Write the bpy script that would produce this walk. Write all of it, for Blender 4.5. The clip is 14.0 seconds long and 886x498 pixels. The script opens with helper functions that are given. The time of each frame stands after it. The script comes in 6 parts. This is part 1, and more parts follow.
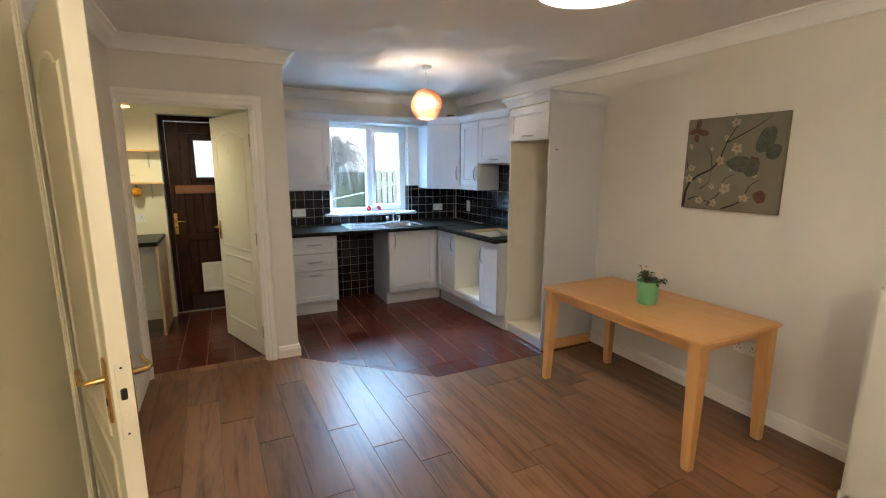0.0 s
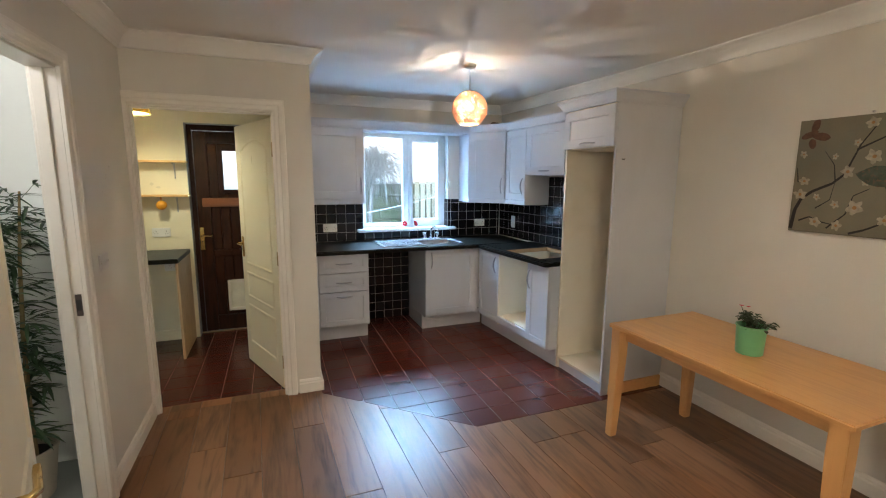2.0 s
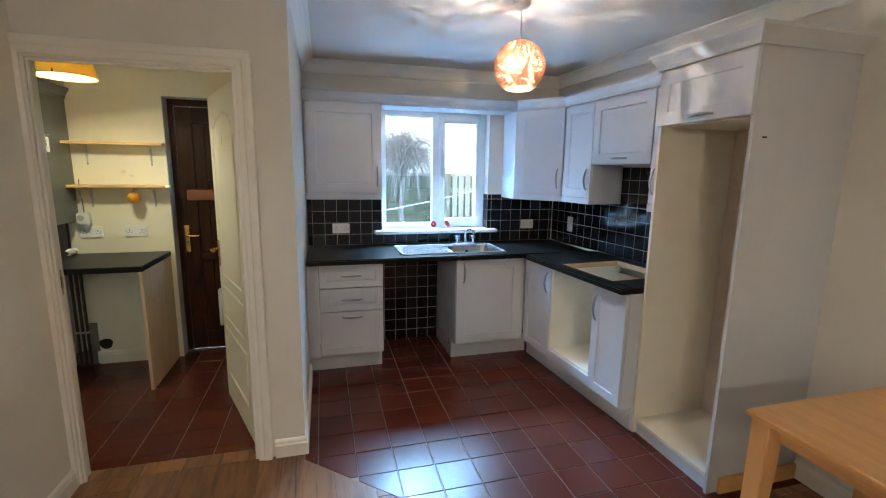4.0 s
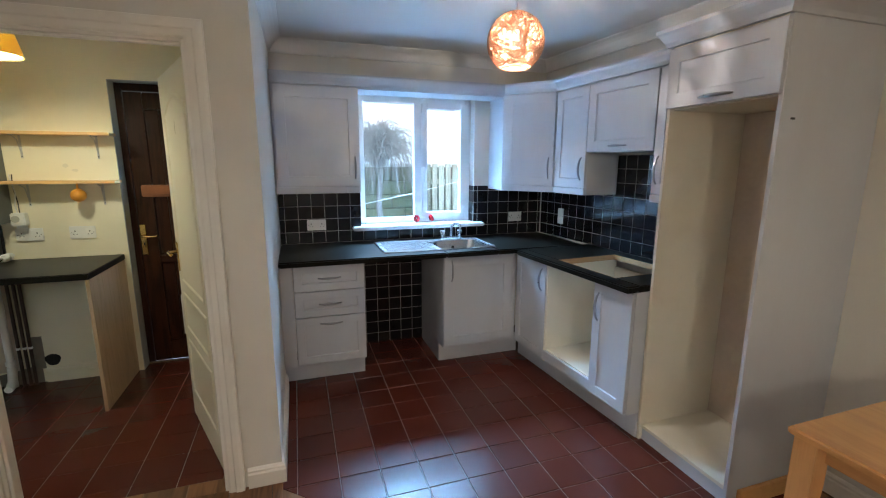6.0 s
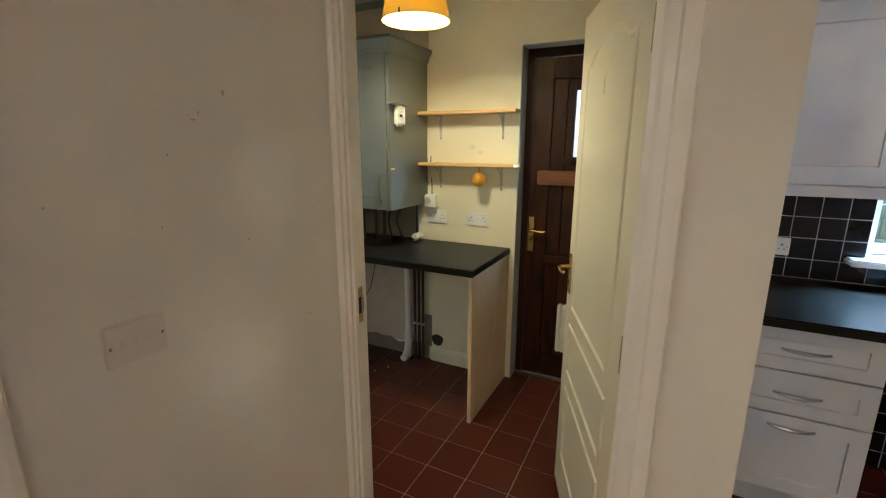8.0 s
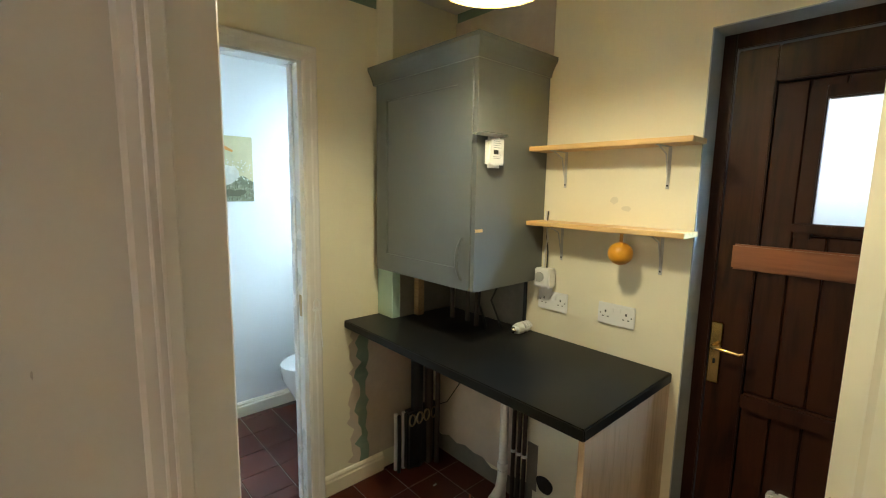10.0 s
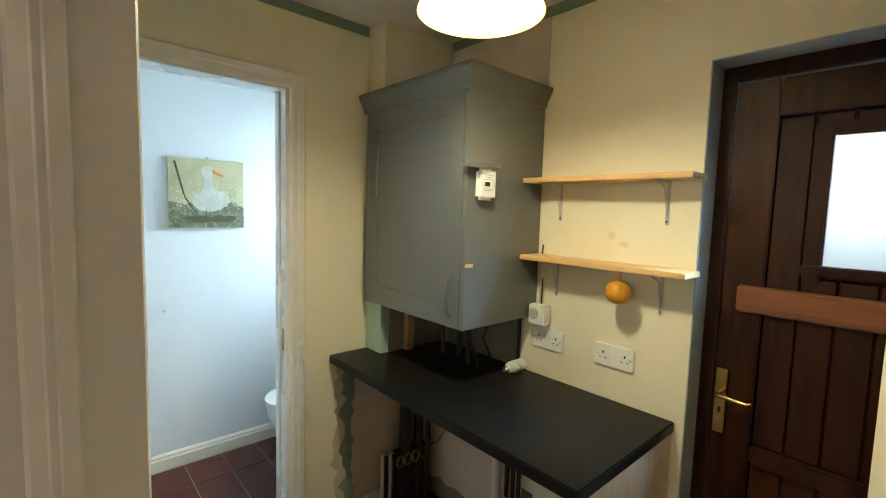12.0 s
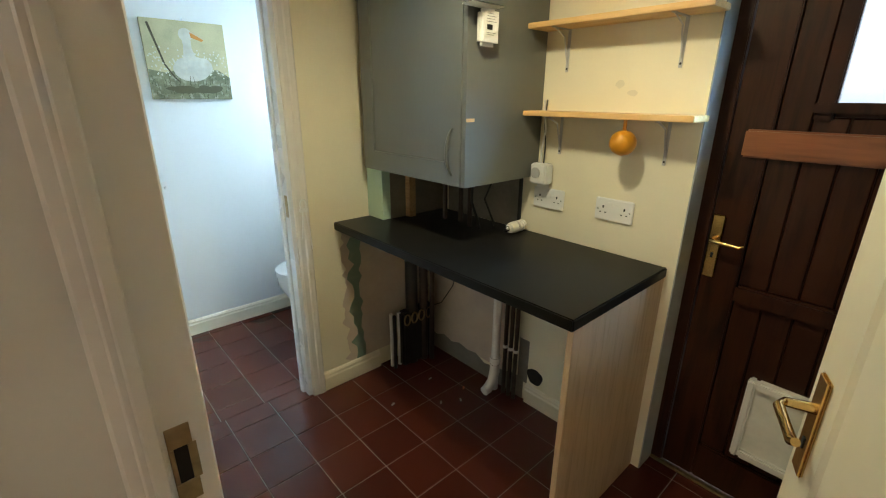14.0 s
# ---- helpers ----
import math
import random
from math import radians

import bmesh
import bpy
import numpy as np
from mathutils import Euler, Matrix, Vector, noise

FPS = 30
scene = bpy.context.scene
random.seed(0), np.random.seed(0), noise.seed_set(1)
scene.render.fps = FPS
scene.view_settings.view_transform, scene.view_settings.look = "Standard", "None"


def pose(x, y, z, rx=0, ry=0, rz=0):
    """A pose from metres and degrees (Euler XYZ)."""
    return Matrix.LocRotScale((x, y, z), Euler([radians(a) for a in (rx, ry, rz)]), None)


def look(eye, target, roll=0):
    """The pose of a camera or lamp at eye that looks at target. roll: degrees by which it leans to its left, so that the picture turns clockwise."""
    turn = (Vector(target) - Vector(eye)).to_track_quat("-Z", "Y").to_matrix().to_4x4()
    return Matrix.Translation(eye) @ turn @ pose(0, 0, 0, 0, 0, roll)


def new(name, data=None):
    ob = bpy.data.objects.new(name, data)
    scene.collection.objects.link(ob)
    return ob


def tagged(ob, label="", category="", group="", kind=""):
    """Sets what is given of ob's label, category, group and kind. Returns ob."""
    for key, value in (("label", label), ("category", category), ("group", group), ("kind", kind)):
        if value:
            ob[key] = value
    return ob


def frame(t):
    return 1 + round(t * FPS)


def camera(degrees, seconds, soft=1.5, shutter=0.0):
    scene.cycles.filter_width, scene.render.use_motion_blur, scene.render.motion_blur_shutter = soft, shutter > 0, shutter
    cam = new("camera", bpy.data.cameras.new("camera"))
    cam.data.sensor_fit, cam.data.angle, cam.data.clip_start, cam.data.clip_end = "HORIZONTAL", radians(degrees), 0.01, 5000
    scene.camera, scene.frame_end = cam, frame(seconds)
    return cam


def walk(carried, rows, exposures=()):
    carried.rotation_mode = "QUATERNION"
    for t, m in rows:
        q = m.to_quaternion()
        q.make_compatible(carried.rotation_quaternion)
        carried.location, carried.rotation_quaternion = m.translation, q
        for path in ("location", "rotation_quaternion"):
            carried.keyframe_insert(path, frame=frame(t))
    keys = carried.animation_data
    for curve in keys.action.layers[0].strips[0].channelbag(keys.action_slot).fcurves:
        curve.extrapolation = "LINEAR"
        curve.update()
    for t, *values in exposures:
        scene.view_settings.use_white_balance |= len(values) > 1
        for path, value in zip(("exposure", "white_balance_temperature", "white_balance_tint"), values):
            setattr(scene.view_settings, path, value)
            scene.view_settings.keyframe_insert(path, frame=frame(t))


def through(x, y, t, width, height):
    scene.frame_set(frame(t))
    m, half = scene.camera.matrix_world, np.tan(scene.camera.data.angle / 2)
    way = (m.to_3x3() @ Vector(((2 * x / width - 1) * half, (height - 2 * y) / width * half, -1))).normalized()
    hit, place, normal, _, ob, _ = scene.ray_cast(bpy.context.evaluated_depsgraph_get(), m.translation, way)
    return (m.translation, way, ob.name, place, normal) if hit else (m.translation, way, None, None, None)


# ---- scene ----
cam = camera(90.1, 14.0, soft=1.1)
PATH = [
    (0, (0.177, 0.094, 1.568), (1.033, 1.865, 1.207), 0.2),
    (0.5, (0.199, 0.085, 1.58), (1.009, 1.886, 1.263), -0.1),
    (1, (0.216, 0.13, 1.58), (0.988, 1.948, 1.265), -0.3),
    (1.5, (0.291, 0.31, 1.568), (1.036, 2.14, 1.255), -0.1),
    (2, (0.355, 0.552, 1.572), (1.056, 2.4, 1.261), 0.3),
    (2.5, (0.481, 0.776, 1.529), (1.08, 2.658, 1.214), 0.3),
    (4.8, (0.851, 1.613, 1.558), (1.364, 3.512, 1.195), 0.9),
    (5, (0.868, 1.603, 1.555), (1.467, 3.477, 1.192), 0.5),
    (5.5, (0.838, 1.635, 1.549), (1.495, 3.487, 1.176), 0.4),
    (6, (0.758, 1.731, 1.541), (1.372, 3.595, 1.16), 0.2),
    (6.5, (0.702, 1.89, 1.518), (1.09, 3.814, 1.134), -0.1),
    (7, (0.688, 2.149, 1.536), (0.675, 4.111, 1.147), -0.5),
    (7.5, (0.576, 2.414, 1.504), (0.02, 4.285, 1.066), -0.5),
    (8, (0.415, 2.763, 1.517), (-0.465, 4.502, 1.067), 0.2),
    (8.5, (0.321, 3.131, 1.481), (-0.865, 4.672, 1.012), -0.9),
    (8.7, (0.269, 3.27, 1.506), (-1.01, 4.729, 1.021), -0.8),
    (10.8, (0.112, 3.79, 1.596), (-1.376, 5.113, 1.404), 2.0),
    (11, (0.101, 3.801, 1.617), (-1.383, 5.128, 1.423), 2.1),
    (11.5, (0.104, 3.806, 1.609), (-1.383, 5.134, 1.448), 2.3),
    (12, (0.11, 3.818, 1.589), (-1.376, 5.145, 1.417), 1.7),
    (12.5, (0.11, 3.819, 1.573), (-1.37, 5.15, 1.376), 1.4),
    (13, (0.114, 3.816, 1.556), (-1.353, 5.152, 1.3), 0.8),
    (13.5, (0.112, 3.81, 1.494), (-1.312, 5.101, 0.942), 0.2),
    (14, (0.12, 3.8, 1.468), (-1.283, 5.068, 0.818), 0.4),
]
EXPOSURES = [(0.0, 1.0, 6250, 9), (2.5, 0.98, 6050, 9), (5.0, 0.84, 5800, 9), (7.0, 0.76, 5750, 8), (8.0, 0.96, 6100, 9), (8.7, 0.94, 6200, 9), (11.0, 0.98, 6250, 9), (14.0, 0.86, 6250, 9)]
walk(cam, [(t, look(eye, target, roll)) for t, eye, target, roll in PATH], EXPOSURES)

# ---- light ----
world = bpy.data.worlds.new("overcast_sky")
scene.world = world
world.use_nodes = True
wn = world.node_tree.nodes
sky = wn.new("ShaderNodeTexSky")
sky.sky_type, sky.sun_disc = "NISHITA", False
sky.sun_elevation, sky.sun_rotation = radians(32), radians(200)
sky.air_density, sky.dust_density = 1.0, 4.0
wn["Background"].inputs[1].default_value = 0.15
world.node_tree.links.new(sky.outputs[0], wn["Background"].inputs[0])


def lamp(name, kind, energy, colour, m, angle=0.0, size=0.0, size_y=0.0, shadow_soft_size=0.0):
    data = bpy.data.lights.new(name, kind)
    data.energy, data.color = energy, colour
    if kind == "SUN":
        data.angle = angle
    elif kind == "AREA":
        data.shape, data.size, data.size_y = "RECTANGLE", size, size_y
    else:
        data.shadow_soft_size = shadow_soft_size
    ob = new(name, data)
    ob.matrix_basis = m
    return tagged(ob, kind="structure")


lamp("sun", "SUN", 1.0, (1.0, 0.97, 0.92), pose(0, 0, 10, 58, 0, 160), angle=radians(25))
# sky light that falls in through the kitchen window and the small WC window
lamp("sky_light_kitchen", "AREA", 560, (0.38, 0.67, 1.0), look((1.75, 6.35, 2.75), (1.75, 4.6, 0.6)), size=1.7, size_y=0.9)
lamp("sky_light_wc", "AREA", 26, (0.66, 0.85, 1.0), look((-2.42, 5.95, 1.85), (-2.6, 4.6, 0.9)), size=0.7, size_y=0.7)
BULB = (1.0, 0.83, 0.64)
lamp("bulb_kitchen", "POINT", 30, BULB, pose(1.775, 3.74, 2.10), shadow_soft_size=0.005)
lamp("bulb_utility", "POINT", 42, (1.0, 0.90, 0.58), pose(-0.645, 4.588, 2.12), shadow_soft_size=0.05)
lamp("bulb_dining", "POINT", 25, (1.0, 0.84, 0.66), pose(1.36, 1.36, 2.25), shadow_soft_size=0.05)
# unseen lamp without fitting, added to light the near face of the hall door
lamp("unseen_fill_living", "POINT", 29, (1.0, 0.86, 0.66), pose(0.4, -0.75, 2.1), shadow_soft_size=0.12)
# unseen lamp, added only to brighten the hall beyond the doorway
lamp("unseen_fill_hall", "POINT", 9, (1.0, 0.94, 0.86), pose(-1.0, 2.3, 2.2), shadow_soft_size=0.06)


# ---- materials ----
def material(name):
    m = bpy.data.materials.new(name)
    m.use_nodes = True
    t = m.node_tree
    return m, t.nodes, t.links, t.nodes["Principled BSDF"]


def paint(name, colour, rough=0.5, var=0.10, big=1.2, fine=60.0, bump=0.06, metal=0.0, stain=None, stain_amount=0.35, stretch=(1, 1, 1), coat=0.0, emit=0.0, spec=0.5, per_piece=0.0, sheen_drift=0.08):
    """A painted or plain surface: colour that drifts at a large and a small scale, with fine relief."""
    m, n, k, b = material(name)
    co = n.new("ShaderNodeTexCoord")
    mp = n.new("ShaderNodeMapping")
    mp.inputs["Scale"].default_value = stretch
    k.new(co.outputs["Object"], mp.inputs[0])
    if per_piece:
        which, comb = n.new("ShaderNodeObjectInfo"), n.new("ShaderNodeCombineXYZ")
        shift = n.new("ShaderNodeVectorMath")
        shift.operation = "MULTIPLY_ADD"
        shift.inputs[1].default_value = (31, 47, 13)
        for a in range(3):
            k.new(which.outputs["Random"], comb.inputs[a])
        k.new(comb.outputs[0], shift.inputs[0]), k.new(co.outputs["Object"], shift.inputs[2])
        k.new(shift.outputs[0], mp.inputs[0])
    n1, n2, n3 = (n.new("ShaderNodeTexNoise") for _ in range(3))
    for node, s, d in ((n1, big, 4), (n2, fine, 3), (n3, big * 2.7, 6)):
        node.inputs["Scale"].default_value, node.inputs["Detail"].default_value = s, d
        k.new(mp.outputs[0], node.inputs["Vector"])
    add = n.new("ShaderNodeMath")
    add.operation = "MULTIPLY_ADD"
    k.new(n2.outputs["Fac"], add.inputs[0])
    add.inputs[1].default_value = 0.35
    k.new(n1.outputs["Fac"], add.inputs[2])
    ramp = n.new("ShaderNodeMapRange")
    ramp.inputs["From Min"].default_value, ramp.inputs["From Max"].default_value = 0.35, 1.0
    ramp.inputs["To Min"].default_value, ramp.inputs["To Max"].default_value = 1 - var, 1 + var * 0.6
    k.new(add.outputs[0], ramp.inputs["Value"])
    hue = n.new("ShaderNodeHueSaturation")
    hue.inputs["Color"].default_value = (*colour, 1)
    value = ramp.outputs[0]
    if per_piece:
        info = n.new("ShaderNodeObjectInfo")
        r2 = n.new("ShaderNodeMapRange")
        r2.inputs["To Min"].default_value, r2.inputs["To Max"].default_value = 1 - per_piece, 1 + per_piece
        k.new(info.outputs["Random"], r2.inputs["Value"])
        mul = n.new("ShaderNodeMath")
        mul.operation = "MULTIPLY"
        k.new(value, mul.inputs[0]), k.new(r2.outputs[0], mul.inputs[1])
        value = mul.outputs[0]
    k.new(value, hue.inputs["Value"])
    out = hue.outputs[0]
    if stain:
        mr = n.new("ShaderNodeMapRange")
        mr.inputs["From Min"].default_value, mr.inputs["From Max"].default_value, mr.inputs["To Max"].default_value = 0.52, 0.78, stain_amount
        k.new(n3.outputs["Fac"], mr.inputs["Value"])
        mix = n.new("ShaderNodeMix")
        mix.data_type = "RGBA"
        k.new(mr.outputs[0], mix.inputs["Factor"])
        k.new(out, mix.inputs[6])
        mix.inputs[7].default_value = (*stain, 1)
        out = mix.outputs[2]
    k.new(out, b.inputs["Base Color"])
    rr = n.new("ShaderNodeMapRange")
    rr.inputs["To Min"].default_value, rr.inputs["To Max"].default_value = max(0.02, rough - sheen_drift), min(1, rough + sheen_drift)
    k.new(n3.outputs["Fac"], rr.inputs["Value"]), k.new(rr.outputs[0], b.inputs["Roughness"])
    b.inputs["Metallic"].default_value = metal
    b.inputs["Coat Weight"].default_value = coat
    b.inputs["Specular IOR Level"].default_value = spec
    if bump:
        bp = n.new("ShaderNodeBump")
        bp.inputs["Strength"].default_value, bp.inputs["Distance"].default_value = bump, 0.004
        k.new(add.outputs[0], bp.inputs["Height"]), k.new(bp.outputs[0], b.inputs["Normal"])
    if emit:
        b.inputs["Emission Color"].default_value, b.inputs["Emission Strength"].default_value = (*colour, 1), emit
    return m


def wood(name, dark, light, rough=0.4, along=1, grain=14.0, bump=0.05, per_piece=0.15, pull=0.09, rings=0.0, grey=None, spec=0.5):
    """Wood with grain that runs along one axis (0 x, 1 y, 2 z)."""
    m, n, k, b = material(name)
    co, info = n.new("ShaderNodeTexCoord"), n.new("ShaderNodeObjectInfo")
    shift = n.new("ShaderNodeVectorMath")
    shift.operation = "MULTIPLY_ADD"
    comb = n.new("ShaderNodeCombineXYZ")
    for a in range(3):
        k.new(info.outputs["Random"], comb.inputs[a])
    shift.inputs[1].default_value = (37, 53, 71)
    k.new(comb.outputs[0], shift.inputs[0]), k.new(co.outputs["Object"], shift.inputs[2])
    mp = n.new("ShaderNodeMapping")
    mp.inputs["Scale"].default_value = [pull if a == along else 1.0 for a in range(3)]
    k.new(shift.outputs[0], mp.inputs[0])
    n1, n2, n3 = (n.new("ShaderNodeTexNoise") for _ in range(3))
    for node, s, d, w in ((n1, grain, 6, 1.6), (n2, grain * 7, 4, 0.4), (n3, grain * 0.33, 3, 1.2)):
        node.inputs["Scale"].default_value, node.inputs["Detail"].default_value, node.inputs["Distortion"].default_value = s, d, w
        k.new(mp.outputs[0], node.inputs["Vector"])
    a1 = n.new("ShaderNodeMath")
    a1.operation = "MULTIPLY_ADD"
    k.new(n2.outputs["Fac"], a1.inputs[0])
    a1.inputs[1].default_value = 0.4
    k.new(n1.outputs["Fac"], a1.inputs[2])
    a2 = n.new("ShaderNodeMath")
    a2.operation = "MULTIPLY_ADD"
    k.new(n3.outputs["Fac"], a2.inputs[0])
    a2.inputs[1].default_value = 0.5
    k.new(a1.outputs[0], a2.inputs[2])
    if rings:
        # arched growth rings: level lines of the slow drift
        freq, sine = n.new("ShaderNodeMath"), n.new("ShaderNodeMath")
        freq.operation, sine.operation = "MULTIPLY", "SINE"
        freq.inputs[1].default_value = 62.0
        k.new(n3.outputs["Fac"], freq.inputs[0]), k.new(freq.outputs[0], sine.inputs[0])
        a3 = n.new("ShaderNodeMath")
        a3.operation = "MULTIPLY_ADD"
        a3.inputs[1].default_value = rings
        k.new(sine.outputs[0], a3.inputs[0]), k.new(a2.outputs[0], a3.inputs[2])
        a2 = a3
    ramp = n.new("ShaderNodeValToRGB")
    ramp.color_ramp.elements[0].position, ramp.color_ramp.elements[0].color = 0.60 if not rings else 0.46, (*dark, 1)
    ramp.color_ramp.elements[1].position, ramp.color_ramp.elements[1].color = 1.0, (*light, 1)
    k.new(a2.outputs[0], ramp.inputs[0])
    hue = n.new("ShaderNodeHueSaturation")
    mr = n.new("ShaderNodeMapRange")
    mr.inputs["To Min"].default_value, mr.inputs["To Max"].default_value = 1 - per_piece, 1 + per_piece
    k.new(info.outputs["Random"], mr.inputs["Value"]), k.new(mr.outputs[0], hue.inputs["Value"])
    k.new(ramp.outputs[0], hue.inputs["Color"])
    out = hue.outputs[0]
    if grey:
        # some boards are greyer than others
        spread, part_of, mix = n.new("ShaderNodeMath"), n.new("ShaderNodeMath"), n.new("ShaderNodeMix")
        spread.operation, part_of.operation, mix.data_type, mix.blend_type = "MULTIPLY", "FRACT", "RGBA", "MULTIPLY"
        spread.inputs[1].default_value = 17.3
        k.new(info.outputs["Random"], spread.inputs[0]), k.new(spread.outputs[0], part_of.inputs[0])
        k.new(part_of.outputs[0], mix.inputs["Factor"]), k.new(out, mix.inputs[6])
        mix.inputs[7].default_value = (*grey, 1)
        out = mix.outputs[2]
    k.new(out, b.inputs["Base Color"])
    rr = n.new("ShaderNodeMapRange")
    rr.inputs["To Min"].default_value, rr.inputs["To Max"].default_value = max(0.03, rough - 0.10), rough + 0.12
    k.new(n3.outputs["Fac"], rr.inputs["Value"]), k.new(rr.outputs[0], b.inputs["Roughness"])
    b.inputs["Specular IOR Level"].default_value = spec
    bp = n.new("ShaderNodeBump")
    bp.inputs["Strength"].default_value, bp.inputs["Distance"].default_value = bump, 0.003
    k.new(a1.outputs[0], bp.inputs["Height"]), k.new(bp.outputs[0], b.inputs["Normal"])
    return m


def shell(name, colour, strength, through=0.5):
    """A lampshade lit from inside: cloth or paper that lets light through."""
    m, n, k, b = material(name)
    b.inputs["Base Color"].default_value, b.inputs["Roughness"].default_value = (*colour, 1), 0.8
    tr, mix = n.new("ShaderNodeBsdfTranslucent"), n.new("ShaderNodeMixShader")
    tr.inputs[0].default_value = (*colour, 1)
    mix.inputs[0].default_value = through
    k.new(b.outputs[0], mix.inputs[1]), k.new(tr.outputs[0], mix.inputs[2])
    k.new(mix.outputs[0], n["Material Output"].inputs[0])
    if strength:
        b.inputs["Emission Color"].default_value, b.inputs["Emission Strength"].default_value = (*colour, 1), strength
    return m


def pane(name, tint=(0.95, 0.98, 1.0), frosted=0.0):
    m, n, k, b = material(name)
    b.inputs["Base Color"].default_value = (*tint, 1)
    b.inputs["Roughness"].default_value, b.inputs["IOR"].default_value = max(0.01, frosted), 1.45
    b.inputs["Transmission Weight"].default_value = 1.0
    if frosted:
        tex, bp = n.new("ShaderNodeTexVoronoi"), n.new("ShaderNodeBump")
        tex.inputs["Scale"].default_value, bp.inputs["Strength"].default_value = 90, 0.3
        k.new(tex.outputs[0], bp.inputs["Height"]), k.new(bp.outputs[0], b.inputs["Normal"])
    return m


def glowing(name, colour, strength, clear=0.6):
    """A clear bulb with its glow inside."""
    m, n, k, b = material(name)
    em, tr, mix = n.new("ShaderNodeEmission"), n.new("ShaderNodeBsdfTransparent"), n.new("ShaderNodeMixShader")
    em.inputs[0].default_value, em.inputs[1].default_value = (*colour, 1), strength
    mix.inputs[0].default_value = clear
    k.new(em.outputs[0], mix.inputs[1]), k.new(tr.outputs[0], mix.inputs[2])
    k.new(mix.outputs[0], n["Material Output"].inputs[0])
    return m


def thin_glass(name):
    """A clear pane: light goes straight through, with a Fresnel gloss."""
    m, n, k, b = material(name)
    tr, gl, fr, mix = n.new("ShaderNodeBsdfTransparent"), n.new("ShaderNodeBsdfGlossy"), n.new("ShaderNodeFresnel"), n.new("ShaderNodeMixShader")
    tr.inputs[0].default_value, gl.inputs["Roughness"].default_value = (0.95, 0.975, 0.98, 1), 0.01
    k.new(fr.outputs[0], mix.inputs[0]), k.new(tr.outputs[0], mix.inputs[1]), k.new(gl.outputs[0], mix.inputs[2])
    k.new(mix.outputs[0], n["Material Output"].inputs[0])
    return m


WALL = paint("wall_emulsion", (0.665, 0.63, 0.575), 0.75, var=0.05, big=0.9, fine=120, bump=0.05, stain=(0.50, 0.45, 0.40), stain_amount=0.22)
CEIL = paint("ceiling_paint", (0.80, 0.79, 0.77), 0.85, var=0.03, bump=0.04)
CREAM = paint("cream_wall", (0.80, 0.74, 0.56), 0.7, var=0.05, big=1.1, fine=110, bump=0.06, stain=(0.58, 0.50, 0.36), stain_amount=0.22)
COOL = paint("pale_wall", (0.80, 0.82, 0.80), 0.7, var=0.03, bump=0.05)
TRIM = paint("white_gloss", (0.76, 0.72, 0.66), 0.33, var=0.05, bump=0.03, stain=(0.45, 0.38, 0.30), stain_amount=0.18)
DOORP = paint("cream_gloss", (0.80, 0.74, 0.58), 0.30, var=0.04, bump=0.03, stretch=(1, 1, 0.2))
CAB = paint("cabinet_paint", (0.535, 0.545, 0.585), 0.45, var=0.06, big=1.5, fine=70, bump=0.07, stain=(0.44, 0.42, 0.42), stain_amount=0.3, stretch=(1, 1, 0.35))
CARC = paint("cream_melamine", (0.76, 0.70, 0.58), 0.45, var=0.05, bump=0.02, stain=(0.55, 0.44, 0.28), stain_amount=0.3)
TOP = paint("black_laminate", (0.0105, 0.0095, 0.0075), 0.30, var=0.04, big=3, fine=220, bump=0.0, spec=0.12, sheen_drift=0.02)
BTILE = paint("black_tile", (0.010, 0.010, 0.012), 0.10, var=0.2, big=5, fine=30, bump=0.03, per_piece=0.3, spec=0.32, sheen_drift=0.03)
GROUT = paint("pale_grout", (0.42, 0.40, 0.37), 0.9, var=0.15, big=4, bump=0.2)
RTILE = paint("red_quarry_tile", (0.088, 0.0185, 0.011), 0.25, var=0.08, big=3, fine=90, bump=0.0, per_piece=0.10, spec=0.42, sheen_drift=0.02)
RGROUT = paint("floor_grout", (0.27, 0.175, 0.14), 0.85, var=0.3, big=3, bump=0.2)
PLANK = wood("laminate_plank", (0.024, 0.0105, 0.0055), (0.245, 0.110, 0.046), rough=0.34, along=1, grain=12, per_piece=0.30, bump=0.05, pull=0.09, rings=0.06, grey=(0.82, 0.92, 1.12), spec=0.30)
BEECH = wood("beech_veneer", (0.50, 0.245, 0.088), (0.60, 0.32, 0.120), rough=0.36, along=1, grain=22, per_piece=0.04, bump=0.03)
BEECHZ = wood("beech_leg", (0.50, 0.245, 0.088), (0.60, 0.32, 0.120), rough=0.36, along=2, grain=22, per_piece=0.06, bump=0.03)
PINE = wood("pine_shelf", (0.52, 0.30, 0.10), (0.72, 0.47, 0.20), rough=0.45, along=0, grain=24, per_piece=0.05)
PALEZ = wood("pale_oak_panel", (0.44, 0.29, 0.16), (0.60, 0.43, 0.27), rough=0.45, along=2, grain=26, per_piece=0.03)
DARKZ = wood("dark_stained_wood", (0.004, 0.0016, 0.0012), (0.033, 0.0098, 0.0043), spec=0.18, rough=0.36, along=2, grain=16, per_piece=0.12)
REDX = wood("red_stained_rail", (0.10, 0.030, 0.011), (0.20, 0.068, 0.026), rough=0.34, along=0, grain=16, per_piece=0.08)
RAWX = wood("raw_chipboard", (0.28, 0.17, 0.08), (0.45, 0.30, 0.16), rough=0.8, along=0, grain=60)
GREY = paint("grey_cabinet_paint", (0.125, 0.130, 0.115), 0.35, var=0.10, big=2, fine=90, bump=0.08, stretch=(1, 1, 0.3))
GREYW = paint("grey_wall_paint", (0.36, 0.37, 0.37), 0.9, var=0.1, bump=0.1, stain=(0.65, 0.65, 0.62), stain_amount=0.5)
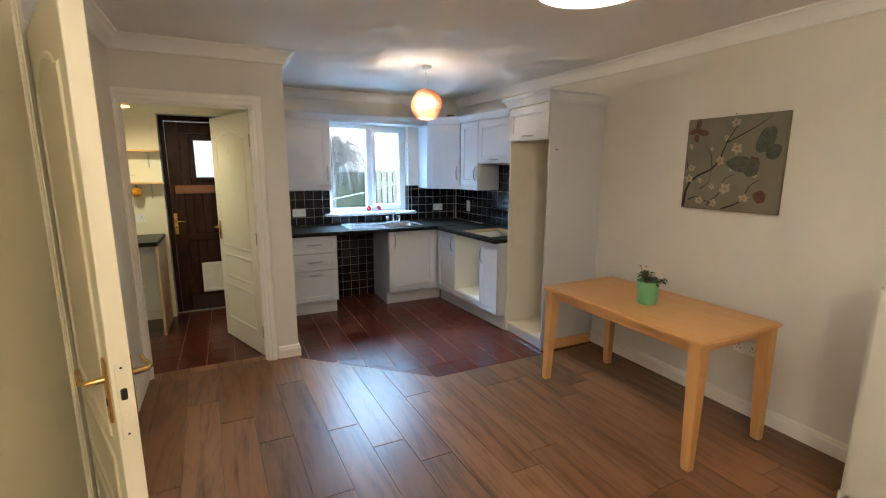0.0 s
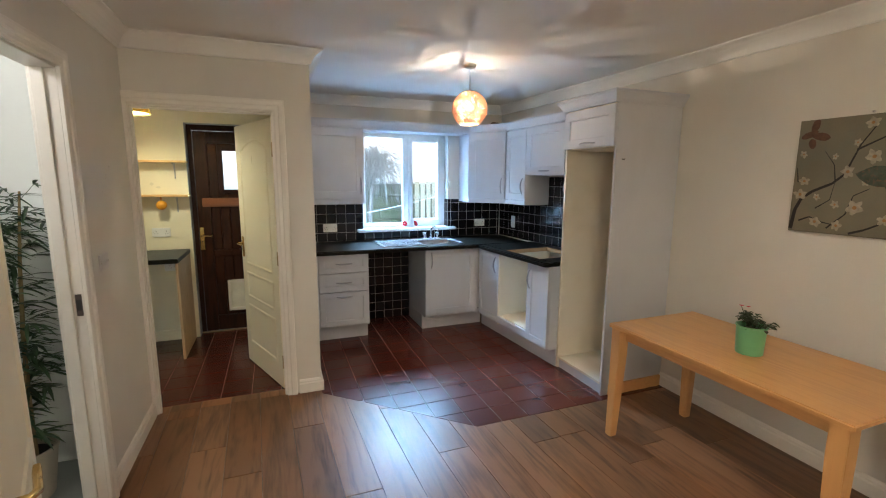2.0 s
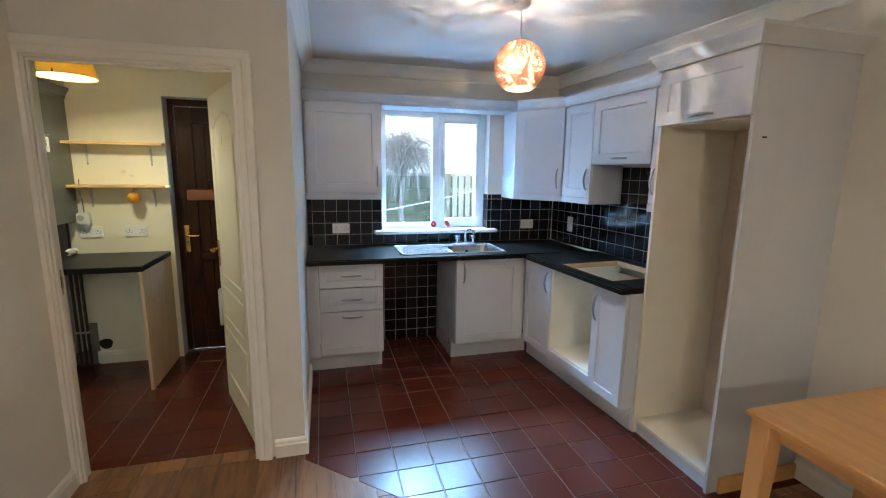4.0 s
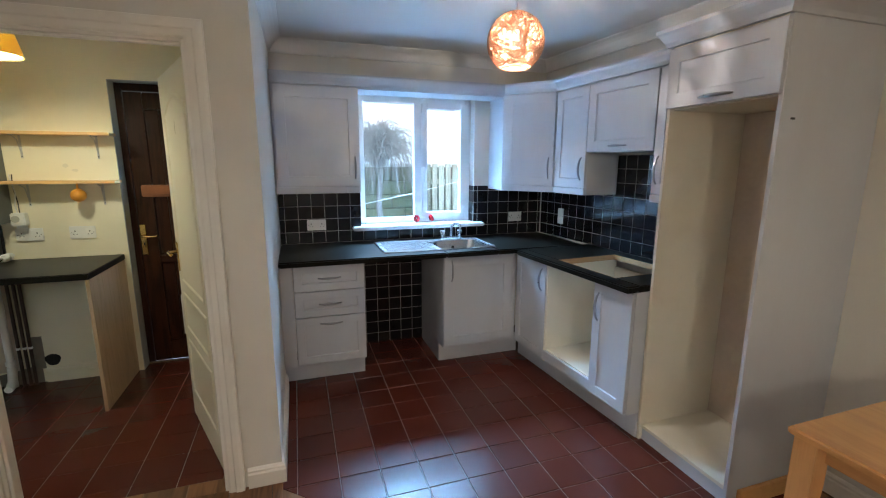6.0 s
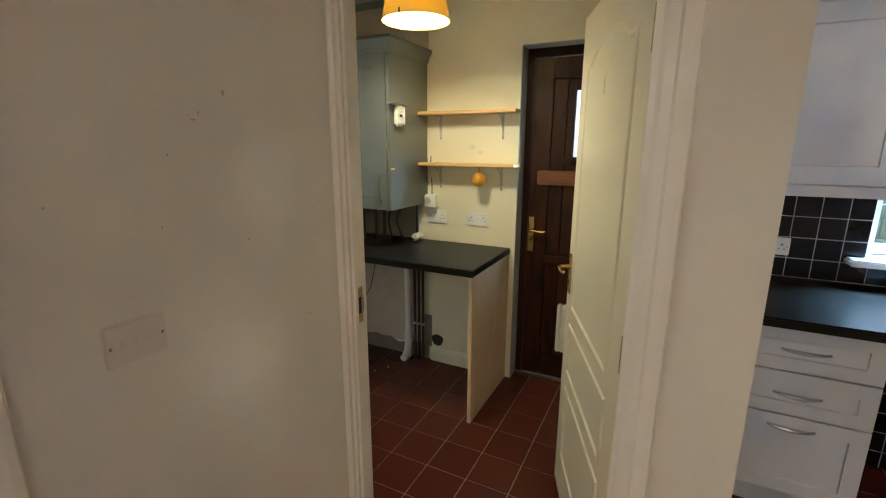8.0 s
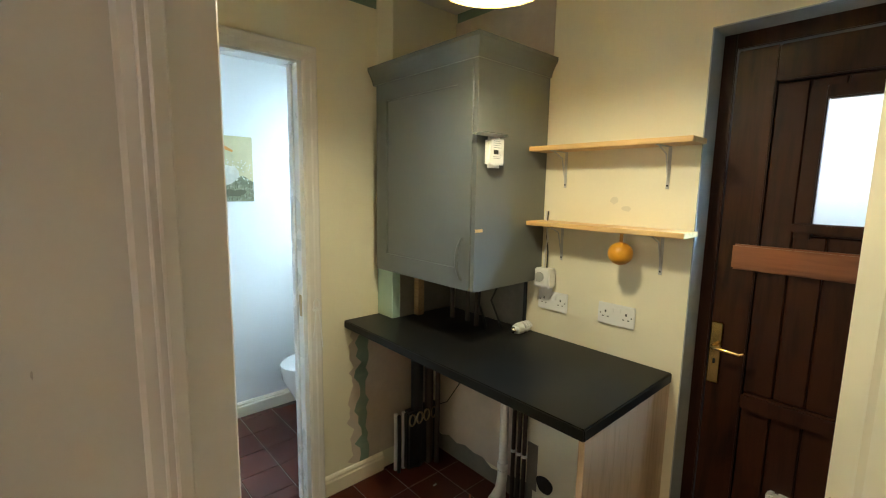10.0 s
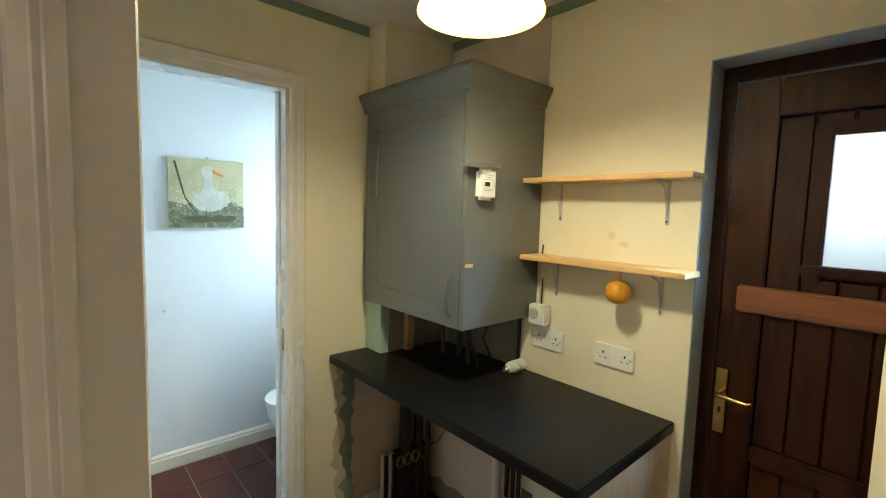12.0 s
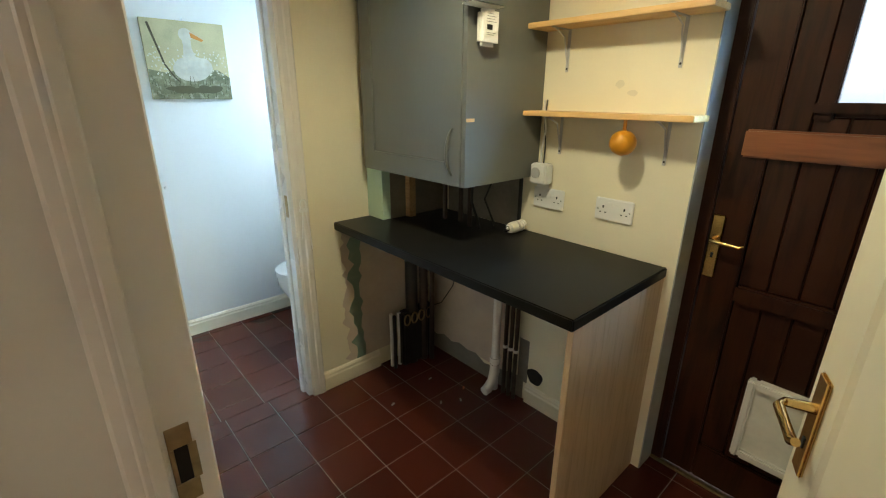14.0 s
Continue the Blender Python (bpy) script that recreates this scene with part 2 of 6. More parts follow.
GREENP = paint("old_green_paint", (0.22, 0.30, 0.23), 0.7, var=0.15, big=5, bump=0.15, stain=(0.45, 0.42, 0.32), stain_amount=0.4)
MINT = paint("mint_paint", (0.45, 0.60, 0.50), 0.7, var=0.1, bump=0.1)
PLASTER = paint("bare_plaster", (0.60, 0.50, 0.41), 0.85, var=0.14, big=4, fine=40, bump=0.25, stain=(0.68, 0.60, 0.48), stain_amount=0.6)
# grey render, also used as painted shade under the boiler cabinet
PLASTERD_SHADE = paint("grey_render_and_shade", (0.22, 0.20, 0.17), 0.9, var=0.3, big=7, fine=50, bump=0.4)
WHITEP = paint("white_plastic", (0.80, 0.79, 0.76), 0.35, var=0.03, bump=0.0)
UPVC = paint("white_upvc", (0.78, 0.80, 0.82), 0.28, var=0.03, bump=0.0)
BLACKP = paint("black_plastic", (0.012, 0.012, 0.012), 0.4, var=0.1, bump=0.0)
COPPER = paint("dark_copper_pipe", (0.055, 0.035, 0.028), 0.45, var=0.4, big=12, bump=0.05, metal=0.3)
STEEL = paint("brushed_steel", (0.62, 0.63, 0.65), 0.24, var=0.06, big=3, fine=160, bump=0.02, metal=1.0, stretch=(0.15, 1, 1))
CHROME = paint("chrome", (0.72, 0.72, 0.74), 0.10, var=0.05, bump=0.0, metal=1.0)
PEWTER = paint("pewter_handle", (0.36, 0.37, 0.40), 0.30, var=0.12, big=20, bump=0.02, metal=1.0)
BRASS = paint("brass", (0.72, 0.50, 0.20), 0.22, var=0.2, big=25, bump=0.03, metal=1.0, stain=(0.35, 0.25, 0.12), stain_amount=0.4)
OLDBRASS = paint("worn_brass", (0.42, 0.32, 0.18), 0.35, var=0.3, big=30, bump=0.08, metal=1.0)
DARKHOLE = paint("dark_hole", (0.012, 0.010, 0.009), 0.9, var=0.2, bump=0.2)
GLASS = thin_glass("window_glass")
FROST = pane("frosted_glass", (0.93, 0.97, 1.0), 0.35)
CERAMIC = paint("white_ceramic", (0.82, 0.82, 0.80), 0.12, var=0.02, bump=0.0)


# ---- shapes ----
def part(name, bm, mat, parent=None, label="", smooth=False):
    """Links a bmesh as one mesh object, under a thing or a part where one is given."""
    me = bpy.data.meshes.new(name)
    bmesh.ops.recalc_face_normals(bm, faces=bm.faces[:])
    if smooth:
        for f in bm.faces:
            f.smooth = True
    bm.to_mesh(me)
    bm.free()
    me.materials.append(mat)
    if smooth:
        me.set_sharp_from_angle(angle=radians(38))
    ob = new(name, me)
    ob.parent = parent
    return tagged(ob, label)


def thing(name, m, label, category, group="", kind=""):
    ob = new(name)
    ob.empty_display_size = 0.1
    ob.matrix_basis = m
    return tagged(ob, label, category, group, kind)


def box(bm, a, b, bevel=0.0, seg=2):
    """A box from corner a to corner b."""
    lo, hi = [min(p) for p in zip(a, b)], [max(p) for p in zip(a, b)]
    v = bmesh.ops.create_cube(bm, size=1.0)["verts"]
    for w in v:
        w.co = [lo[i] + (w.co[i] + 0.5) * (hi[i] - lo[i]) for i in range(3)]
    if bevel:
        edges = list({e for w in v for e in w.link_edges})
        bmesh.ops.bevel(bm, geom=edges, offset=bevel, segments=seg, affect="EDGES", clamp_overlap=True)
    return bm


def boxes(*pairs, bevel=0.0, seg=2):
    bm = bmesh.new()
    for a, b in pairs:
        box(bm, a, b, bevel, seg)
    return bm


def tube(points, r, n=10, closed=False, bm=None, flat=1.0):
    """A round bar through points; r is one radius or one for each point."""
    bm = bm or bmesh.new()
    pts = [Vector(p) for p in points]
    rs = r if isinstance(r, (list, tuple)) else [r] * len(pts)
    rings, up = [], None
    for i, p in enumerate(pts):
        a = pts[i - 1] if i or closed else p
        b = pts[(i + 1) % len(pts)] if i < len(pts) - 1 or closed else p
        d = (b - a).normalized()
        if up is None:
            up = Vector((0, 0, 1)) if abs(d.z) < 0.9 else Vector((1, 0, 0))
        side = d.cross(up).normalized()
        up = side.cross(d).normalized()
        rings.append([bm.verts.new(p + (side * math.cos(t) + up * math.sin(t) * flat) * rs[i]) for t in (2 * math.pi * j / n for j in range(n))])
    pairs = list(zip(rings, rings[1:])) + ([(rings[-1], rings[0])] if closed else [])
    for u, w in pairs:
        for j in range(n):
            bm.faces.new((u[j], u[(j + 1) % n], w[(j + 1) % n], w[j]))
    if not closed:
        bm.faces.new(rings[0][::-1]), bm.faces.new(rings[-1])
    return bm


def lathe(profile, n=28, bm=None, at=(0, 0, 0)):
    """A turned shape from (radius, height) pairs."""
    bm = bm or bmesh.new()
    rings = []
    for r, z in profile:
        if r < 1e-5:
            rings.append([bm.verts.new((at[0], at[1], at[2] + z))])
        else:
            rings.append([bm.verts.new((at[0] + r * math.cos(2 * math.pi * j / n), at[1] + r * math.sin(2 * math.pi * j / n), at[2] + z)) for j in range(n)])
    for u, w in zip(rings, rings[1:]):
        for j in range(n):
            k = (j + 1) % n
            if len(u) == 1 and len(w) == 1:
                continue
            if len(u) == 1:
                bm.faces.new((u[0], w[j], w[k]))
            elif len(w) == 1:
                bm.faces.new((u[j], u[k], w[0]))
            else:
                bm.faces.new((u[j], u[k], w[k], w[j]))
    return bm


def sweep(profile, path, bm=None, closed=False):
    """A profile of (out, up) pairs carried along a level path of (x, y, z) with mitred corners; out points to the left of the way."""
    bm = bm or bmesh.new()
    pts = [Vector(p) for p in path]
    rings = []
    for i, p in enumerate(pts):
        din = (p - pts[i - 1]).normalized() if i or closed else None
        dout = (pts[(i + 1) % len(pts)] - p).normalized() if i < len(pts) - 1 or closed else None
        din, dout = din or dout, dout or din
        nin, nout = Vector((-din.y, din.x, 0)), Vector((-dout.y, dout.x, 0))
        mitre = (nin + nout).normalized()
        mitre /= max(0.3, mitre.dot(nin))
        rings.append([bm.verts.new(p + mitre * o + Vector((0, 0, u))) for o, u in profile])
    n = len(profile)
    for u, w in list(zip(rings, rings[1:])) + ([(rings[-1], rings[0])] if closed else []):
        for j in range(n):
            k = (j + 1) % n
            bm.faces.new((u[j], u[k], w[k], w[j]))
    if not closed:
        bm.faces.new(rings[0]), bm.faces.new(rings[-1][::-1])
    return bm


def outline(points, z0, z1, bm=None, chamfer=0.0):
    """A flat slab with the given outline, its top edge chamfered."""
    bm = bm or bmesh.new()
    n = len(points)
    c = Vector((sum(p[0] for p in points) / n, sum(p[1] for p in points) / n))
    low = [bm.verts.new((x, y, z0)) for x, y in points]
    mid = [bm.verts.new((x, y, z1 - chamfer)) for x, y in points] if chamfer else low
    top = []
    for x, y in points:
        d = Vector((x, y)) - c
        q = c + d * max(0.2, 1 - chamfer * 1.4 / max(d.length, 1e-4))
        top.append(bm.verts.new((q.x, q.y, z1)))
    for a, b in ((low, mid), (mid, top)) if chamfer else ((low, top),):
        for j in range(n):
            bm.faces.new((a[j], a[(j + 1) % n], b[(j + 1) % n], b[j]))
    bm.faces.new(top), bm.faces.new(low[::-1])
    return bm


def clip(poly, a, b, c):
    """The part of a convex outline where a x + b y <= c."""
    out = []
    for i, p in enumerate(poly):
        q = poly[(i + 1) % len(poly)]
        fp, fq = a * p[0] + b * p[1] - c, a * q[0] + b * q[1] - c
        if fp <= 0:
            out.append(p)
        if fp * fq < 0:
            s = fp / (fp - fq)
            out.append((p[0] + s * (q[0] - p[0]), p[1] + s * (q[1] - p[1])))
    return out


def area(poly):
    return abs(sum(p[0] * q[1] - q[0] * p[1] for p, q in zip(poly, poly[1:] + poly[:1]))) / 2


def structure(name, bm, mat, label="", parent=None):
    ob = part(name, bm, mat, parent, label)
    return tagged(ob, kind="structure") if parent is None else ob


# ---- the plan ----
CEILING, UCEIL = 2.42, 2.44
XL, YF, TW = -0.47, 3.81, 0.078            # dining room: its left wall, and the wall to the utility room
XK = 0.615                      # kitchen: its left wall
YB = 5.39                       # rear wall
YBACK = -1.30
XU = -1.76                      # utility room: wall to the WC
SKEW = 4.07                     # the party wall stands askew
CORNER = (2.93, YB)
TAN = math.tan(radians(SKEW))
YKINK = 3.0                     # where it turns towards the kitchen corner


def wall_x(y):
    return CORNER[0] + (CORNER[1] - max(y, YKINK)) * TAN


RIGHT = pose(CORNER[0], CORNER[1], 0, 0, 0, SKEW)   # frame of the run along the party wall: x into the wall, -y towards the dining end
XE = wall_x(YBACK)

# walls with thickness and real openings
structure("wall_east", outline([(wall_x(YBACK - 0.1), YBACK - 0.1), (XE + 0.3, YBACK - 0.1), (XE + 0.3, YB + 0.3), (wall_x(YB + 0.3), YB + 0.3), (wall_x(YKINK), YKINK)], 0, CEILING + 0.1), WALL, "warm off-white emulsion party wall with scuffs")
structure("wall_south", boxes(((XL - 0.1, YBACK - 0.1, 0), (XE + 0.1, YBACK, CEILING))), WALL, "off-white emulsion wall behind the dining area")
DY0, DY1 = 2.07, 2.93           # hall door opening
XS = -0.375                     # the left wall stands further in south of that door
structure("wall_west", boxes(((XL - 0.1, DY1 + 0.03, 0), (XL, YF, CEILING)), ((XL - 0.1, DY0 - 0.03, 2.05), (XL, DY1 + 0.03, CEILING))), WALL, "off-white scuffed wall with a door opening to the hall")
structure("wall_west_near", boxes(((XL - 0.1, YBACK, 0), (XS, DY0 - 0.03, CEILING))), CREAM, "cream wall beside the hinges of the hall door")
UX0, UX1, UH = -0.468, 0.385, 2.03
structure("wall_utility_front", boxes(((XL - 0.1, YF, 0), (UX0, YF + TW, UCEIL)), ((UX1, YF, 0), (XK, YF + TW, UCEIL)), ((UX0, YF, UH), (UX1, YF + TW, UCEIL))), WALL, "off-white wall with the utility room doorway")
structure("wall_utility_side", boxes(((0.515, YF + TW, 0), (XK, YB, UCEIL))), WALL, "off-white wall between utility room and kitchen")
structure("wall_utility_lining", boxes(((XU, YF + TW, 0), (UX0 - 0.001, YF + TW + 0.006, UCEIL)), ((UX1 + 0.001, YF + TW, 0), (0.509, YF + TW + 0.006, UCEIL)), ((0.509, YF + TW + 0.006, 0), (0.515, YB, UCEIL))), CREAM, "cream emulsion on the utility room walls")
WX0, WX1, WZ0, WZ1 = 1.25, 2.245, 1.03, 2.09      # kitchen window
BX0, BX1, BZ = -0.41, 0.44, 2.085                 # back door opening
TH = 0.30
structure("wall_rear_kitchen", boxes(((XK - 0.05, YB, 0), (WX0, YB + TH, CEILING)), ((WX1, YB, 0), (CORNER[0] + 0.02, YB + TH, CEILING)), ((WX0, YB, 0), (WX1, YB + TH, WZ0 - 0.03)), ((WX0, YB, WZ1), (WX1, YB + TH, CEILING))), WALL, "off-white rear kitchen wall with a window opening")
structure("wall_rear_utility", boxes(((XU - 0.1, YB, 0), (BX0, YB + TH, UCEIL)), ((BX1, YB, 0), (XK - 0.05, YB + TH, UCEIL)), ((BX0, YB, BZ), (BX1, YB + TH, UCEIL))), CREAM, "cream emulsion rear wall of the utility room")
CY0, CY1, CH = 3.95, 4.600, 2.10                   # WC doorway
structure("wall_wc", boxes(((XU - 0.1, CY1, 0), (XU, YB, UCEIL)), ((XU - 0.1, YF - 0.3, 0), (XU, CY0, UCEIL)), ((XU - 0.1, CY0, CH), (XU, CY1, UCEIL))), CREAM, "cream emulsion wall with the WC doorway")
XW = -2.845
structure("wall_wc_far", boxes(((XW - 0.1, 3.4, 0), (XW, YB + TH, UCEIL))), COOL, "pale white WC wall")
structure("wall_wc_near", boxes(((XW, 3.4, 0), (XU - 0.1, 3.5, UCEIL))), COOL, "pale white WC wall")
structure("wall_wc_lining", boxes(((XU - 0.106, CY1 + 0.002, 0), (XU - 0.1, YB, UCEIL)), ((XU - 0.106, 3.5, 0), (XU - 0.1, CY0 - 0.002, UCEIL))), COOL, "pale white WC wall")
structure("wall_wc_rear", boxes(((XW, YB, 0), (-2.72, YB + TH, UCEIL)), ((-2.1, YB, 0), (XU - 0.1, YB + TH, UCEIL)), ((-2.72, YB, 0), (-2.1, YB + TH, 1.25)), ((-2.72, YB, 2.05), (-2.1, YB + TH, UCEIL))), COOL, "pale white WC wall with a small window")
structure("wall_hall", boxes(((-1.75, 1.0, 0), (-1.65, 3.52, CEILING)), ((-1.65, 1.0, 0), (XL - 0.1, 1.1, CEILING)), ((-1.65, 3.42, 0), (XL - 0.1, 3.52, CEILING))), COOL, "pale hall walls")

structure("ceiling", boxes(((XL - 0.1, YBACK - 0.1, CEILING), (XE + 0.3, YF + TW, CEILING + 0.12)), ((0.515, YF + TW, CEILING), (XE + 0.3, YB + TH, CEILING + 0.12))), CEIL, "white painted plaster ceiling")
structure("ceiling_utility", boxes(((XW - 0.1, 3.52, UCEIL), (0.515, YB + TH, UCEIL + 0.1))), CEIL, "white painted plaster ceiling of the utility room")
structure("ceiling_hall", boxes(((-1.75, 1.0, CEILING), (XL - 0.1, 3.52, CEILING + 0.1))), CEIL, "white hall ceiling")

# coving and skirting
COVE = [(0, 0), (0.09, 0), (0.088, -0.008), (0.066, -0.018), (0.046, -0.034), (0.030, -0.054), (0.018, -0.074), (0.012, -0.088), (0, -0.092)]
room = [(XS, YBACK, CEILING), (XE, YBACK, CEILING), (wall_x(YKINK), YKINK, CEILING), (CORNER[0], YB, CEILING), (XK, YB, CEILING), (XK, YF, CEILING), (XL, YF, CEILING), (XL, DY0 - 0.03, CEILING), (XS, DY0 - 0.03, CEILING)]
structure("coving", sweep(COVE, room, closed=True), CEIL, "white plaster cove cornice")
SKIRT = [(0, 0), (0.018, 0), (0.018, 0.070), (0.013, 0.078), (0.013, 0.088), (0.007, 0.098), (0, 0.102)]
sk = sweep(SKIRT, [(wall_x(0.93), 0.93, 0), (wall_x(3.0), 3.0, 0)])
sweep(SKIRT, [(XK, 4.78, 0), (XK, YF, 0), (UX1 + 0.075, YF, 0)], sk)
sweep(SKIRT, [(XL, YF - 0.02, 0), (XL, DY1 + 0.10, 0)], sk)
sweep(SKIRT, [(XS, DY0 - 0.105, 0), (XS, YBACK, 0), (XE, YBACK, 0), (wall_x(0.3), 0.3, 0)], sk)
structure("baseboard", sk, TRIM, "white gloss moulded skirting board")
sk = sweep(SKIRT, [(XU, 5.01, 0), (XU, CY1 + 0.062, 0)])
sweep(SKIRT, [(-0.462, YB, 0), (-1.0, YB, 0)], sk)
sweep(SKIRT, [(XW, 5.39, 0), (XW, 3.5, 0)], sk)
structure("baseboard_utility", sk, DOORP, "cream gloss moulded skirting board")

# low boxed wall at the dining end
low = boxes(((2.62, 0.25, 0), (wall_x(0.6) - 0.002, 0.93, 1.09)), bevel=0.02)
structure("wall_low", low, WALL, "low off-white boxed wall with a rounded top")
structure("baseboard_low_wall", sweep(SKIRT, [(wall_x(0.93) - 0.02, 0.93, 0), (2.62, 0.93, 0), (2.62, 0.25, 0)]), TRIM, "white gloss skirting board")


def casing(name, label, axis, at, lo, hi, top, side, wide=0.072, left=None):
    """A moulded architrave round an opening: axis 0 for a wall along x at y = at, 1 for a wall along y at x = at; side is the way it faces."""
    prof = [(0, 0), (0, 0.014), (0.010, 0.018), (0.030, 0.019), (0.036, 0.024), (0.055, 0.026), (wide - 0.004, 0.024), (wide, 0.018), (wide, 0)]
    path = [((lo, 0), (-1, 0)), ((lo, top), (-1, 1)), ((hi, top), (1, 1)), ((hi, 0), (1, 0))]
    bm, rings = bmesh.new(), []
    for (u, z), (du, dz) in path:
        ring = []
        for w, d in prof:
            w2 = min(w, left) if left and du < 0 else w
            c = (u + du * w2, at + side * d, z + dz * w)
            ring.append(bm.verts.new(c if axis == 0 else (c[1], c[0], c[2])))
        rings.append(ring)
    for a, b in zip(rings, rings[1:]):
        for j in range(len(prof)):
            k = (j + 1) % len(prof)
            bm.faces.new((a[j], a[k], b[k], b[j]))
    bm.faces.new(rings[0]), bm.faces.new(rings[-1])
    return structure(name, bm, TRIM, label)


casing("trim_utility_door", "white moulded architrave round the utility doorway", 0, YF, UX0 + 0.016, UX1 - 0.012, UH - 0.015, -1, left=0.021)
structure("trim_hall_hinge_side", boxes(((XS, DY0 - 0.102, 0), (XS + 0.009, DY0 - 0.03, 2.09)), ((XS, DY0 - 0.092, 0), (XS + 0.013, DY0 - 0.05, 2.085)), bevel=0.003), DOORP, "white moulded architrave on the hinge side of the hall doorway")
casing("trim_hall_door", "white moulded architrave round the hall doorway", 1, XL, DY0, DY1, 2.03, 1)
casing("trim_wc_door", "cream moulded architrave round the WC doorway", 1, XU, CY0 + 0.01, CY1 - 0.005, CH - 0.015, 1, wide=0.064)
LIN = 0.028


def lining(name, pairs, mat, label):
    t = thing(name, pose(0, 0, 0), label, "door lining", kind="structure")
    for i, pair in enumerate(pairs):
        part(("jamb", "jamb", "head", "stop", "stop")[i], boxes(pair, bevel=0.0025, seg=1), mat, t)


lining("door_lining_utility", [((UX0, YF - 0.001, 0), (UX0 + LIN, YF + TW + 0.004, UH)), ((UX1 - LIN, YF - 0.001, 0), (UX1, YF + TW + 0.004, UH)), ((UX0 + LIN, YF - 0.001, UH - LIN), (UX1 - LIN, YF + TW + 0.004, UH)),
                                         ((UX0 + LIN, YF + 0.008, 0), (UX0 + LIN + 0.012, YF + 0.026, UH - LIN)), ((UX0 + LIN, YF + 0.008, UH - LIN - 0.012), (UX1 - LIN, YF + 0.026, UH - LIN))], TRIM, "cream gloss door lining with a stop")
lining("door_lining_hall", [((XL - 0.101, DY0 - 0.03, 0), (XS + 0.001, DY0, 2.05)), ((XL - 0.101, DY1, 0), (XL + 0.001, DY1 + 0.03, 2.05)), ((XL - 0.101, DY0, 2.02), (XL + 0.001, DY1, 2.05)), ((XL - 0.085, DY1 - 0.014, 0), (XL - 0.04, DY1, 2.02))], TRIM, "white gloss door lining with a stop")
lining("door_lining_wc", [((XU - 0.108, CY0, 0), (XU + 0.001, CY0 + 0.025, CH)), ((XU - 0.108, CY1 - 0.025, 0), (XU + 0.001, CY1, CH)), ((XU - 0.108, CY0 + 0.025, CH - 0.025), (XU + 0.001, CY1 - 0.025, CH)), ((XU - 0.08, CY1 - 0.037, 0), (XU - 0.045, CY1 - 0.025, CH - 0.025))], UPVC, "white gloss WC door lining with a stop")

# subfloors under the pieces
structure("ground", boxes(((-60, YB + TH, -0.16), (60, 120, -0.10)), ((-60, -60, -0.35), (60, YB + TH, -0.30))), paint("garden_ground", (0.16, 0.15, 0.12), 0.9, var=0.4, big=2, fine=20, bump=0.5), "grey paved garden ground")
floor_dining = structure("floor_dining", boxes(((XL - 0.1, YBACK - 0.1, -0.2), (XE + 0.1, YF, -0.006))), BLACKP, "brown wood-effect laminate floor")
floor_kitchen = structure("floor_kitchen", boxes(((XK - 0.1, YF + 0.002, -0.2), (XE + 0.1, YB, -0.0035))), RGROUT, "dark red quarry tile kitchen floor")
bm = outline([(XK - 0.01, YF + 0.002), (XK - 0.01, 3.745), (1.51, 2.935), (wall_x(2.9), 2.95), (wall_x(3.8), YF + 0.002)], -0.0055, -0.0035)
structure("floor_kitchen_edge", bm, RGROUT, "floor grout at the tile edge")
floor_utility = structure("floor_utility", boxes(((XU - 0.1, YF + 0.001, -0.2), (XK - 0.1, YB + 0.2, -0.0035))), RGROUT, "dark red quarry tile utility floor")
floor_wc = structure("floor_wc", boxes(((XW, 3.5, -0.2), (XU - 0.1, YB, -0.0035))), RGROUT, "dark red quarry tile WC floor")
structure("floor_hall", boxes(((-1.75, 1.0, -0.2), (XL - 0.1, 3.52, 0.0))), paint("hall_floor", (0.34, 0.36, 0.33), 0.4, var=0.1), "pale grey-green hall floor")

# ---- tiled wall backings ----
splash_rear = structure("wall_tiles_rear", boxes(((XK + 0.001, YB - 0.004, 0.906), (WX0, YB, 1.346)), ((WX1, YB - 0.004, 0.906), (CORNER[0] - 0.002, YB, 1.346)), ((WX0, YB - 0.004, 0.906), (WX1, YB, WZ0 - 0.031)), ((1.13, YB - 0.004, 0.0), (1.81, YB, 0.868))), GROUT, "glossy black wall tiles with pale grout")
splash_side = structure("wall_tiles_side", boxes(((-0.004, -1.80, 0.906), (0, -0.002, 1.60))), GROUT, "glossy black wall tiles with pale grout")
splash_side.matrix_basis = RIGHT
splash_reveal = structure("wall_tiles_reveal", boxes(((WX1 - 0.004, YB, WZ0), (WX1, YB + 0.10, 1.346))), GROUT, "glossy black tiles on the window reveal")


def shaker(parent, a, b, y, mat, name="door", rail=0.075, thick=0.02):
    """A framed cupboard door or drawer front in the x-z plane between a = (x, z) and b, its face at y, facing -y."""
    (x0, z0), (x1, z1) = a, b
    r = min(rail, (z1 - z0) * 0.30, (x1 - x0) * 0.3)
    e, bm = 0.0022, bmesh.new()
    rings = []
    for yy, i in ((y + thick, 0.0), (y + e, 0.0), (y, e), (y, r), (y + 0.0075, r + 0.0015), (y + 0.0085, r + 0.004)):
        rings.append([bm.verts.new((x, yy, z)) for x, z in ((x0 + i, z0 + i), (x1 - i, z0 + i), (x1 - i, z1 - i), (x0 + i, z1 - i))])
    for u, w in zip(rings, rings[1:]):
        for k in range(4):
            bm.faces.new((u[k], u[(k + 1) % 4], w[(k + 1) % 4], w[k]))
    bm.faces.new(rings[0][::-1]), bm.faces.new(rings[-1])
    return part(name, bm, mat, parent)


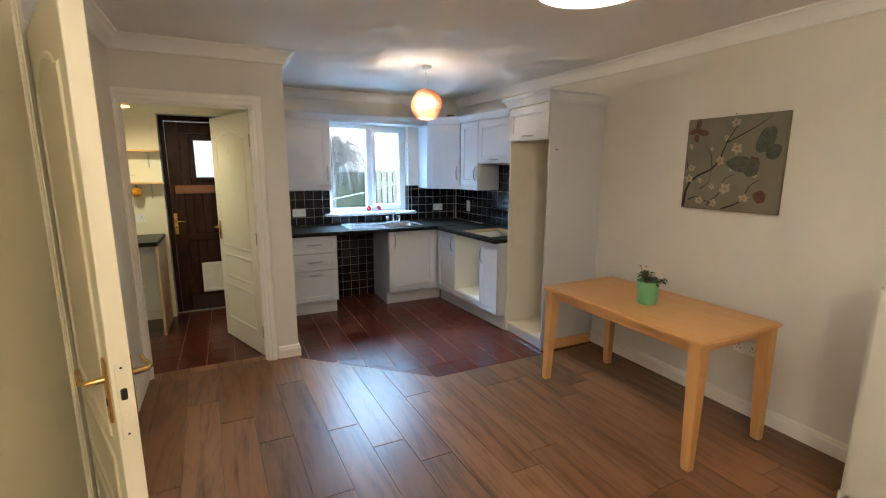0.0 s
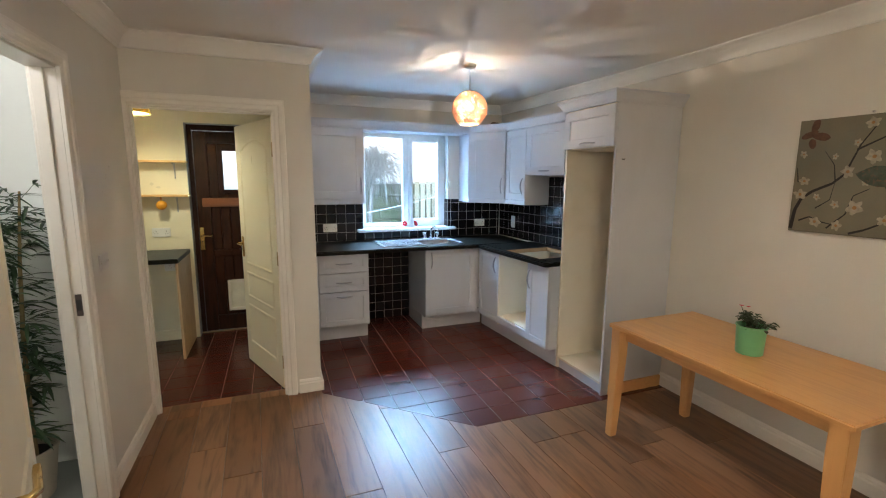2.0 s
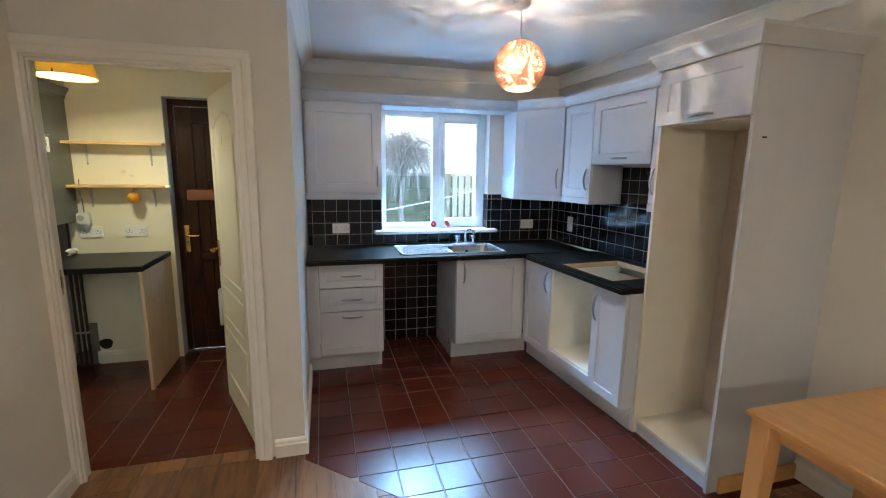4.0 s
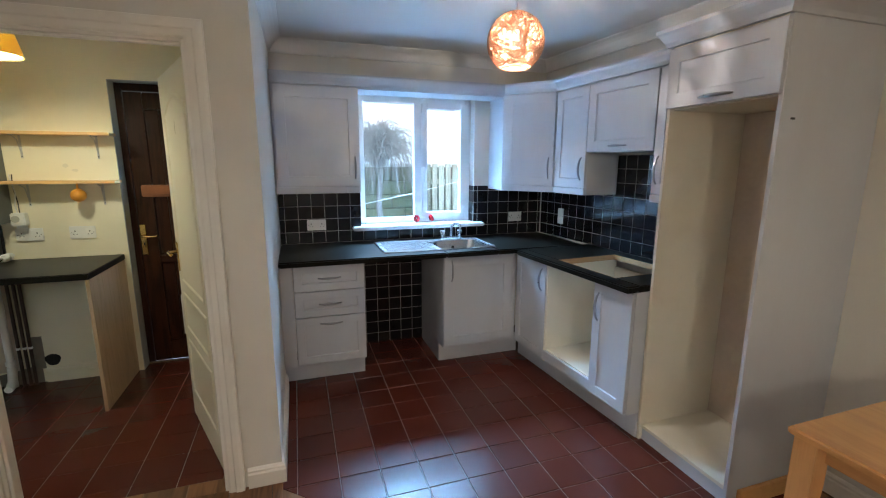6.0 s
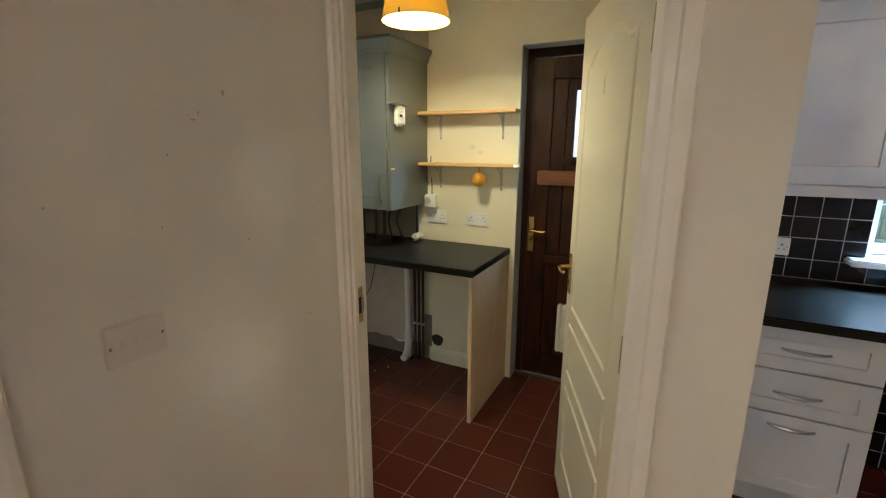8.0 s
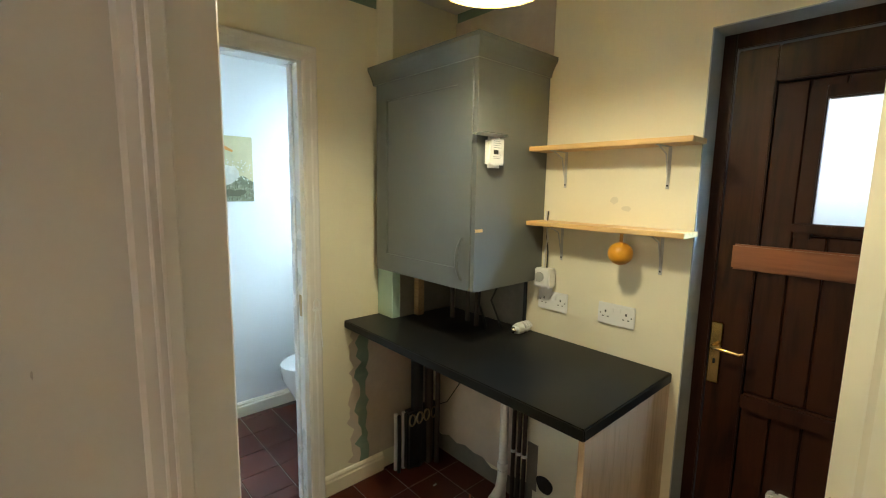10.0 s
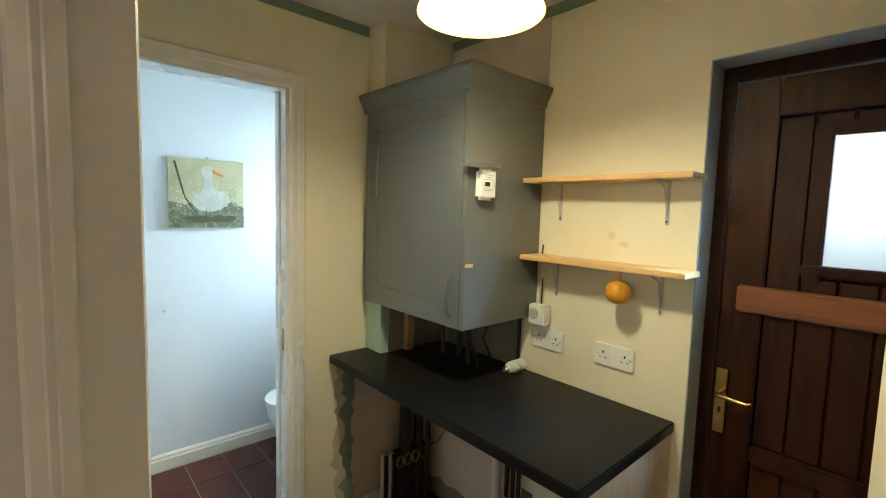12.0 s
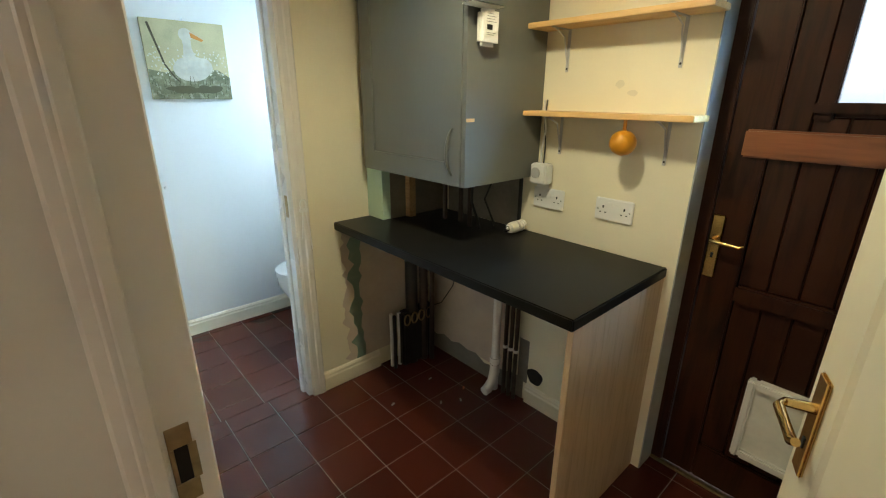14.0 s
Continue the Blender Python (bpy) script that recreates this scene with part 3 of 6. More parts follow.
def bow(parent, centre, length, upright, out=(0, -1, 0), mat=None, name="handle", rise=0.028):
    """A bowed bar handle; out is the way that it stands off the door."""
    c, o = Vector(centre), Vector(out)
    d = Vector((0, 0, 1)) if upright else Vector((o.y, -o.x, 0)).normalized()
    pts = [c + d * (length * (s - 0.5)) + o * (rise * math.sin(math.pi * s) ** 0.7 if 0 < s < 1 else 0) for s in (i / 12 for i in range(13))]
    rs = [0.0045 + 0.0035 * math.sin(math.pi * i / 12) for i in range(13)]
    return part(name, tube(pts, rs, 8), mat or PEWTER, parent, "brushed pewter bow handle", smooth=True)


def plate_switch(name, m, label, category, kind="socket", wide=0.146, high=0.086, mat=None):
    """An electric plate in the x-z plane, facing -y."""
    t = thing(name, m, label, category, kind and "")
    part("plate", boxes(((-wide / 2, -0.009, -high / 2), (wide / 2, 0, high / 2)), bevel=0.003), mat or WHITEP, t)
    if kind == "socket":
        for s in (-1, 1):
            if wide < 0.1 and s == 1:
                break
            cx = s * wide * 0.28 if wide > 0.1 else 0.0
            part("socket_holes", boxes(((cx - 0.003, -0.0098, 0.004), (cx + 0.003, -0.0088, 0.014)), ((cx - 0.014, -0.0098, -0.014), (cx - 0.007, -0.0088, -0.010)), ((cx + 0.007, -0.0098, -0.014), (cx + 0.014, -0.0088, -0.010))), BLACKP, t)
            part("rocker", boxes(((cx * 0.36 - 0.006, -0.013, 0.010), (cx * 0.36 + 0.006, -0.0085, 0.028)), bevel=0.001), WHITEP, t)
    elif kind == "switch":
        part("rocker", boxes(((-0.011, -0.014, -0.018), (0.011, -0.0085, 0.018)), bevel=0.002), WHITEP, t)
    else:
        for cx in (-0.026, 0.0, 0.026):
            part("rocker", boxes(((cx - 0.006, -0.013, -0.011), (cx + 0.006, -0.0085, 0.011)), bevel=0.002), mat or WHITEP, t)
    for s in (-1, 1):
        part("screw", lathe([(0, -0.0105), (0.0032, -0.0100), (0.0036, -0.009)], 10), CHROME, t).matrix_basis = pose(s * wide * 0.42, 0.0, 0, 90, 0, 0) @ pose(0, 0, 0.0, 180, 0, 0)
    return t


# ---- kitchen window ----
win = thing("window_1", pose(0, 0, 0), "white plastic two-light window with handles, closed", "window", kind="structure")
FY0, FY1 = YB + 0.10, YB + 0.17
part("window_frame", boxes(((WX0, FY0, WZ0), (WX0 + 0.055, FY1, WZ1)), ((WX1 - 0.055, FY0, WZ0), (WX1, FY1, WZ1)), ((WX0 + 0.055, FY0, WZ1 - 0.06), (WX1 - 0.055, FY1, WZ1)), ((WX0 + 0.055, FY0, WZ0), (WX1 - 0.055, FY1, WZ0 + 0.045)), ((1.735, FY0, WZ0 + 0.045), (1.80, FY1, WZ1 - 0.06)), bevel=0.006), UPVC, win)
sash = part("sash", boxes(((1.80, FY0 - 0.018, WZ0 + 0.04), (1.845, FY1 - 0.02, WZ1 - 0.055)), ((2.150, FY0 - 0.018, WZ0 + 0.04), (2.195, FY1 - 0.02, WZ1 - 0.055)), ((1.845, FY0 - 0.018, WZ0 + 0.04), (2.150, FY1 - 0.02, WZ0 + 0.085)), ((1.845, FY0 - 0.018, WZ1 - 0.10), (2.150, FY1 - 0.02, WZ1 - 0.055)), bevel=0.006), UPVC, win)
part("handle", tube([(1.815, FY0 - 0.02, 1.50), (1.815, FY0 - 0.045, 1.50), (1.815, FY0 - 0.048, 1.42), (1.815, FY0 - 0.045, 1.38)], 0.008, 8), UPVC, sash)
for x0, x1, z0, z1 in ((WX0 + 0.05, 1.74, WZ0 + 0.04, WZ1 - 0.055), (1.84, 2.155, WZ0 + 0.08, WZ1 - 0.095)):
    g = part("pane", boxes(((x0, FY0 + 0.03, z0), (x1, FY0 + 0.034, z1))), GLASS, win)
    g.visible_shadow = False
part("window_sill", boxes(((WX0 - 0.075, YB - 0.105, WZ0 - 0.03), (WX1 + 0.07, YB - 0.006, WZ0)), ((WX0 + 0.001, YB - 0.006, WZ0 - 0.03), (WX1 - 0.005, FY0 + 0.02, WZ0)), bevel=0.008), UPVC, win, "white painted window sill")

# ---- fitted kitchen: rear run ----
FRONT = 4.735       # face of the base doors
PL = 4.86           # plinth
drawers = thing("drawer_unit", pose(0.70, FRONT, 0), "pale grey painted three-drawer base unit", "kitchen cabinet", "base units")
part("body", boxes(((0.0, 0.021, 0.155), (0.018, 0.63, 0.868)), ((0.457, 0.021, 0.155), (0.475, 0.63, 0.868)), ((0.018, 0.021, 0.155), (0.457, 0.63, 0.173)), ((0.018, 0.61, 0.173), (0.457, 0.63, 0.868)), ((0.018, 0.05, 0.69), (0.457, 0.6, 0.70))), CAB, drawers)
for z0, z1, nm in ((0.165, 0.500, 1), (0.506, 0.682, 2), (0.688, 0.862, 3)):
    d = shaker(drawers, (0.003, z0), (0.472, z1), 0.0, CAB, "drawer_front", rail=0.055)
    bow(d, (0.2375, -0.001, (z1 - 0.045) if z1 - z0 > 0.25 else (z0 + z1) / 2), 0.15, False, rise=0.022)
part("plinth", boxes(((-0.085, PL - FRONT, 0.0), (0.475, PL - FRONT + 0.018, 0.150))), CAB, drawers)
filler = tagged(part("filler_panel", boxes(((XK + 0.001, FRONT + 0.004, 0.152), (0.698, FRONT + 0.022, 0.868)), bevel=0.001, seg=1), CAB, None, ""), "pale grey painted filler panel beside the drawers", "filler panel")

sinku = thing("sink_unit", pose(1.755, FRONT, 0), "pale grey painted sink base unit with a mended door", "kitchen cabinet", "base units")
part("body", boxes(((0.0, 0.021, 0.152), (0.018, 0.62, 0.868)), ((0.582, 0.021, 0.152), (0.60, 0.62, 0.868)), ((0.018, 0.021, 0.152), (0.582, 0.62, 0.17))), CAB, sinku)
part("side_foot", boxes(((0.0, PL - FRONT + 0.019, 0.0), (0.018, 0.62, 0.150))), CAB, sinku)
d = shaker(sinku, (0.003, 0.165), (0.565, 0.862), 0.0, CAB)
bow(d, (0.062, -0.001, 0.755), 0.16, True)
part("repair_strip", boxes(((0.115, -0.006, 0.185), (0.535, 0.004, 0.245)), bevel=0.002), CAB, d, "loose strip along the door bottom")
part("corner_post", boxes(((0.566, 0.002, 0.152), (0.592, 0.02, 0.868)), bevel=0.001, seg=1), CAB, sinku)
part("plinth", boxes(((0.0, PL - FRONT, 0.0), (0.68, PL - FRONT + 0.018, 0.150))), CAB, sinku)

# worktop with the sink bowl and the hob cut out
RF = -0.685         # front of the side run, in its own frame


def top_slab(bm, a, b, bevel=0.008):
    box(bm, a, b, bevel)


wt = bmesh.new()
top_slab(wt, (XK + 0.002, 4.685, 0.868), (1.765, YB - 0.012, 0.906))
top_slab(wt, (2.175, 4.685, 0.868), (CORNER[0] - 0.02, YB - 0.012, 0.906))
box(wt, (1.765, 4.685, 0.868), (2.175, 4.80, 0.906), 0.008)
box(wt, (1.765, 5.16, 0.868), (2.175, YB - 0.012, 0.906))
worktop = tagged(part("countertop", wt, TOP), "matt black laminate kitchen worktop with the steel sink", "worktop")
wt = bmesh.new()
HX0, HX1, HY0, HY1 = -0.60, -0.12, -1.62, -1.10
box(wt, (RF, -1.80, 0.868), (HX0, -0.70, 0.906), 0.008)
box(wt, (HX1, -1.80, 0.868), (-0.012, -0.70, 0.906))
box(wt, (HX0, HY1, 0.868), (HX1, -0.70, 0.906))
box(wt, (HX0, -1.80, 0.868), (HX1, HY0, 0.906), 0.004)
worktop2 = tagged(part("countertop", wt, TOP), "matt black laminate worktop with an empty hob cutout", "worktop")
worktop2.matrix_basis = RIGHT
part("cut_edge", boxes(((HX0 - 0.001, HY0, 0.869), (HX0 + 0.003, HY1, 0.905)), ((HX1 - 0.003, HY0, 0.869), (HX1 + 0.001, HY1, 0.905)), ((HX0, HY1 - 0.003, 0.869), (HX1, HY1 + 0.001, 0.905)), ((HX0, HY0 - 0.001, 0.869), (HX1, HY0 + 0.003, 0.905))), RAWX, worktop2, "raw chipboard edge of the cutout")
part("steel_joint", boxes(((RF + 0.004, -0.7005, 0.900), (-0.30, -0.6985, 0.9072))), STEEL, worktop2, "steel worktop joint strip")

sink = thing("sink", pose(1.33, 4.80, 0.906), "stainless steel inset sink with a ribbed drainer", "sink")
bm = boxes(((0.0, 0.0, 0.0), (0.435, 0.42, 0.004)), ((0.435, 0.0, 0.0), (0.86, 0.012, 0.004)), ((0.435, 0.36, 0.0), (0.86, 0.42, 0.004)), ((0.845, 0.012, 0.0), (0.86, 0.36, 0.004)), bevel=0.0015, seg=1)
sweep([(0, 0), (0.006, 0.0), (0.006, 0.004), (0, 0.007), (-0.006, 0.0)], [(0, 0, 0.003), (0.86, 0, 0.003), (0.86, 0.42, 0.003), (0, 0.42, 0.003)], bm, closed=True)
part("rim", bm, STEEL, sink)
part("drainer_ribs", boxes(*[((0.03, 0.05 + i * 0.032, 0.003), (0.40, 0.058 + i * 0.032, 0.0075)) for i in range(11)], bevel=0.002), STEEL, sink)
bm = bmesh.new()
rings = []
for z, inset, rr in ((0.004, 0.0, 0.07), (-0.01, 0.006, 0.07), (-0.12, 0.02, 0.07), (-0.145, 0.045, 0.06), (-0.15, 0.10, 0.05)):
    ring = []
    for qx, qy, a0 in ((1, 1, 0), (-1, 1, 90), (-1, -1, 180), (1, -1, 270)):
        for s in range(6):
            a = radians(a0 + 90 * s / 5)
            ring.append(bm.verts.new((0.64 + qx * (0.205 - inset - rr) + rr * math.cos(a), 0.186 + qy * (0.174 - inset - rr) + rr * math.sin(a), z)))
    rings.append(ring)
for u, w in zip(rings, rings[1:]):
    for j in range(len(u)):
        bm.faces.new((u[j], u[(j + 1) % len(u)], w[(j + 1) % len(u)], w[j]))
bm.faces.new(rings[-1])
bowl = part("bowl", bm, STEEL, sink, smooth=True)
part("waste", lathe([(0, -0.149), (0.034, -0.149), (0.038, -0.147), (0.03, -0.1465), (0, -0.1475)], 20, at=(0.64, 0.2, 0)), CHROME, sink)
part("overflow", lathe([(0, 0), (0.012, 0), (0.012, 0.003), (0, 0.003)], 14), DARKHOLE, bowl).matrix_basis = pose(0.64, 0.349, -0.05, 90, 0, 0)

tap = thing("mixer_tap", pose(1.965, 5.185, 0.910), "chrome kitchen mixer tap with two crosshead knobs", "tap")
part("bridge", boxes(((-0.10, -0.022, 0.0), (0.10, 0.022, 0.022)), bevel=0.008, seg=3), CHROME, tap, smooth=True)
part("spout", tube([(0, 0, 0.02), (0, 0, 0.08), (0.004, -0.012, 0.12), (0.012, -0.045, 0.145), (0.022, -0.085, 0.150), (0.030, -0.125, 0.138), (0.033, -0.14, 0.112)], [0.014, 0.012, 0.011, 0.011, 0.011, 0.011, 0.010], 12), CHROME, tap, smooth=True)
for s in (-1, 1):
    part("knob", lathe([(0, 0.02), (0.012, 0.02), (0.012, 0.05), (0.022, 0.052), (0.024, 0.075), (0.016, 0.082), (0, 0.083)], 14, at=(s * 0.075, 0, 0)), CHROME, tap, smooth=True)

# ---- wall units ----
UF = 5.10
UB, UT = 1.365, 2.085


def cornice_profile():
    return [(0.0, 0.0), (-0.006, 0.0), (-0.014, 0.02), (-0.034, 0.048), (-0.040, 0.062), (-0.040, 0.075), (0.012, 0.075), (0.012, 0.0)]


wu = thing("wall_unit", pose(XK + 0.004, UF, 0), "pale grey painted single-door wall unit", "kitchen cabinet", "wall units")
part("body", boxes(((0.0, 0.021, UB), (0.60, YB - UF - 0.001, UT))), CAB, wu)
d = shaker(wu, (0.016, UB + 0.004), (0.598, UT - 0.019), 0.0, CAB)
bow(d, (0.563, -0.001, UB + 0.14), 0.16, True)
part("light_rail", boxes(((0.0, 0.002, UB - 0.045), (0.602, 0.022, UB)), ((0.584, 0.022, UB - 0.045), (0.602, YB - UF - 0.002, UB)), bevel=0.003), CAB, wu)

# corner unit with a diagonal door
P0 = Vector((2.385, UF, 0))
side_front = RIGHT @ Vector((-0.312, -0.60, 0))
P1 = Vector((side_front.x, side_front.y, 0))
cu = thing("corner_wall_unit", pose(0, 0, 0), "pale grey painted diagonal corner wall unit", "kitchen cabinet", "wall units")
wc_ = RIGHT @ Vector((-0.002, -0.60, 0))
part("body", outline([(P0.x, P0.y + 0.02), (P1.x + 0.012, P1.y + 0.018), (wc_.x, wc_.y), (CORNER[0] - 0.003, YB - 0.001), (P0.x, YB - 0.001)], UB, UT), CAB, cu)
ang = math.degrees(math.atan2(P1.y - P0.y, P1.x - P0.x))
dl = (P1 - P0).length
holder = part("door_mount", boxes(((0.012, 0.001, UB + 0.01), (dl - 0.012, 0.012, UT - 0.015))), CAB, cu)
holder.matrix_basis = pose(P0.x, P0.y, 0, 0, 0, ang)
d = shaker(holder, (0.012, UB + 0.004), (dl - 0.008, UT - 0.019), -0.002, CAB, rail=0.065)
bow(holder, (dl - 0.045, -0.003, UB + 0.14), 0.16, True)
part("light_rail", boxes(((0.0, -0.002, UB - 0.045), (dl, 0.016, UB)), bevel=0.003), CAB, holder)
part("side_rail", boxes(((P0.x, P0.y + 0.014, UB - 0.045), (P0.x + 0.018, YB - 0.001, UB)), bevel=0.003), CAB, cu)

# side run wall units, in the frame of the party wall (their own x is along -y)
SIDE = RIGHT @ pose(0, 0, 0, 0, 0, -90)     # local x towards the dining end, local y into the wall ... face at y = -depth


def side_unit(name, label, x0, x1, z0, z1, depth=0.312):
    t = thing(name, SIDE, label, "kitchen cabinet", "wall units")
    part("body", boxes(((x0 + 0.001, -depth + 0.021, z0), (x1 - 0.001, -0.012, z1))), CAB, t)
    return t


a = side_unit("narrow_wall_unit", "narrow pale grey painted wall unit", 0.604, 0.955, UB, UT)
d = shaker(a, (0.606, UB + 0.004), (0.953, UT - 0.019), -0.312, CAB, rail=0.065)
bow(d, (0.915, -0.313, UB + 0.14), 0.16, True)
part("light_rail", boxes(((0.602, -0.314, UB - 0.045), (0.957, -0.294, UB)), ((0.939, -0.294, UB - 0.045), (0.957, -0.012, UB)), bevel=0.003), CAB, a)
h = side_unit("hood_unit", "pale grey painted bridging unit over the hob", 0.957, 1.535, 1.615, UT)
d = shaker(h, (0.96, 1.62), (1.532, UT - 0.019), -0.312, CAB, rail=0.07)
bow(d, (1.246, -0.313, 1.655), 0.16, False, rise=0.022)
e = side_unit("end_wall_unit", "narrow pale grey painted wall unit beside the tall unit", 1.537, 1.795, UB, UT)
d = shaker(e, (1.54, UB + 0.004), (1.792, UT - 0.019), -0.312, CAB, rail=0.06)
bow(d, (1.575, -0.313, UB + 0.14), 0.16, True)
part("light_rail", boxes(((1.537, -0.314, UB - 0.045), (1.795, -0.294, UB)), bevel=0.003), CAB, e)

# cornice over the wall units and the pelmet over the window
P2 = RIGHT @ Vector((-0.312, -1.775, 0))
corn = sweep([(-o, u) for o, u in cornice_profile()][::-1], [(P2.x, P2.y, UT - 0.008), (P1.x, P1.y, UT - 0.008), (P0.x, P0.y, UT - 0.008), (XK + 0.004, UF, UT - 0.008)])
tagged(part("cornice", corn, CAB), "pale grey painted cornice along the wall units", "cornice")
tagged(part("pelmet", boxes(((XK + 0.606, UF + 0.003, UT - 0.014), (P0.x - 0.001, UF + 0.021, UT - 0.009)), ((XK + 0.606, UF + 0.02, UT - 0.020), (P0.x - 0.001, YB - 0.001, UT - 0.004)), bevel=0.001, seg=1), CAB), "pale painted pelmet board bridging above the window", "pelmet")

# ---- side run base units ----
BF = RF + 0.045     # face of the side doors


def base(name, label, x0, x1):
    t = thing(name, SIDE, label, "kitchen cabinet", "base units")
    return t


c1 = base("corner_base_unit", "pale grey painted corner base unit", 0.70, 0.975)
part("body", boxes(((0.635, BF + 0.021, 0.152), (1.017, -0.03, 0.868))), CAB, c1)
d = shaker(c1, (0.640, 0.165), (1.018, 0.862), BF, CAB, rail=0.06)
bow(d, (0.975, BF - 0.001, 0.74), 0.16, True)
ov = base("oven_unit", "pale grey painted oven housing standing empty without its oven", 0.975, 1.53)
ci = 0.018
for nm, pr in (("side_panel", ((1.02, BF + 0.004, 0.152), (1.02 + ci, -0.03, 0.868))), ("side_panel", ((1.512, BF + 0.004, 0.152), (1.53, -0.03, 0.868))), ("shelf", ((1.038, BF + 0.02, 0.225), (1.512, -0.03, 0.243))), ("back_panel", ((1.038, -0.05, 0.243), (1.512, -0.03, 0.80)))):
    part(nm, boxes(pr, bevel=0.001, seg=1), CARC, ov, "cream melamine")
part("apron", boxes(((1.02, BF, 0.165), (1.53, BF + 0.019, 0.235)), bevel=0.002), CAB, ov)
part("cable", tube([(1.42, BF + 0.45, 0.246), (1.36, BF + 0.30, 0.25), (1.35, BF + 0.18, 0.252), (1.42, BF + 0.10, 0.25), (1.49, BF + 0.09, 0.25)], 0.005, 6), BLACKP, ov, "loose black oven cable", smooth=True)
c2 = base("end_base_unit", "pale grey painted narrow base unit beside the tall unit", 1.53, 1.775)
part("body", boxes(((1.531, BF + 0.021, 0.152), (1.798, -0.03, 0.868))), CAB, c2)
d = shaker(c2, (1.505, 0.165), (1.797, 0.862), BF - 0.003, CAB, rail=0.06)
bow(d, (1.548, BF - 0.004, 0.72), 0.17, True)
pl = tagged(part("plinth_side", boxes(((0.54, BF + 0.10, 0.0), (1.80, BF + 0.118, 0.150)), bevel=0.002, seg=1), CAB), "pale grey painted plinth under the side units", "plinth")
pl.matrix_basis = SIDE

# ---- tall housing ----
TX = 2.528
tall = thing("tall_unit", pose(TX, 2.995, 0), "tall pale grey painted appliance housing with an empty cream interior", "kitchen cabinet")
dep = wall_x(3.3) - TX
part("near_side", boxes(((0.0, 0.0, 0.0), (dep + 0.02, 0.018, 2.10)), bevel=0.0015, seg=1), CAB, tall)
part("far_side", boxes(((0.0, 0.542, 0.0), (dep - 0.04, 0.560, 2.10)), bevel=0.0015, seg=1), CARC, tall)
part("shelf", boxes(((0.012, 0.018, 0.075), (dep - 0.03, 0.542, 0.093))), CARC, tall, "dirty cream bottom board")
part("shelf", boxes(((0.021, 0.018, 1.80), (dep - 0.03, 0.542, 1.818))), CARC, tall)
part("top", boxes(((0.0, 0.018, 2.082), (dep - 0.03, 0.542, 2.10))), CARC, tall)
part("back_panel", boxes(((dep - 0.05, 0.018, 0.093), (dep - 0.035, 0.5415, 2.08))), PLASTER, tall, "bare brown back panel")
part("inner_side", boxes(((0.003, 0.0182, 0.093), (dep - 0.05, 0.0205, 1.80))), CARC, tall)
part("plinth", boxes(((0.022, 0.018, 0.0), (0.04, 0.542, 0.075))), CAB, tall)
front = shaker(tall, (-0.556, 1.806), (-0.004, 2.079), -0.02, CAB, rail=0.065)
front.matrix_basis = pose(0, 0, 0, 0, 0, -90)
bow(front, (-0.28, -0.021, 1.836), 0.17, False, rise=0.022)
part("screw_hole", boxes(((0.056, -0.0015, 1.711), (0.080, 0.0005, 1.719))), BLACKP, tall)
cp = [(0, 0), (0.008, 0), (0.014, 0.02), (0.034, 0.05), (0.045, 0.062), (0.045, 0.078), (-0.012, 0.078), (-0.012, 0.0)]
part("cornice", sweep([(o, u) for o, u in cp], [(dep + 0.03, -0.002, 2.088), (-0.022, -0.002, 2.088), (-0.022, 0.562, 2.088), (0.24, 0.562, 2.088)]), CAB, tall)
part("foot_board", boxes(((0.06, -0.02, 0.0), (dep, -0.001, 0.085)), bevel=0.003), BEECH, tall, "bare wood strip at the foot of the side")

# ---- sockets ----
for nm, m, lab, wd in (("double_socket", pose(0.895, YB - 0.0058, 1.052), "white plastic double socket on the black tiles", 0.146), ("double_socket", pose(2.655, YB - 0.0058, 1.062), "white plastic double socket on the black tiles", 0.13)):
    plate_switch(nm, m, lab, "socket", wide=wd)
plate_switch("cooker_switch", SIDE @ pose(0.315, -0.0058, 1.09), "white upright cooker switch on the black tiles", "switch", "switch", 0.075, 0.135)
plate_switch("double_socket", pose(wall_x(1.66) - 0.001, 1.66, 0.44, 0, 0, -90), "white plastic double socket under the table", "socket")
plate_switch("light_switch", pose(XL + 0.001, 3.20, 1.155, 0, 0, 90), "cream plastic triple light switch", "switch", "triple", 0.112, 0.082, paint("aged_plastic", (0.60, 0.555, 0.53), 0.4, var=0.08, bump=0.0))

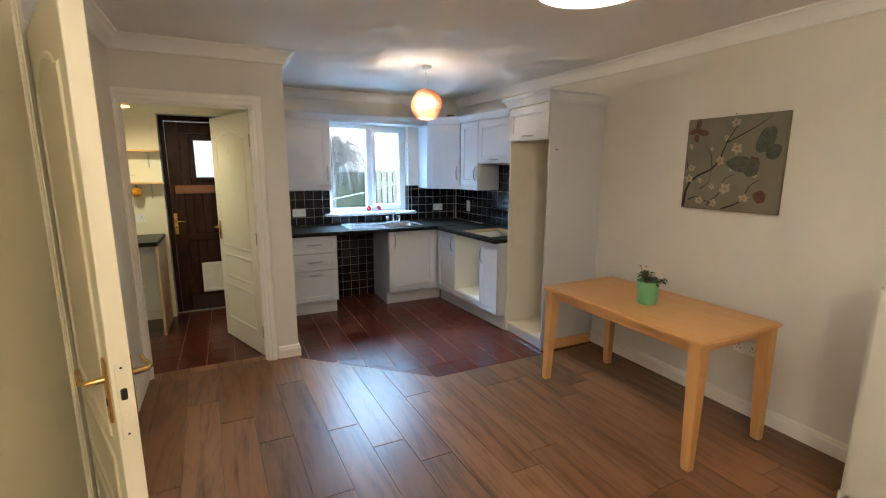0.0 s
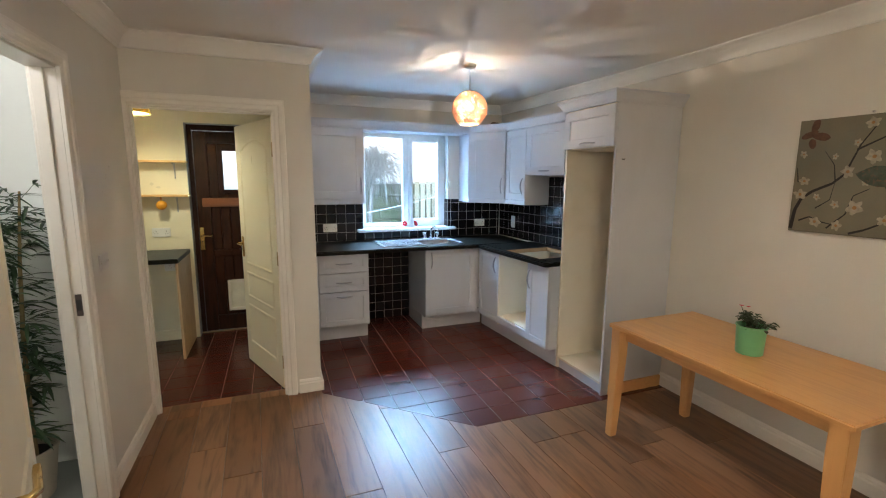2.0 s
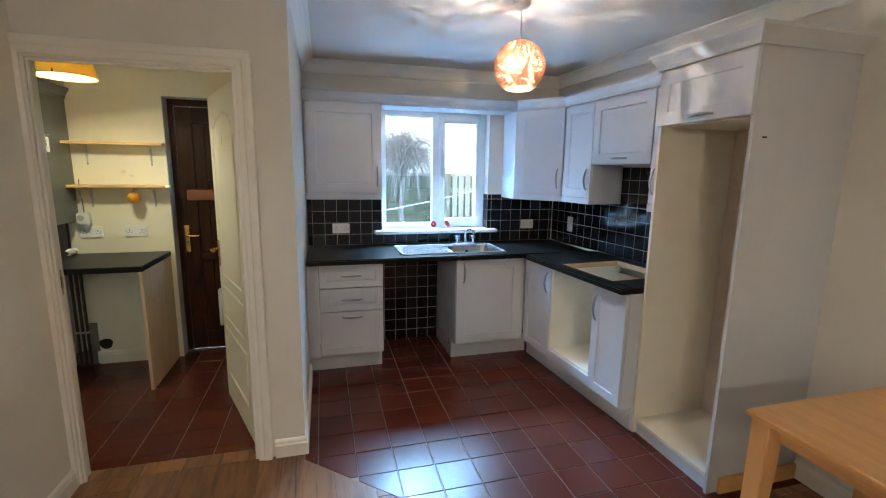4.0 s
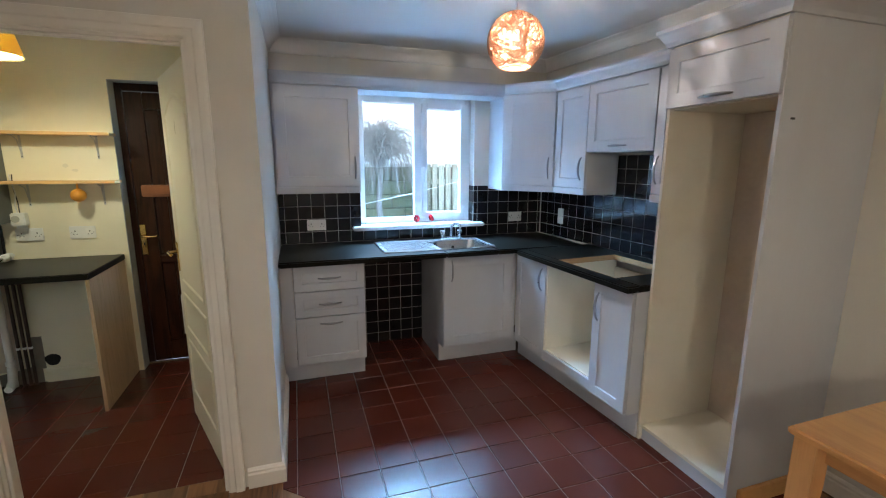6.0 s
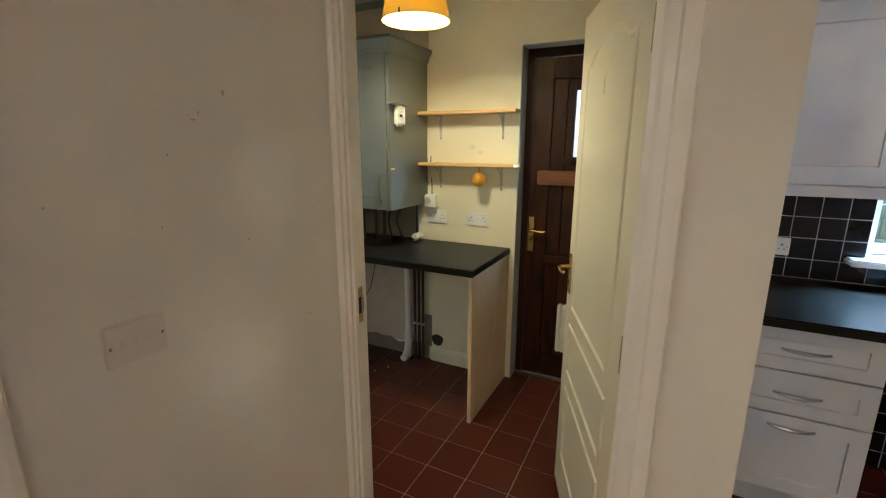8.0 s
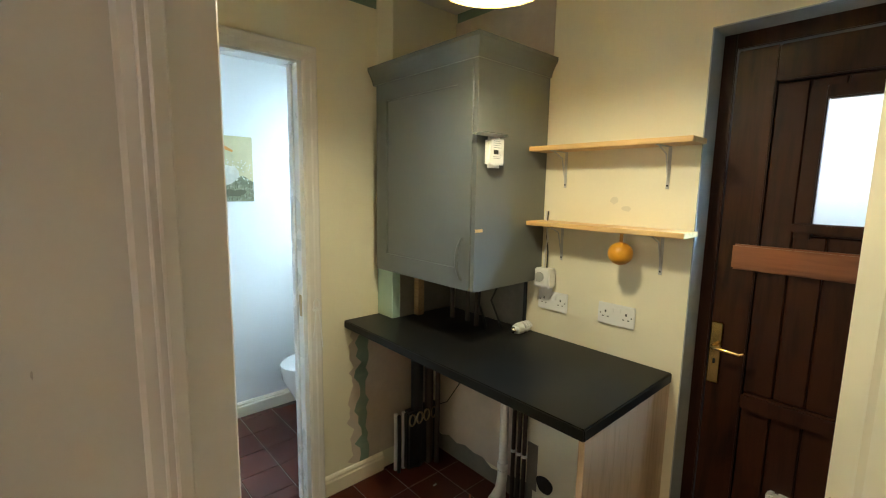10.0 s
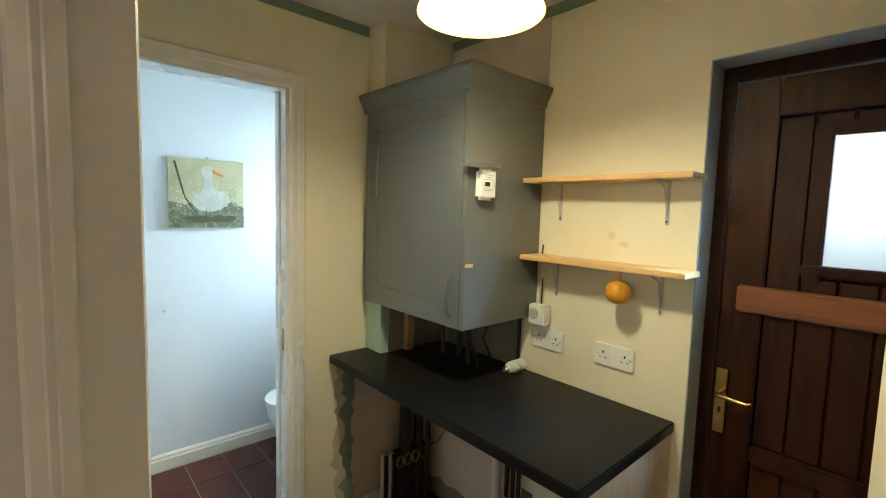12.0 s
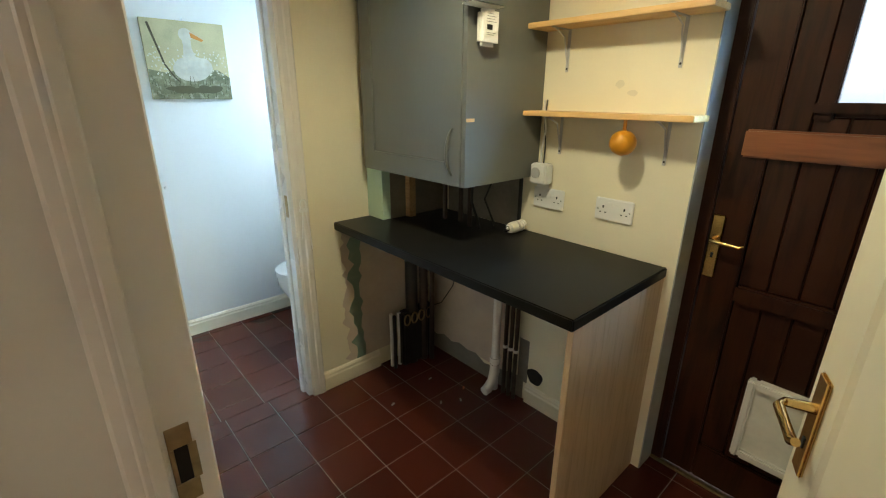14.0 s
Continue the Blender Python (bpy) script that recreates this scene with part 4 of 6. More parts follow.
# ---- dining table with the plant ----
table = thing("dining_table", pose(2.566, 1.997, 0, 0, 0, 0.5), "light beech dining table with tapered legs", "table")
part("tabletop", boxes(((-0.348, -0.6125, 0.694), (0.348, 0.6125, 0.720)), bevel=0.006, seg=3), BEECH, table)
part("apron", boxes(((-0.287, -0.543, 0.625), (-0.267, 0.543, 0.694)), ((0.267, -0.543, 0.625), (0.287, 0.543, 0.694)), ((-0.267, -0.543, 0.625), (0.267, -0.523, 0.694)), ((-0.267, 0.523, 0.625), (0.267, 0.543, 0.694)), bevel=0.002, seg=1), BEECH, table)
for sx in (-1, 1):
    for sy in (-1, 1):
        bm = bmesh.new()
        rings = []
        for z, h, off in ((0.0, 0.021, 0.012), (0.004, 0.024, 0.011), (0.55, 0.034, 0.0), (0.694, 0.034, 0.0)):
            cx, cy = sx * (0.302 + off), sy * (0.563 + off)
            rings.append([bm.verts.new((cx + ax * h, cy + ay * h, z)) for ax, ay in ((-1, -1), (1, -1), (1, 1), (-1, 1))])
        for u, w in zip(rings, rings[1:]):
            for j in range(4):
                bm.faces.new((u[j], u[(j + 1) % 4], w[(j + 1) % 4], w[j]))
        bm.faces.new(rings[0][::-1]), bm.faces.new(rings[-1])
        bmesh.ops.bevel(bm, geom=bm.edges[:], offset=0.003, segments=2, affect="EDGES")
        part("leg", bm, BEECHZ, table)

# ---- kitchen pendant: a ball of woven strands ----
kp = thing("pendant_lamp", pose(1.775, 3.74, 2.10), "round woven rattan pendant lamp, lit", "pendant lamp")
RATTAN = shell("rattan", (0.74, 0.47, 0.31), 0.0, 0.45)
bm, rg = bmesh.new(), random.Random(11)
R = 0.132
for i in range(190):
    nrm = Vector((rg.gauss(0, 1), rg.gauss(0, 1), rg.gauss(0, 0.9))).normalized()
    off = rg.uniform(-0.085, 0.085)
    rr = math.sqrt(R * R - off * off)
    u = nrm.orthogonal().normalized()
    v = nrm.cross(u)
    ph = rg.uniform(0, 6.28)
    rings = []
    for s in range(40):
        t = 2 * math.pi * s / 40
        p = nrm * (off + 0.006 * math.sin(3 * t + ph)) + (u * math.cos(t) + v * math.sin(t)) * rr
        p = p.normalized() * (R + rg.uniform(-0.001, 0.001))
        rings.append(p)
    ok = [not (p.z < -0.112 or p.z > 0.1295) for p in rings]
    for s in range(40):
        a, b = rings[s], rings[(s + 1) % 40]
        if ok[s] and ok[(s + 1) % 40]:
            w = (b - a).cross(a).normalized() * 0.0011
            n1, n2 = a.normalized() * 0.0016, b.normalized() * 0.0016
            vs = [bm.verts.new(q) for q in (a + w, a - w, b - w, b + w, a + w + n1, a - w + n1, b - w + n2, b + w + n2)]
            for f in ((0, 1, 2, 3), (4, 7, 6, 5), (0, 3, 7, 4), (1, 5, 6, 2)):
                bm.faces.new([vs[j] for j in f])
part("shade", bm, RATTAN, kp, "open ball of woven strands")
part("shade_ring", tube([(0.062 * math.cos(2 * math.pi * i / 24), 0.062 * math.sin(2 * math.pi * i / 24), -0.116) for i in range(24)], 0.0035, 6, closed=True), RATTAN, kp)
part("bulb", lathe([(0, -0.034), (0.018, -0.029), (0.027, -0.012), (0.028, 0.004), (0.020, 0.024), (0.013, 0.040), (0.013, 0.05), (0, 0.05)], 18), glowing("lit_bulb", (1.0, 0.80, 0.52), 7), kp, "lit warm bulb", smooth=True)
part("bulb_holder", lathe([(0, 0.05), (0.013, 0.05), (0.013, 0.11), (0.008, 0.125), (0, 0.125)], 14), WHITEP, kp)
part("cord", tube([(0, 0, 0.12), (0, 0, 0.29)], 0.003, 6), WHITEP, kp)
part("ceiling_rose", lathe([(0.045, CEILING - 2.10), (0.045, CEILING - 2.118), (0.03, CEILING - 2.130), (0, CEILING - 2.132)], 20), WHITEP, kp, smooth=True)

# ---- dining pendant: a drum ----
dp = thing("pendant_lamp", pose(1.36, 1.36, 2.175), "large white fabric drum pendant lamp, lit", "pendant lamp")
part("shade", lathe([(0.20, 0.0), (0.20, 0.20), (0.198, 0.20), (0.198, 0.0), (0.20, 0.0)], 40), shell("drum_cloth", (0.85, 0.78, 0.66), 0.3, 0.5), dp, smooth=True)
part("diffuser", lathe([(0, 0.006), (0.197, 0.006), (0.197, 0.009), (0, 0.009)], 40), glowing("drum_diffuser", (1.0, 0.95, 0.85), 3.0, 0.6), dp)
part("cord", tube([(0, 0, 0.17), (0, 0, CEILING - 2.175)], 0.004, 6), WHITEP, dp)

# ---- utility pendant: yellow cone ----
up = thing("pendant_lamp", pose(-0.645, 4.588, 2.05), "mustard yellow fabric cone pendant lamp, lit", "pendant lamp")
part("shade", lathe([(0.150, 0.0), (0.105, 0.20), (0.103, 0.20), (0.148, 0.0), (0.150, 0.0)], 40), shell("mustard_cloth", (0.46, 0.31, 0.06), 0.0, 0.20), up, smooth=True)
part("diffuser", lathe([(0, 0.010), (0.146, 0.010), (0.146, 0.012), (0, 0.012)], 40), glowing("cone_diffuser", (1.0, 0.95, 0.82), 4.0, 0.6), up)
part("shade_ring", tube([(0.104 * math.cos(2 * math.pi * i / 24), 0.104 * math.sin(2 * math.pi * i / 24), 0.198) for i in range(24)], 0.002, 6, closed=True), WHITEP, up)
for i in range(3):
    part("spoke", tube([(0, 0, 0.185), (0.103 * math.cos(i * 2.0944), 0.103 * math.sin(i * 2.0944), 0.198)], 0.0015, 5), WHITEP, up)
part("seam", boxes(((0.004, -0.1503, 0.0), (0.012, -0.149, 0.02))), BLACKP, up)
part("cord", tube([(0, 0, 0.16), (0, 0, UCEIL - 2.05)], 0.003, 6), WHITEP, up)


# ---- canvases ----
def canvas(name, m, w, h, mat, label):
    t = thing(name, m, label, "picture")
    part("canvas", boxes(((-w / 2, -0.024, -h / 2), (w / 2, 0, h / 2)), bevel=0.002), mat, t)
    return t


# ---- doors of the rooms ----
def panel_door(name, label, m, width, height, arched, thick=0.036):
    """A moulded panel door: hinge edge at x = 0, free edge at x = width, faces at y = 0 and y = thick."""
    t = thing(name, m, label, "door", kind="structure")
    leaf = part("leaf", boxes(((0, 0, 0.008), (width, thick, height)), bevel=0.002, seg=1), DOORP, t)
    for face, sgn in ((0.0, -1), (thick, 1)):
        bm = bmesh.new()
        for x0, z0, x1, z1, arch in ((0.11, 0.20, width - 0.11, 0.62, False), (0.11, 0.74, width - 0.11, height - 0.13, arched)) if not arched else ((0.11, 0.20, width - 0.11, 0.52, False), (0.11, 0.60, width - 0.11, 0.80, False), (0.11, 0.88, width - 0.11, height - 0.13, True)):
            pts = [(x0, z0), (x1, z0)]
            if arch:
                mid, hgt = (x0 + x1) / 2, 0.06
                pts += [(x1, z1 - hgt), (x1 - 0.05, z1 - hgt + 0.004), (x1 - 0.10, z1 - 0.03), (mid + 0.08, z1 - 0.008), (mid, z1), (mid - 0.08, z1 - 0.008), (x0 + 0.10, z1 - 0.03), (x0 + 0.05, z1 - hgt + 0.004), (x0, z1 - hgt)]
            else:
                pts += [(x1, z1), (x0, z1)]
            prof = [(-0.012, 0.0), (-0.006, 0.005), (0.006, 0.006), (0.014, 0.0)]
            rings = []
            n = len(pts)
            for i in range(n):
                a, b, c = Vector(pts[i - 1]), Vector(pts[i]), Vector(pts[(i + 1) % n])
                d1, d2 = (b - a).normalized(), (c - b).normalized()
                nn = (Vector((-d1.y, d1.x)) + Vector((-d2.y, d2.x))).normalized()
                nn /= max(0.5, nn.dot(Vector((-d1.y, d1.x))))
                rings.append([bm.verts.new((b.x + nn.x * o, face + sgn * u, b.y + nn.y * o)) for o, u in prof])
            for i in range(n):
                u, w = rings[i], rings[(i + 1) % n]
                for j in range(3):
                    bm.faces.new((u[j], u[j + 1], w[j + 1], w[j]))
            inner = [r[3] for r in rings]
        part("moulding", bm, DOORP, leaf)
    return t, leaf


def lever(parent, m, mat=None, flip=1, tall=0.085):
    """A lever handle on a long plate, facing -y, the lever pointing to -x (flip 1) or +x."""
    mat = mat or BRASS
    h = part("handle_plate", boxes(((-0.020, -0.007, -tall), (0.020, 0, tall)), bevel=0.005), mat, parent, "brass lever handle on a long plate")
    h.matrix_basis = m
    part("lever", tube([(0, -0.004, 0.03), (0, -0.042, 0.03), (-0.015 * flip, -0.052, 0.030), (-0.055 * flip, -0.050, 0.027), (-0.085 * flip, -0.048, 0.024), (-0.100 * flip, -0.048, 0.033)], [0.009, 0.0075, 0.0075, 0.007, 0.0075, 0.006], 10), mat, h, smooth=True)
    part("keyhole", boxes(((-0.004, -0.0085, -0.04), (0.004, -0.0065, -0.022))), BLACKP, h)
    return h


# utility door, standing open into the utility room
HXU, HYU = 0.354, YF + TW + 0.014
FX, FYD = 0.078, 4.612
ang = math.degrees(math.atan2(FYD - HYU, FX - HXU))
ud, leaf = panel_door("door_utility", "cream gloss moulded panel door with an arched panel, standing open", pose(HXU, HYU, 0, 0, 0, ang) @ pose(0, -0.034, 0), 0.765, 1.985, True)
lever(leaf, pose(0.715, 0.036, 1.01, 0, 0, 180), BRASS, flip=-1)
lever(leaf, pose(0.715, 0.0, 1.01), BRASS, flip=1)
for z in (0.22, 1.0, 1.77):
    part("hinge", boxes(((-0.004, 0.004, z - 0.05), (0.001, 0.032, z + 0.05)), bevel=0.001), OLDBRASS, ud, "worn brass hinge")
    part("hinge_pin", tube([(-0.005, 0.036, z - 0.05), (-0.005, 0.036, z + 0.05)], 0.005, 8), OLDBRASS, ud)

# hall door, swung back into the dining room
hd, leaf = panel_door("door_hall", "cream gloss moulded panel door with brass levers, swung wide open", pose(-0.333, 2.062, 0, 0, 0, math.degrees(math.atan2(-0.72, 0.26))) @ pose(0, -0.040, 0), 0.765, 1.985, True, thick=0.044)
lever(leaf, pose(0.715, 0.0, 1.02), BRASS, flip=1)
lever(leaf, pose(0.715, 0.044, 1.02, 0, 0, 180), BRASS, flip=-1)
part("lock_plate", boxes(((0.7645, 0.009, 0.90), (0.7664, 0.035, 1.10)), bevel=0.0008, seg=1), DOORP, leaf, "painted-over lock plate")
part("dead_bolt", boxes(((0.766, 0.014, 0.945), (0.7675, 0.030, 0.975)), bevel=0.0006, seg=1), DOORP, leaf)
for z in (0.913, 1.088):
    part("screw", lathe([(0, 0), (0.003, 0), (0.003, 0.0006), (0, 0.0008)], 8), BLACKP, leaf).matrix_basis = pose(0.7664, 0.022, z, 0, 90, 0)
part("latch", boxes(((0.765, 0.015, 1.005), (0.770, 0.029, 1.035)), bevel=0.002), BLACKP, leaf)

# back door
bd = thing("door_back", pose(0, 0, 0), "dark stained boarded timber back door with a frosted pane and a cat flap, closed", "door", kind="structure")
BY = YB + 0.115
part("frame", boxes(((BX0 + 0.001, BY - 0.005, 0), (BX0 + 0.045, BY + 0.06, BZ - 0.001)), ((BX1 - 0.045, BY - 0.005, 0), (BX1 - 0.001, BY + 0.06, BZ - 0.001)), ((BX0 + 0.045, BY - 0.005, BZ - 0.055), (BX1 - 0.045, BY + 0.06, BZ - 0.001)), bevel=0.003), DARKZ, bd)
x0, x1 = BX0 + 0.048, BX1 - 0.048
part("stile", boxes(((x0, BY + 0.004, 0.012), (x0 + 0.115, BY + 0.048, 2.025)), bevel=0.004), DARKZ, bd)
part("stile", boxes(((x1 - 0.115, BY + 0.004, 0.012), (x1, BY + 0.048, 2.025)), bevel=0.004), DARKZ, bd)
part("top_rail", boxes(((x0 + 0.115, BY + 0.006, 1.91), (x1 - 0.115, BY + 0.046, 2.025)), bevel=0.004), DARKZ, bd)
part("middle_rail", boxes(((x0 + 0.045, BY - 0.012, 1.29), (x1 - 0.045, BY + 0.004, 1.378)), bevel=0.006), REDX, bd, "lighter red stained middle rail")
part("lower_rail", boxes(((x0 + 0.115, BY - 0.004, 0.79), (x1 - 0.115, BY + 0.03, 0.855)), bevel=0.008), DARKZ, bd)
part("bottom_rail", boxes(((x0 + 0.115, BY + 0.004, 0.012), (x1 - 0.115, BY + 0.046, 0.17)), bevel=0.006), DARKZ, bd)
GX0, GX1, GZ0, GZ1 = -0.113, 0.172, 1.460, 1.840
nb = 6
bw = (x1 - x0 - 0.23) / nb
for i in range(nb):
    bx0 = x0 + 0.115 + i * bw
    for z0, z1 in ((0.17, 0.79), (0.855, 1.905)):
        segs = [(z0, z1)]
        if z1 > GZ0 and bx0 + bw > GX0 - 0.04 and bx0 < GX1 + 0.04:
            segs = [(z0, GZ0 - 0.04), (GZ1 + 0.03, z1)]
        for s0, s1 in segs:
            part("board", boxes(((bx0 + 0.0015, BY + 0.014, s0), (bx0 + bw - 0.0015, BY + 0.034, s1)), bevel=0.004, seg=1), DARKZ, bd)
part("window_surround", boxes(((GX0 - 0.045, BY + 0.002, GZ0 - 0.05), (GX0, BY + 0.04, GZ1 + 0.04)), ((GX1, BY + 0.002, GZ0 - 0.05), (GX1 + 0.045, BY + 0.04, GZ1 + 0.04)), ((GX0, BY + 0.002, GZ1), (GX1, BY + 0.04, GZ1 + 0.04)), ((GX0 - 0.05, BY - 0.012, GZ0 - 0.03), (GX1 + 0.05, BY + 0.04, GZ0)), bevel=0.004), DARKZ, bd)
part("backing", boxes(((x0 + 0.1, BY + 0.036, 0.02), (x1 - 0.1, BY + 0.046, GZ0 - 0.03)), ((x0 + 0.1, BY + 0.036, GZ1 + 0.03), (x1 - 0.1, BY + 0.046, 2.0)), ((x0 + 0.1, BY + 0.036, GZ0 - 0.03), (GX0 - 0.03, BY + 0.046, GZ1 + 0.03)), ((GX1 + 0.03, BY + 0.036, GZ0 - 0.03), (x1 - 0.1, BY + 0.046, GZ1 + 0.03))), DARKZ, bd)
g = part("pane", boxes(((GX0, BY + 0.018, GZ0), (GX1, BY + 0.024, GZ1))), FROST, bd, "frosted glass pane")
g.visible_shadow = False
lever(bd, pose(x0 + 0.022, BY + 0.004, 0.975), BRASS, flip=-1, tall=0.115)
fl = part("cat_flap", boxes(((-0.140, BY - 0.022, 0.212), (-0.115, BY + 0.02, 0.535)), ((0.085, BY - 0.022, 0.212), (0.11, BY + 0.02, 0.535)), ((-0.115, BY - 0.022, 0.212), (0.085, BY + 0.02, 0.245)), ((-0.115, BY - 0.022, 0.505), (0.085, BY + 0.02, 0.535)), bevel=0.006), WHITEP, bd, "yellowed white plastic cat flap frame")
# pale opaque colour stands in for daylight coming through the flap
part("flap_panel", boxes(((-0.115, BY - 0.006, 0.245), (0.085, BY, 0.505))), paint("backlit_flap_plastic", (0.80, 0.79, 0.72), 0.35, var=0.15, big=12, bump=0.05), fl, "milky clear flap, its paleness standing in for light from outside")
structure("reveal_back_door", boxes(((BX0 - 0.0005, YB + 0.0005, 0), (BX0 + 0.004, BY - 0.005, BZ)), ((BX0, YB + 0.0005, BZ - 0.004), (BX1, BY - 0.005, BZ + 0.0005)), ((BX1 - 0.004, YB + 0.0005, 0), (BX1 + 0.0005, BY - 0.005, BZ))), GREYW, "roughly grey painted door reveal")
structure("door_threshold", boxes(((BX0 + 0.005, BY - 0.02, 0.001), (BX1 - 0.005, BY + 0.003, 0.012)), bevel=0.003), OLDBRASS, "metal threshold strip")
structure("outside_step", boxes(((BX0, BY + 0.05, -0.2), (BX1, YB + TH, 0.0))), PLASTERD_SHADE, "grey step")

# ---- utility room: worktop, cabinet and shelves ----
uc = thing("utility_counter", pose(0, 0, 0), "black laminate utility counter on a pale wood end panel", "counter")
part("worktop", boxes(((XU + 0.002, 4.785, 0.856), (-0.437, YB - 0.001, 0.895)), bevel=0.004), TOP, uc)
part("end_panel", boxes(((-0.462, 4.80, 0.0), (-0.442, YB - 0.001, 0.855)), bevel=0.001, seg=1), PALEZ, uc, "pale wood-effect end panel")
gc = thing("boiler_cabinet", pose(-1.703, 4.942, 1.148), "dark grey painted wall cabinet hiding the boiler", "cabinet")
GD = YB - 4.942 - 0.001
part("side_panel", boxes(((0.0, 0.022, 0.0), (0.018, GD, 0.89)), bevel=0.001, seg=1), GREY, gc)
part("side_panel", boxes(((0.652, 0.002, 0.0), (0.672, GD, 0.89)), bevel=0.001, seg=1), GREY, gc)
part("top", boxes(((0.018, 0.022, 0.872), (0.652, GD, 0.89)), bevel=0.001, seg=1), GREY, gc)
d = shaker(gc, (0.0, 0.0), (0.648, 0.885), 0.0, GREY, rail=0.085, thick=0.022)
bow(d, (0.605, -0.001, 0.125), 0.17, True, mat=GREY)
part("cornice", sweep([(o * 0.8, u) for o, u in cp], [(0.672, GD - 0.002, 0.880), (0.672, 0.0, 0.880), (-0.018, 0.0, 0.880)]), GREY, gc)
part("wood_chip", boxes(((0.6725, 0.004, 0.236), (0.6735, 0.045, 0.248))), PINE, gc, "unpainted wood chip")

BRACKET = paint("pale_grey_bracket", (0.50, 0.50, 0.49), 0.4, var=0.1, bump=0.0)
for z, lab in ((1.712, "upper"), (1.40, "lower")):
    s = thing("wall_shelf", pose(-1.055, YB, z), "pine wall shelf on two grey metal brackets", "shelf", "utility shelves")
    part("board", boxes(((0.0, -0.128, 0.0), (0.66, -0.001, 0.019)), bevel=0.002), PINE, s)
    for bx in (0.125, 0.545):
        part("bracket", boxes(((bx - 0.006, -0.115, -0.004), (bx + 0.006, -0.001, -0.0005)), ((bx - 0.006, -0.0045, -0.15), (bx + 0.006, -0.001, -0.004)), bevel=0.001, seg=1), BRACKET, s)
        part("brace", tube([(bx, -0.095, -0.004), (bx, -0.035, -0.028), (bx, -0.006, -0.12)], 0.003, 6), BRACKET, s)
        part("screw", lathe([(0, 0), (0.004, 0), (0.003, 0.002), (0, 0.0025)], 8), BLACKP, s).matrix_basis = pose(bx, -0.0045, -0.138, 90, 0, 0)

# ---- garden seen through the window ----
BLOCK = paint("mossy_block", (0.20, 0.22, 0.15), 0.9, var=0.3, big=4, fine=40, bump=0.5, stain=(0.10, 0.15, 0.06), stain_amount=0.6, per_piece=0.2)
PALE = wood("weathered_pale", (0.26, 0.27, 0.20), (0.46, 0.45, 0.36), rough=0.85, along=2, grain=14, per_piece=0.25)
gw = thing("garden_wall", pose(0, 9.0, -0.10), "mossy grey concrete block garden wall", "garden wall")
for r in range(7):
    for c in range(9):
        x = -0.9 + c * 0.45 + (0.225 if r % 2 else 0)
        part("block", boxes(((x + 0.005, 0.0, r * 0.225 + 0.005), (x + 0.445, 0.2, r * 0.225 + 0.22)), bevel=0.008, seg=1), BLOCK, gw)
part("mortar", boxes(((-0.9, 0.02, 0.0), (3.35, 0.18, 1.575))), PLASTERD_SHADE, gw)
part("coping", boxes(((-0.95, -0.04, 1.576), (2.6, 0.24, 1.625)), bevel=0.01), paint("pale_coping", (0.6, 0.6, 0.57), 0.8), gw)
fence = thing("garden_fence", pose(2.75, 8.7, -0.10), "weathered grey-green timber pale fence", "fence")
for i in range(26):
    x = i * 0.115
    part("pale", boxes(((x, 0.0, 0.05), (x + 0.088, 0.02, 1.62 + 0.015 * math.sin(i * 2.3)))), PALE, fence)
for z in (0.4, 1.3):
    part("rail", boxes(((-0.05, 0.021, z), (3.0, 0.06, z + 0.08))), PALE, fence)
part("post", boxes(((-0.11, -0.02, 0.0), (-0.01, 0.08, 1.72)), bevel=0.005), PALE, fence)
GLOW = material("overcast_glow")
for nd in [GLOW[3]]:
    nd.inputs["Base Color"].default_value = (0, 0, 0, 1)
    nd.inputs["Emission Color"].default_value, nd.inputs["Emission Strength"].default_value = (0.90, 0.95, 1.0, 1), 0.95
structure("backdrop_sky", boxes(((-90, 80, -1), (90, 81, 70))), GLOW[0], "plain white overcast sky")
hill = structure("backdrop", boxes(((-30, 45, -0.2), (40, 46, 1.1))), paint("far_hedge", (0.10, 0.12, 0.09), 0.95, var=0.4, big=0.5, bump=0.0), "distant hedge beyond the garden")
TWIG = paint("bare_twig", (0.30, 0.28, 0.265), 0.8, var=0.3, big=10, bump=0.1)
bush = thing("weeping_shrub", pose(1.95, 8.35, -0.10), "bare weeping garden shrub with drooping twigs", "shrub")
part("trunk", tube([(0, 0, 0), (0.03, 0.02, 0.5), (-0.02, 0.05, 1.0), (0.02, 0.02, 1.55)], [0.06, 0.05, 0.045, 0.035], 8), TWIG, bush, smooth=True)
rb = random.Random(8)
bm = bmesh.new()
for i in range(520):
    a = rb.uniform(0, 2 * math.pi)
    r, drop, h = rb.uniform(0.12, 0.85) * (1.0 + 0.15 * math.sin(3 * a)), rb.uniform(0.05, 0.95) ** 1.3, rb.uniform(1.98, 2.34)
    out, curl = Vector((math.cos(a), math.sin(a), 0)), rb.uniform(0.5, 0.95)
    pts = []
    for q in range(8):
        u = q / 7
        z = 1.62 + (h - 0.22 * r - 1.62) * math.sin(min(1.0, u * 2.6) * math.pi / 2) - drop * max(0.0, u - 0.30) ** 1.5 * 1.6
        pts.append(out * (r * u ** curl) + Vector((rb.gauss(0, 0.03), rb.gauss(0, 0.03), z + rb.gauss(0, 0.02))))
    tube(pts, [0.0062 - 0.0006 * q for q in range(8)], 3, bm=bm)
tagged(part("crown", bm, TWIG, bush), kind="stuff")
line = tagged(part("washing_line", tube([(1.2, 7.2, 0.98), (2.2, 7.15, 1.18), (3.4, 7.1, 1.47), (5.0, 7.0, 1.95)], 0.004, 6), WHITEP), "white washing line across the garden", "washing line")
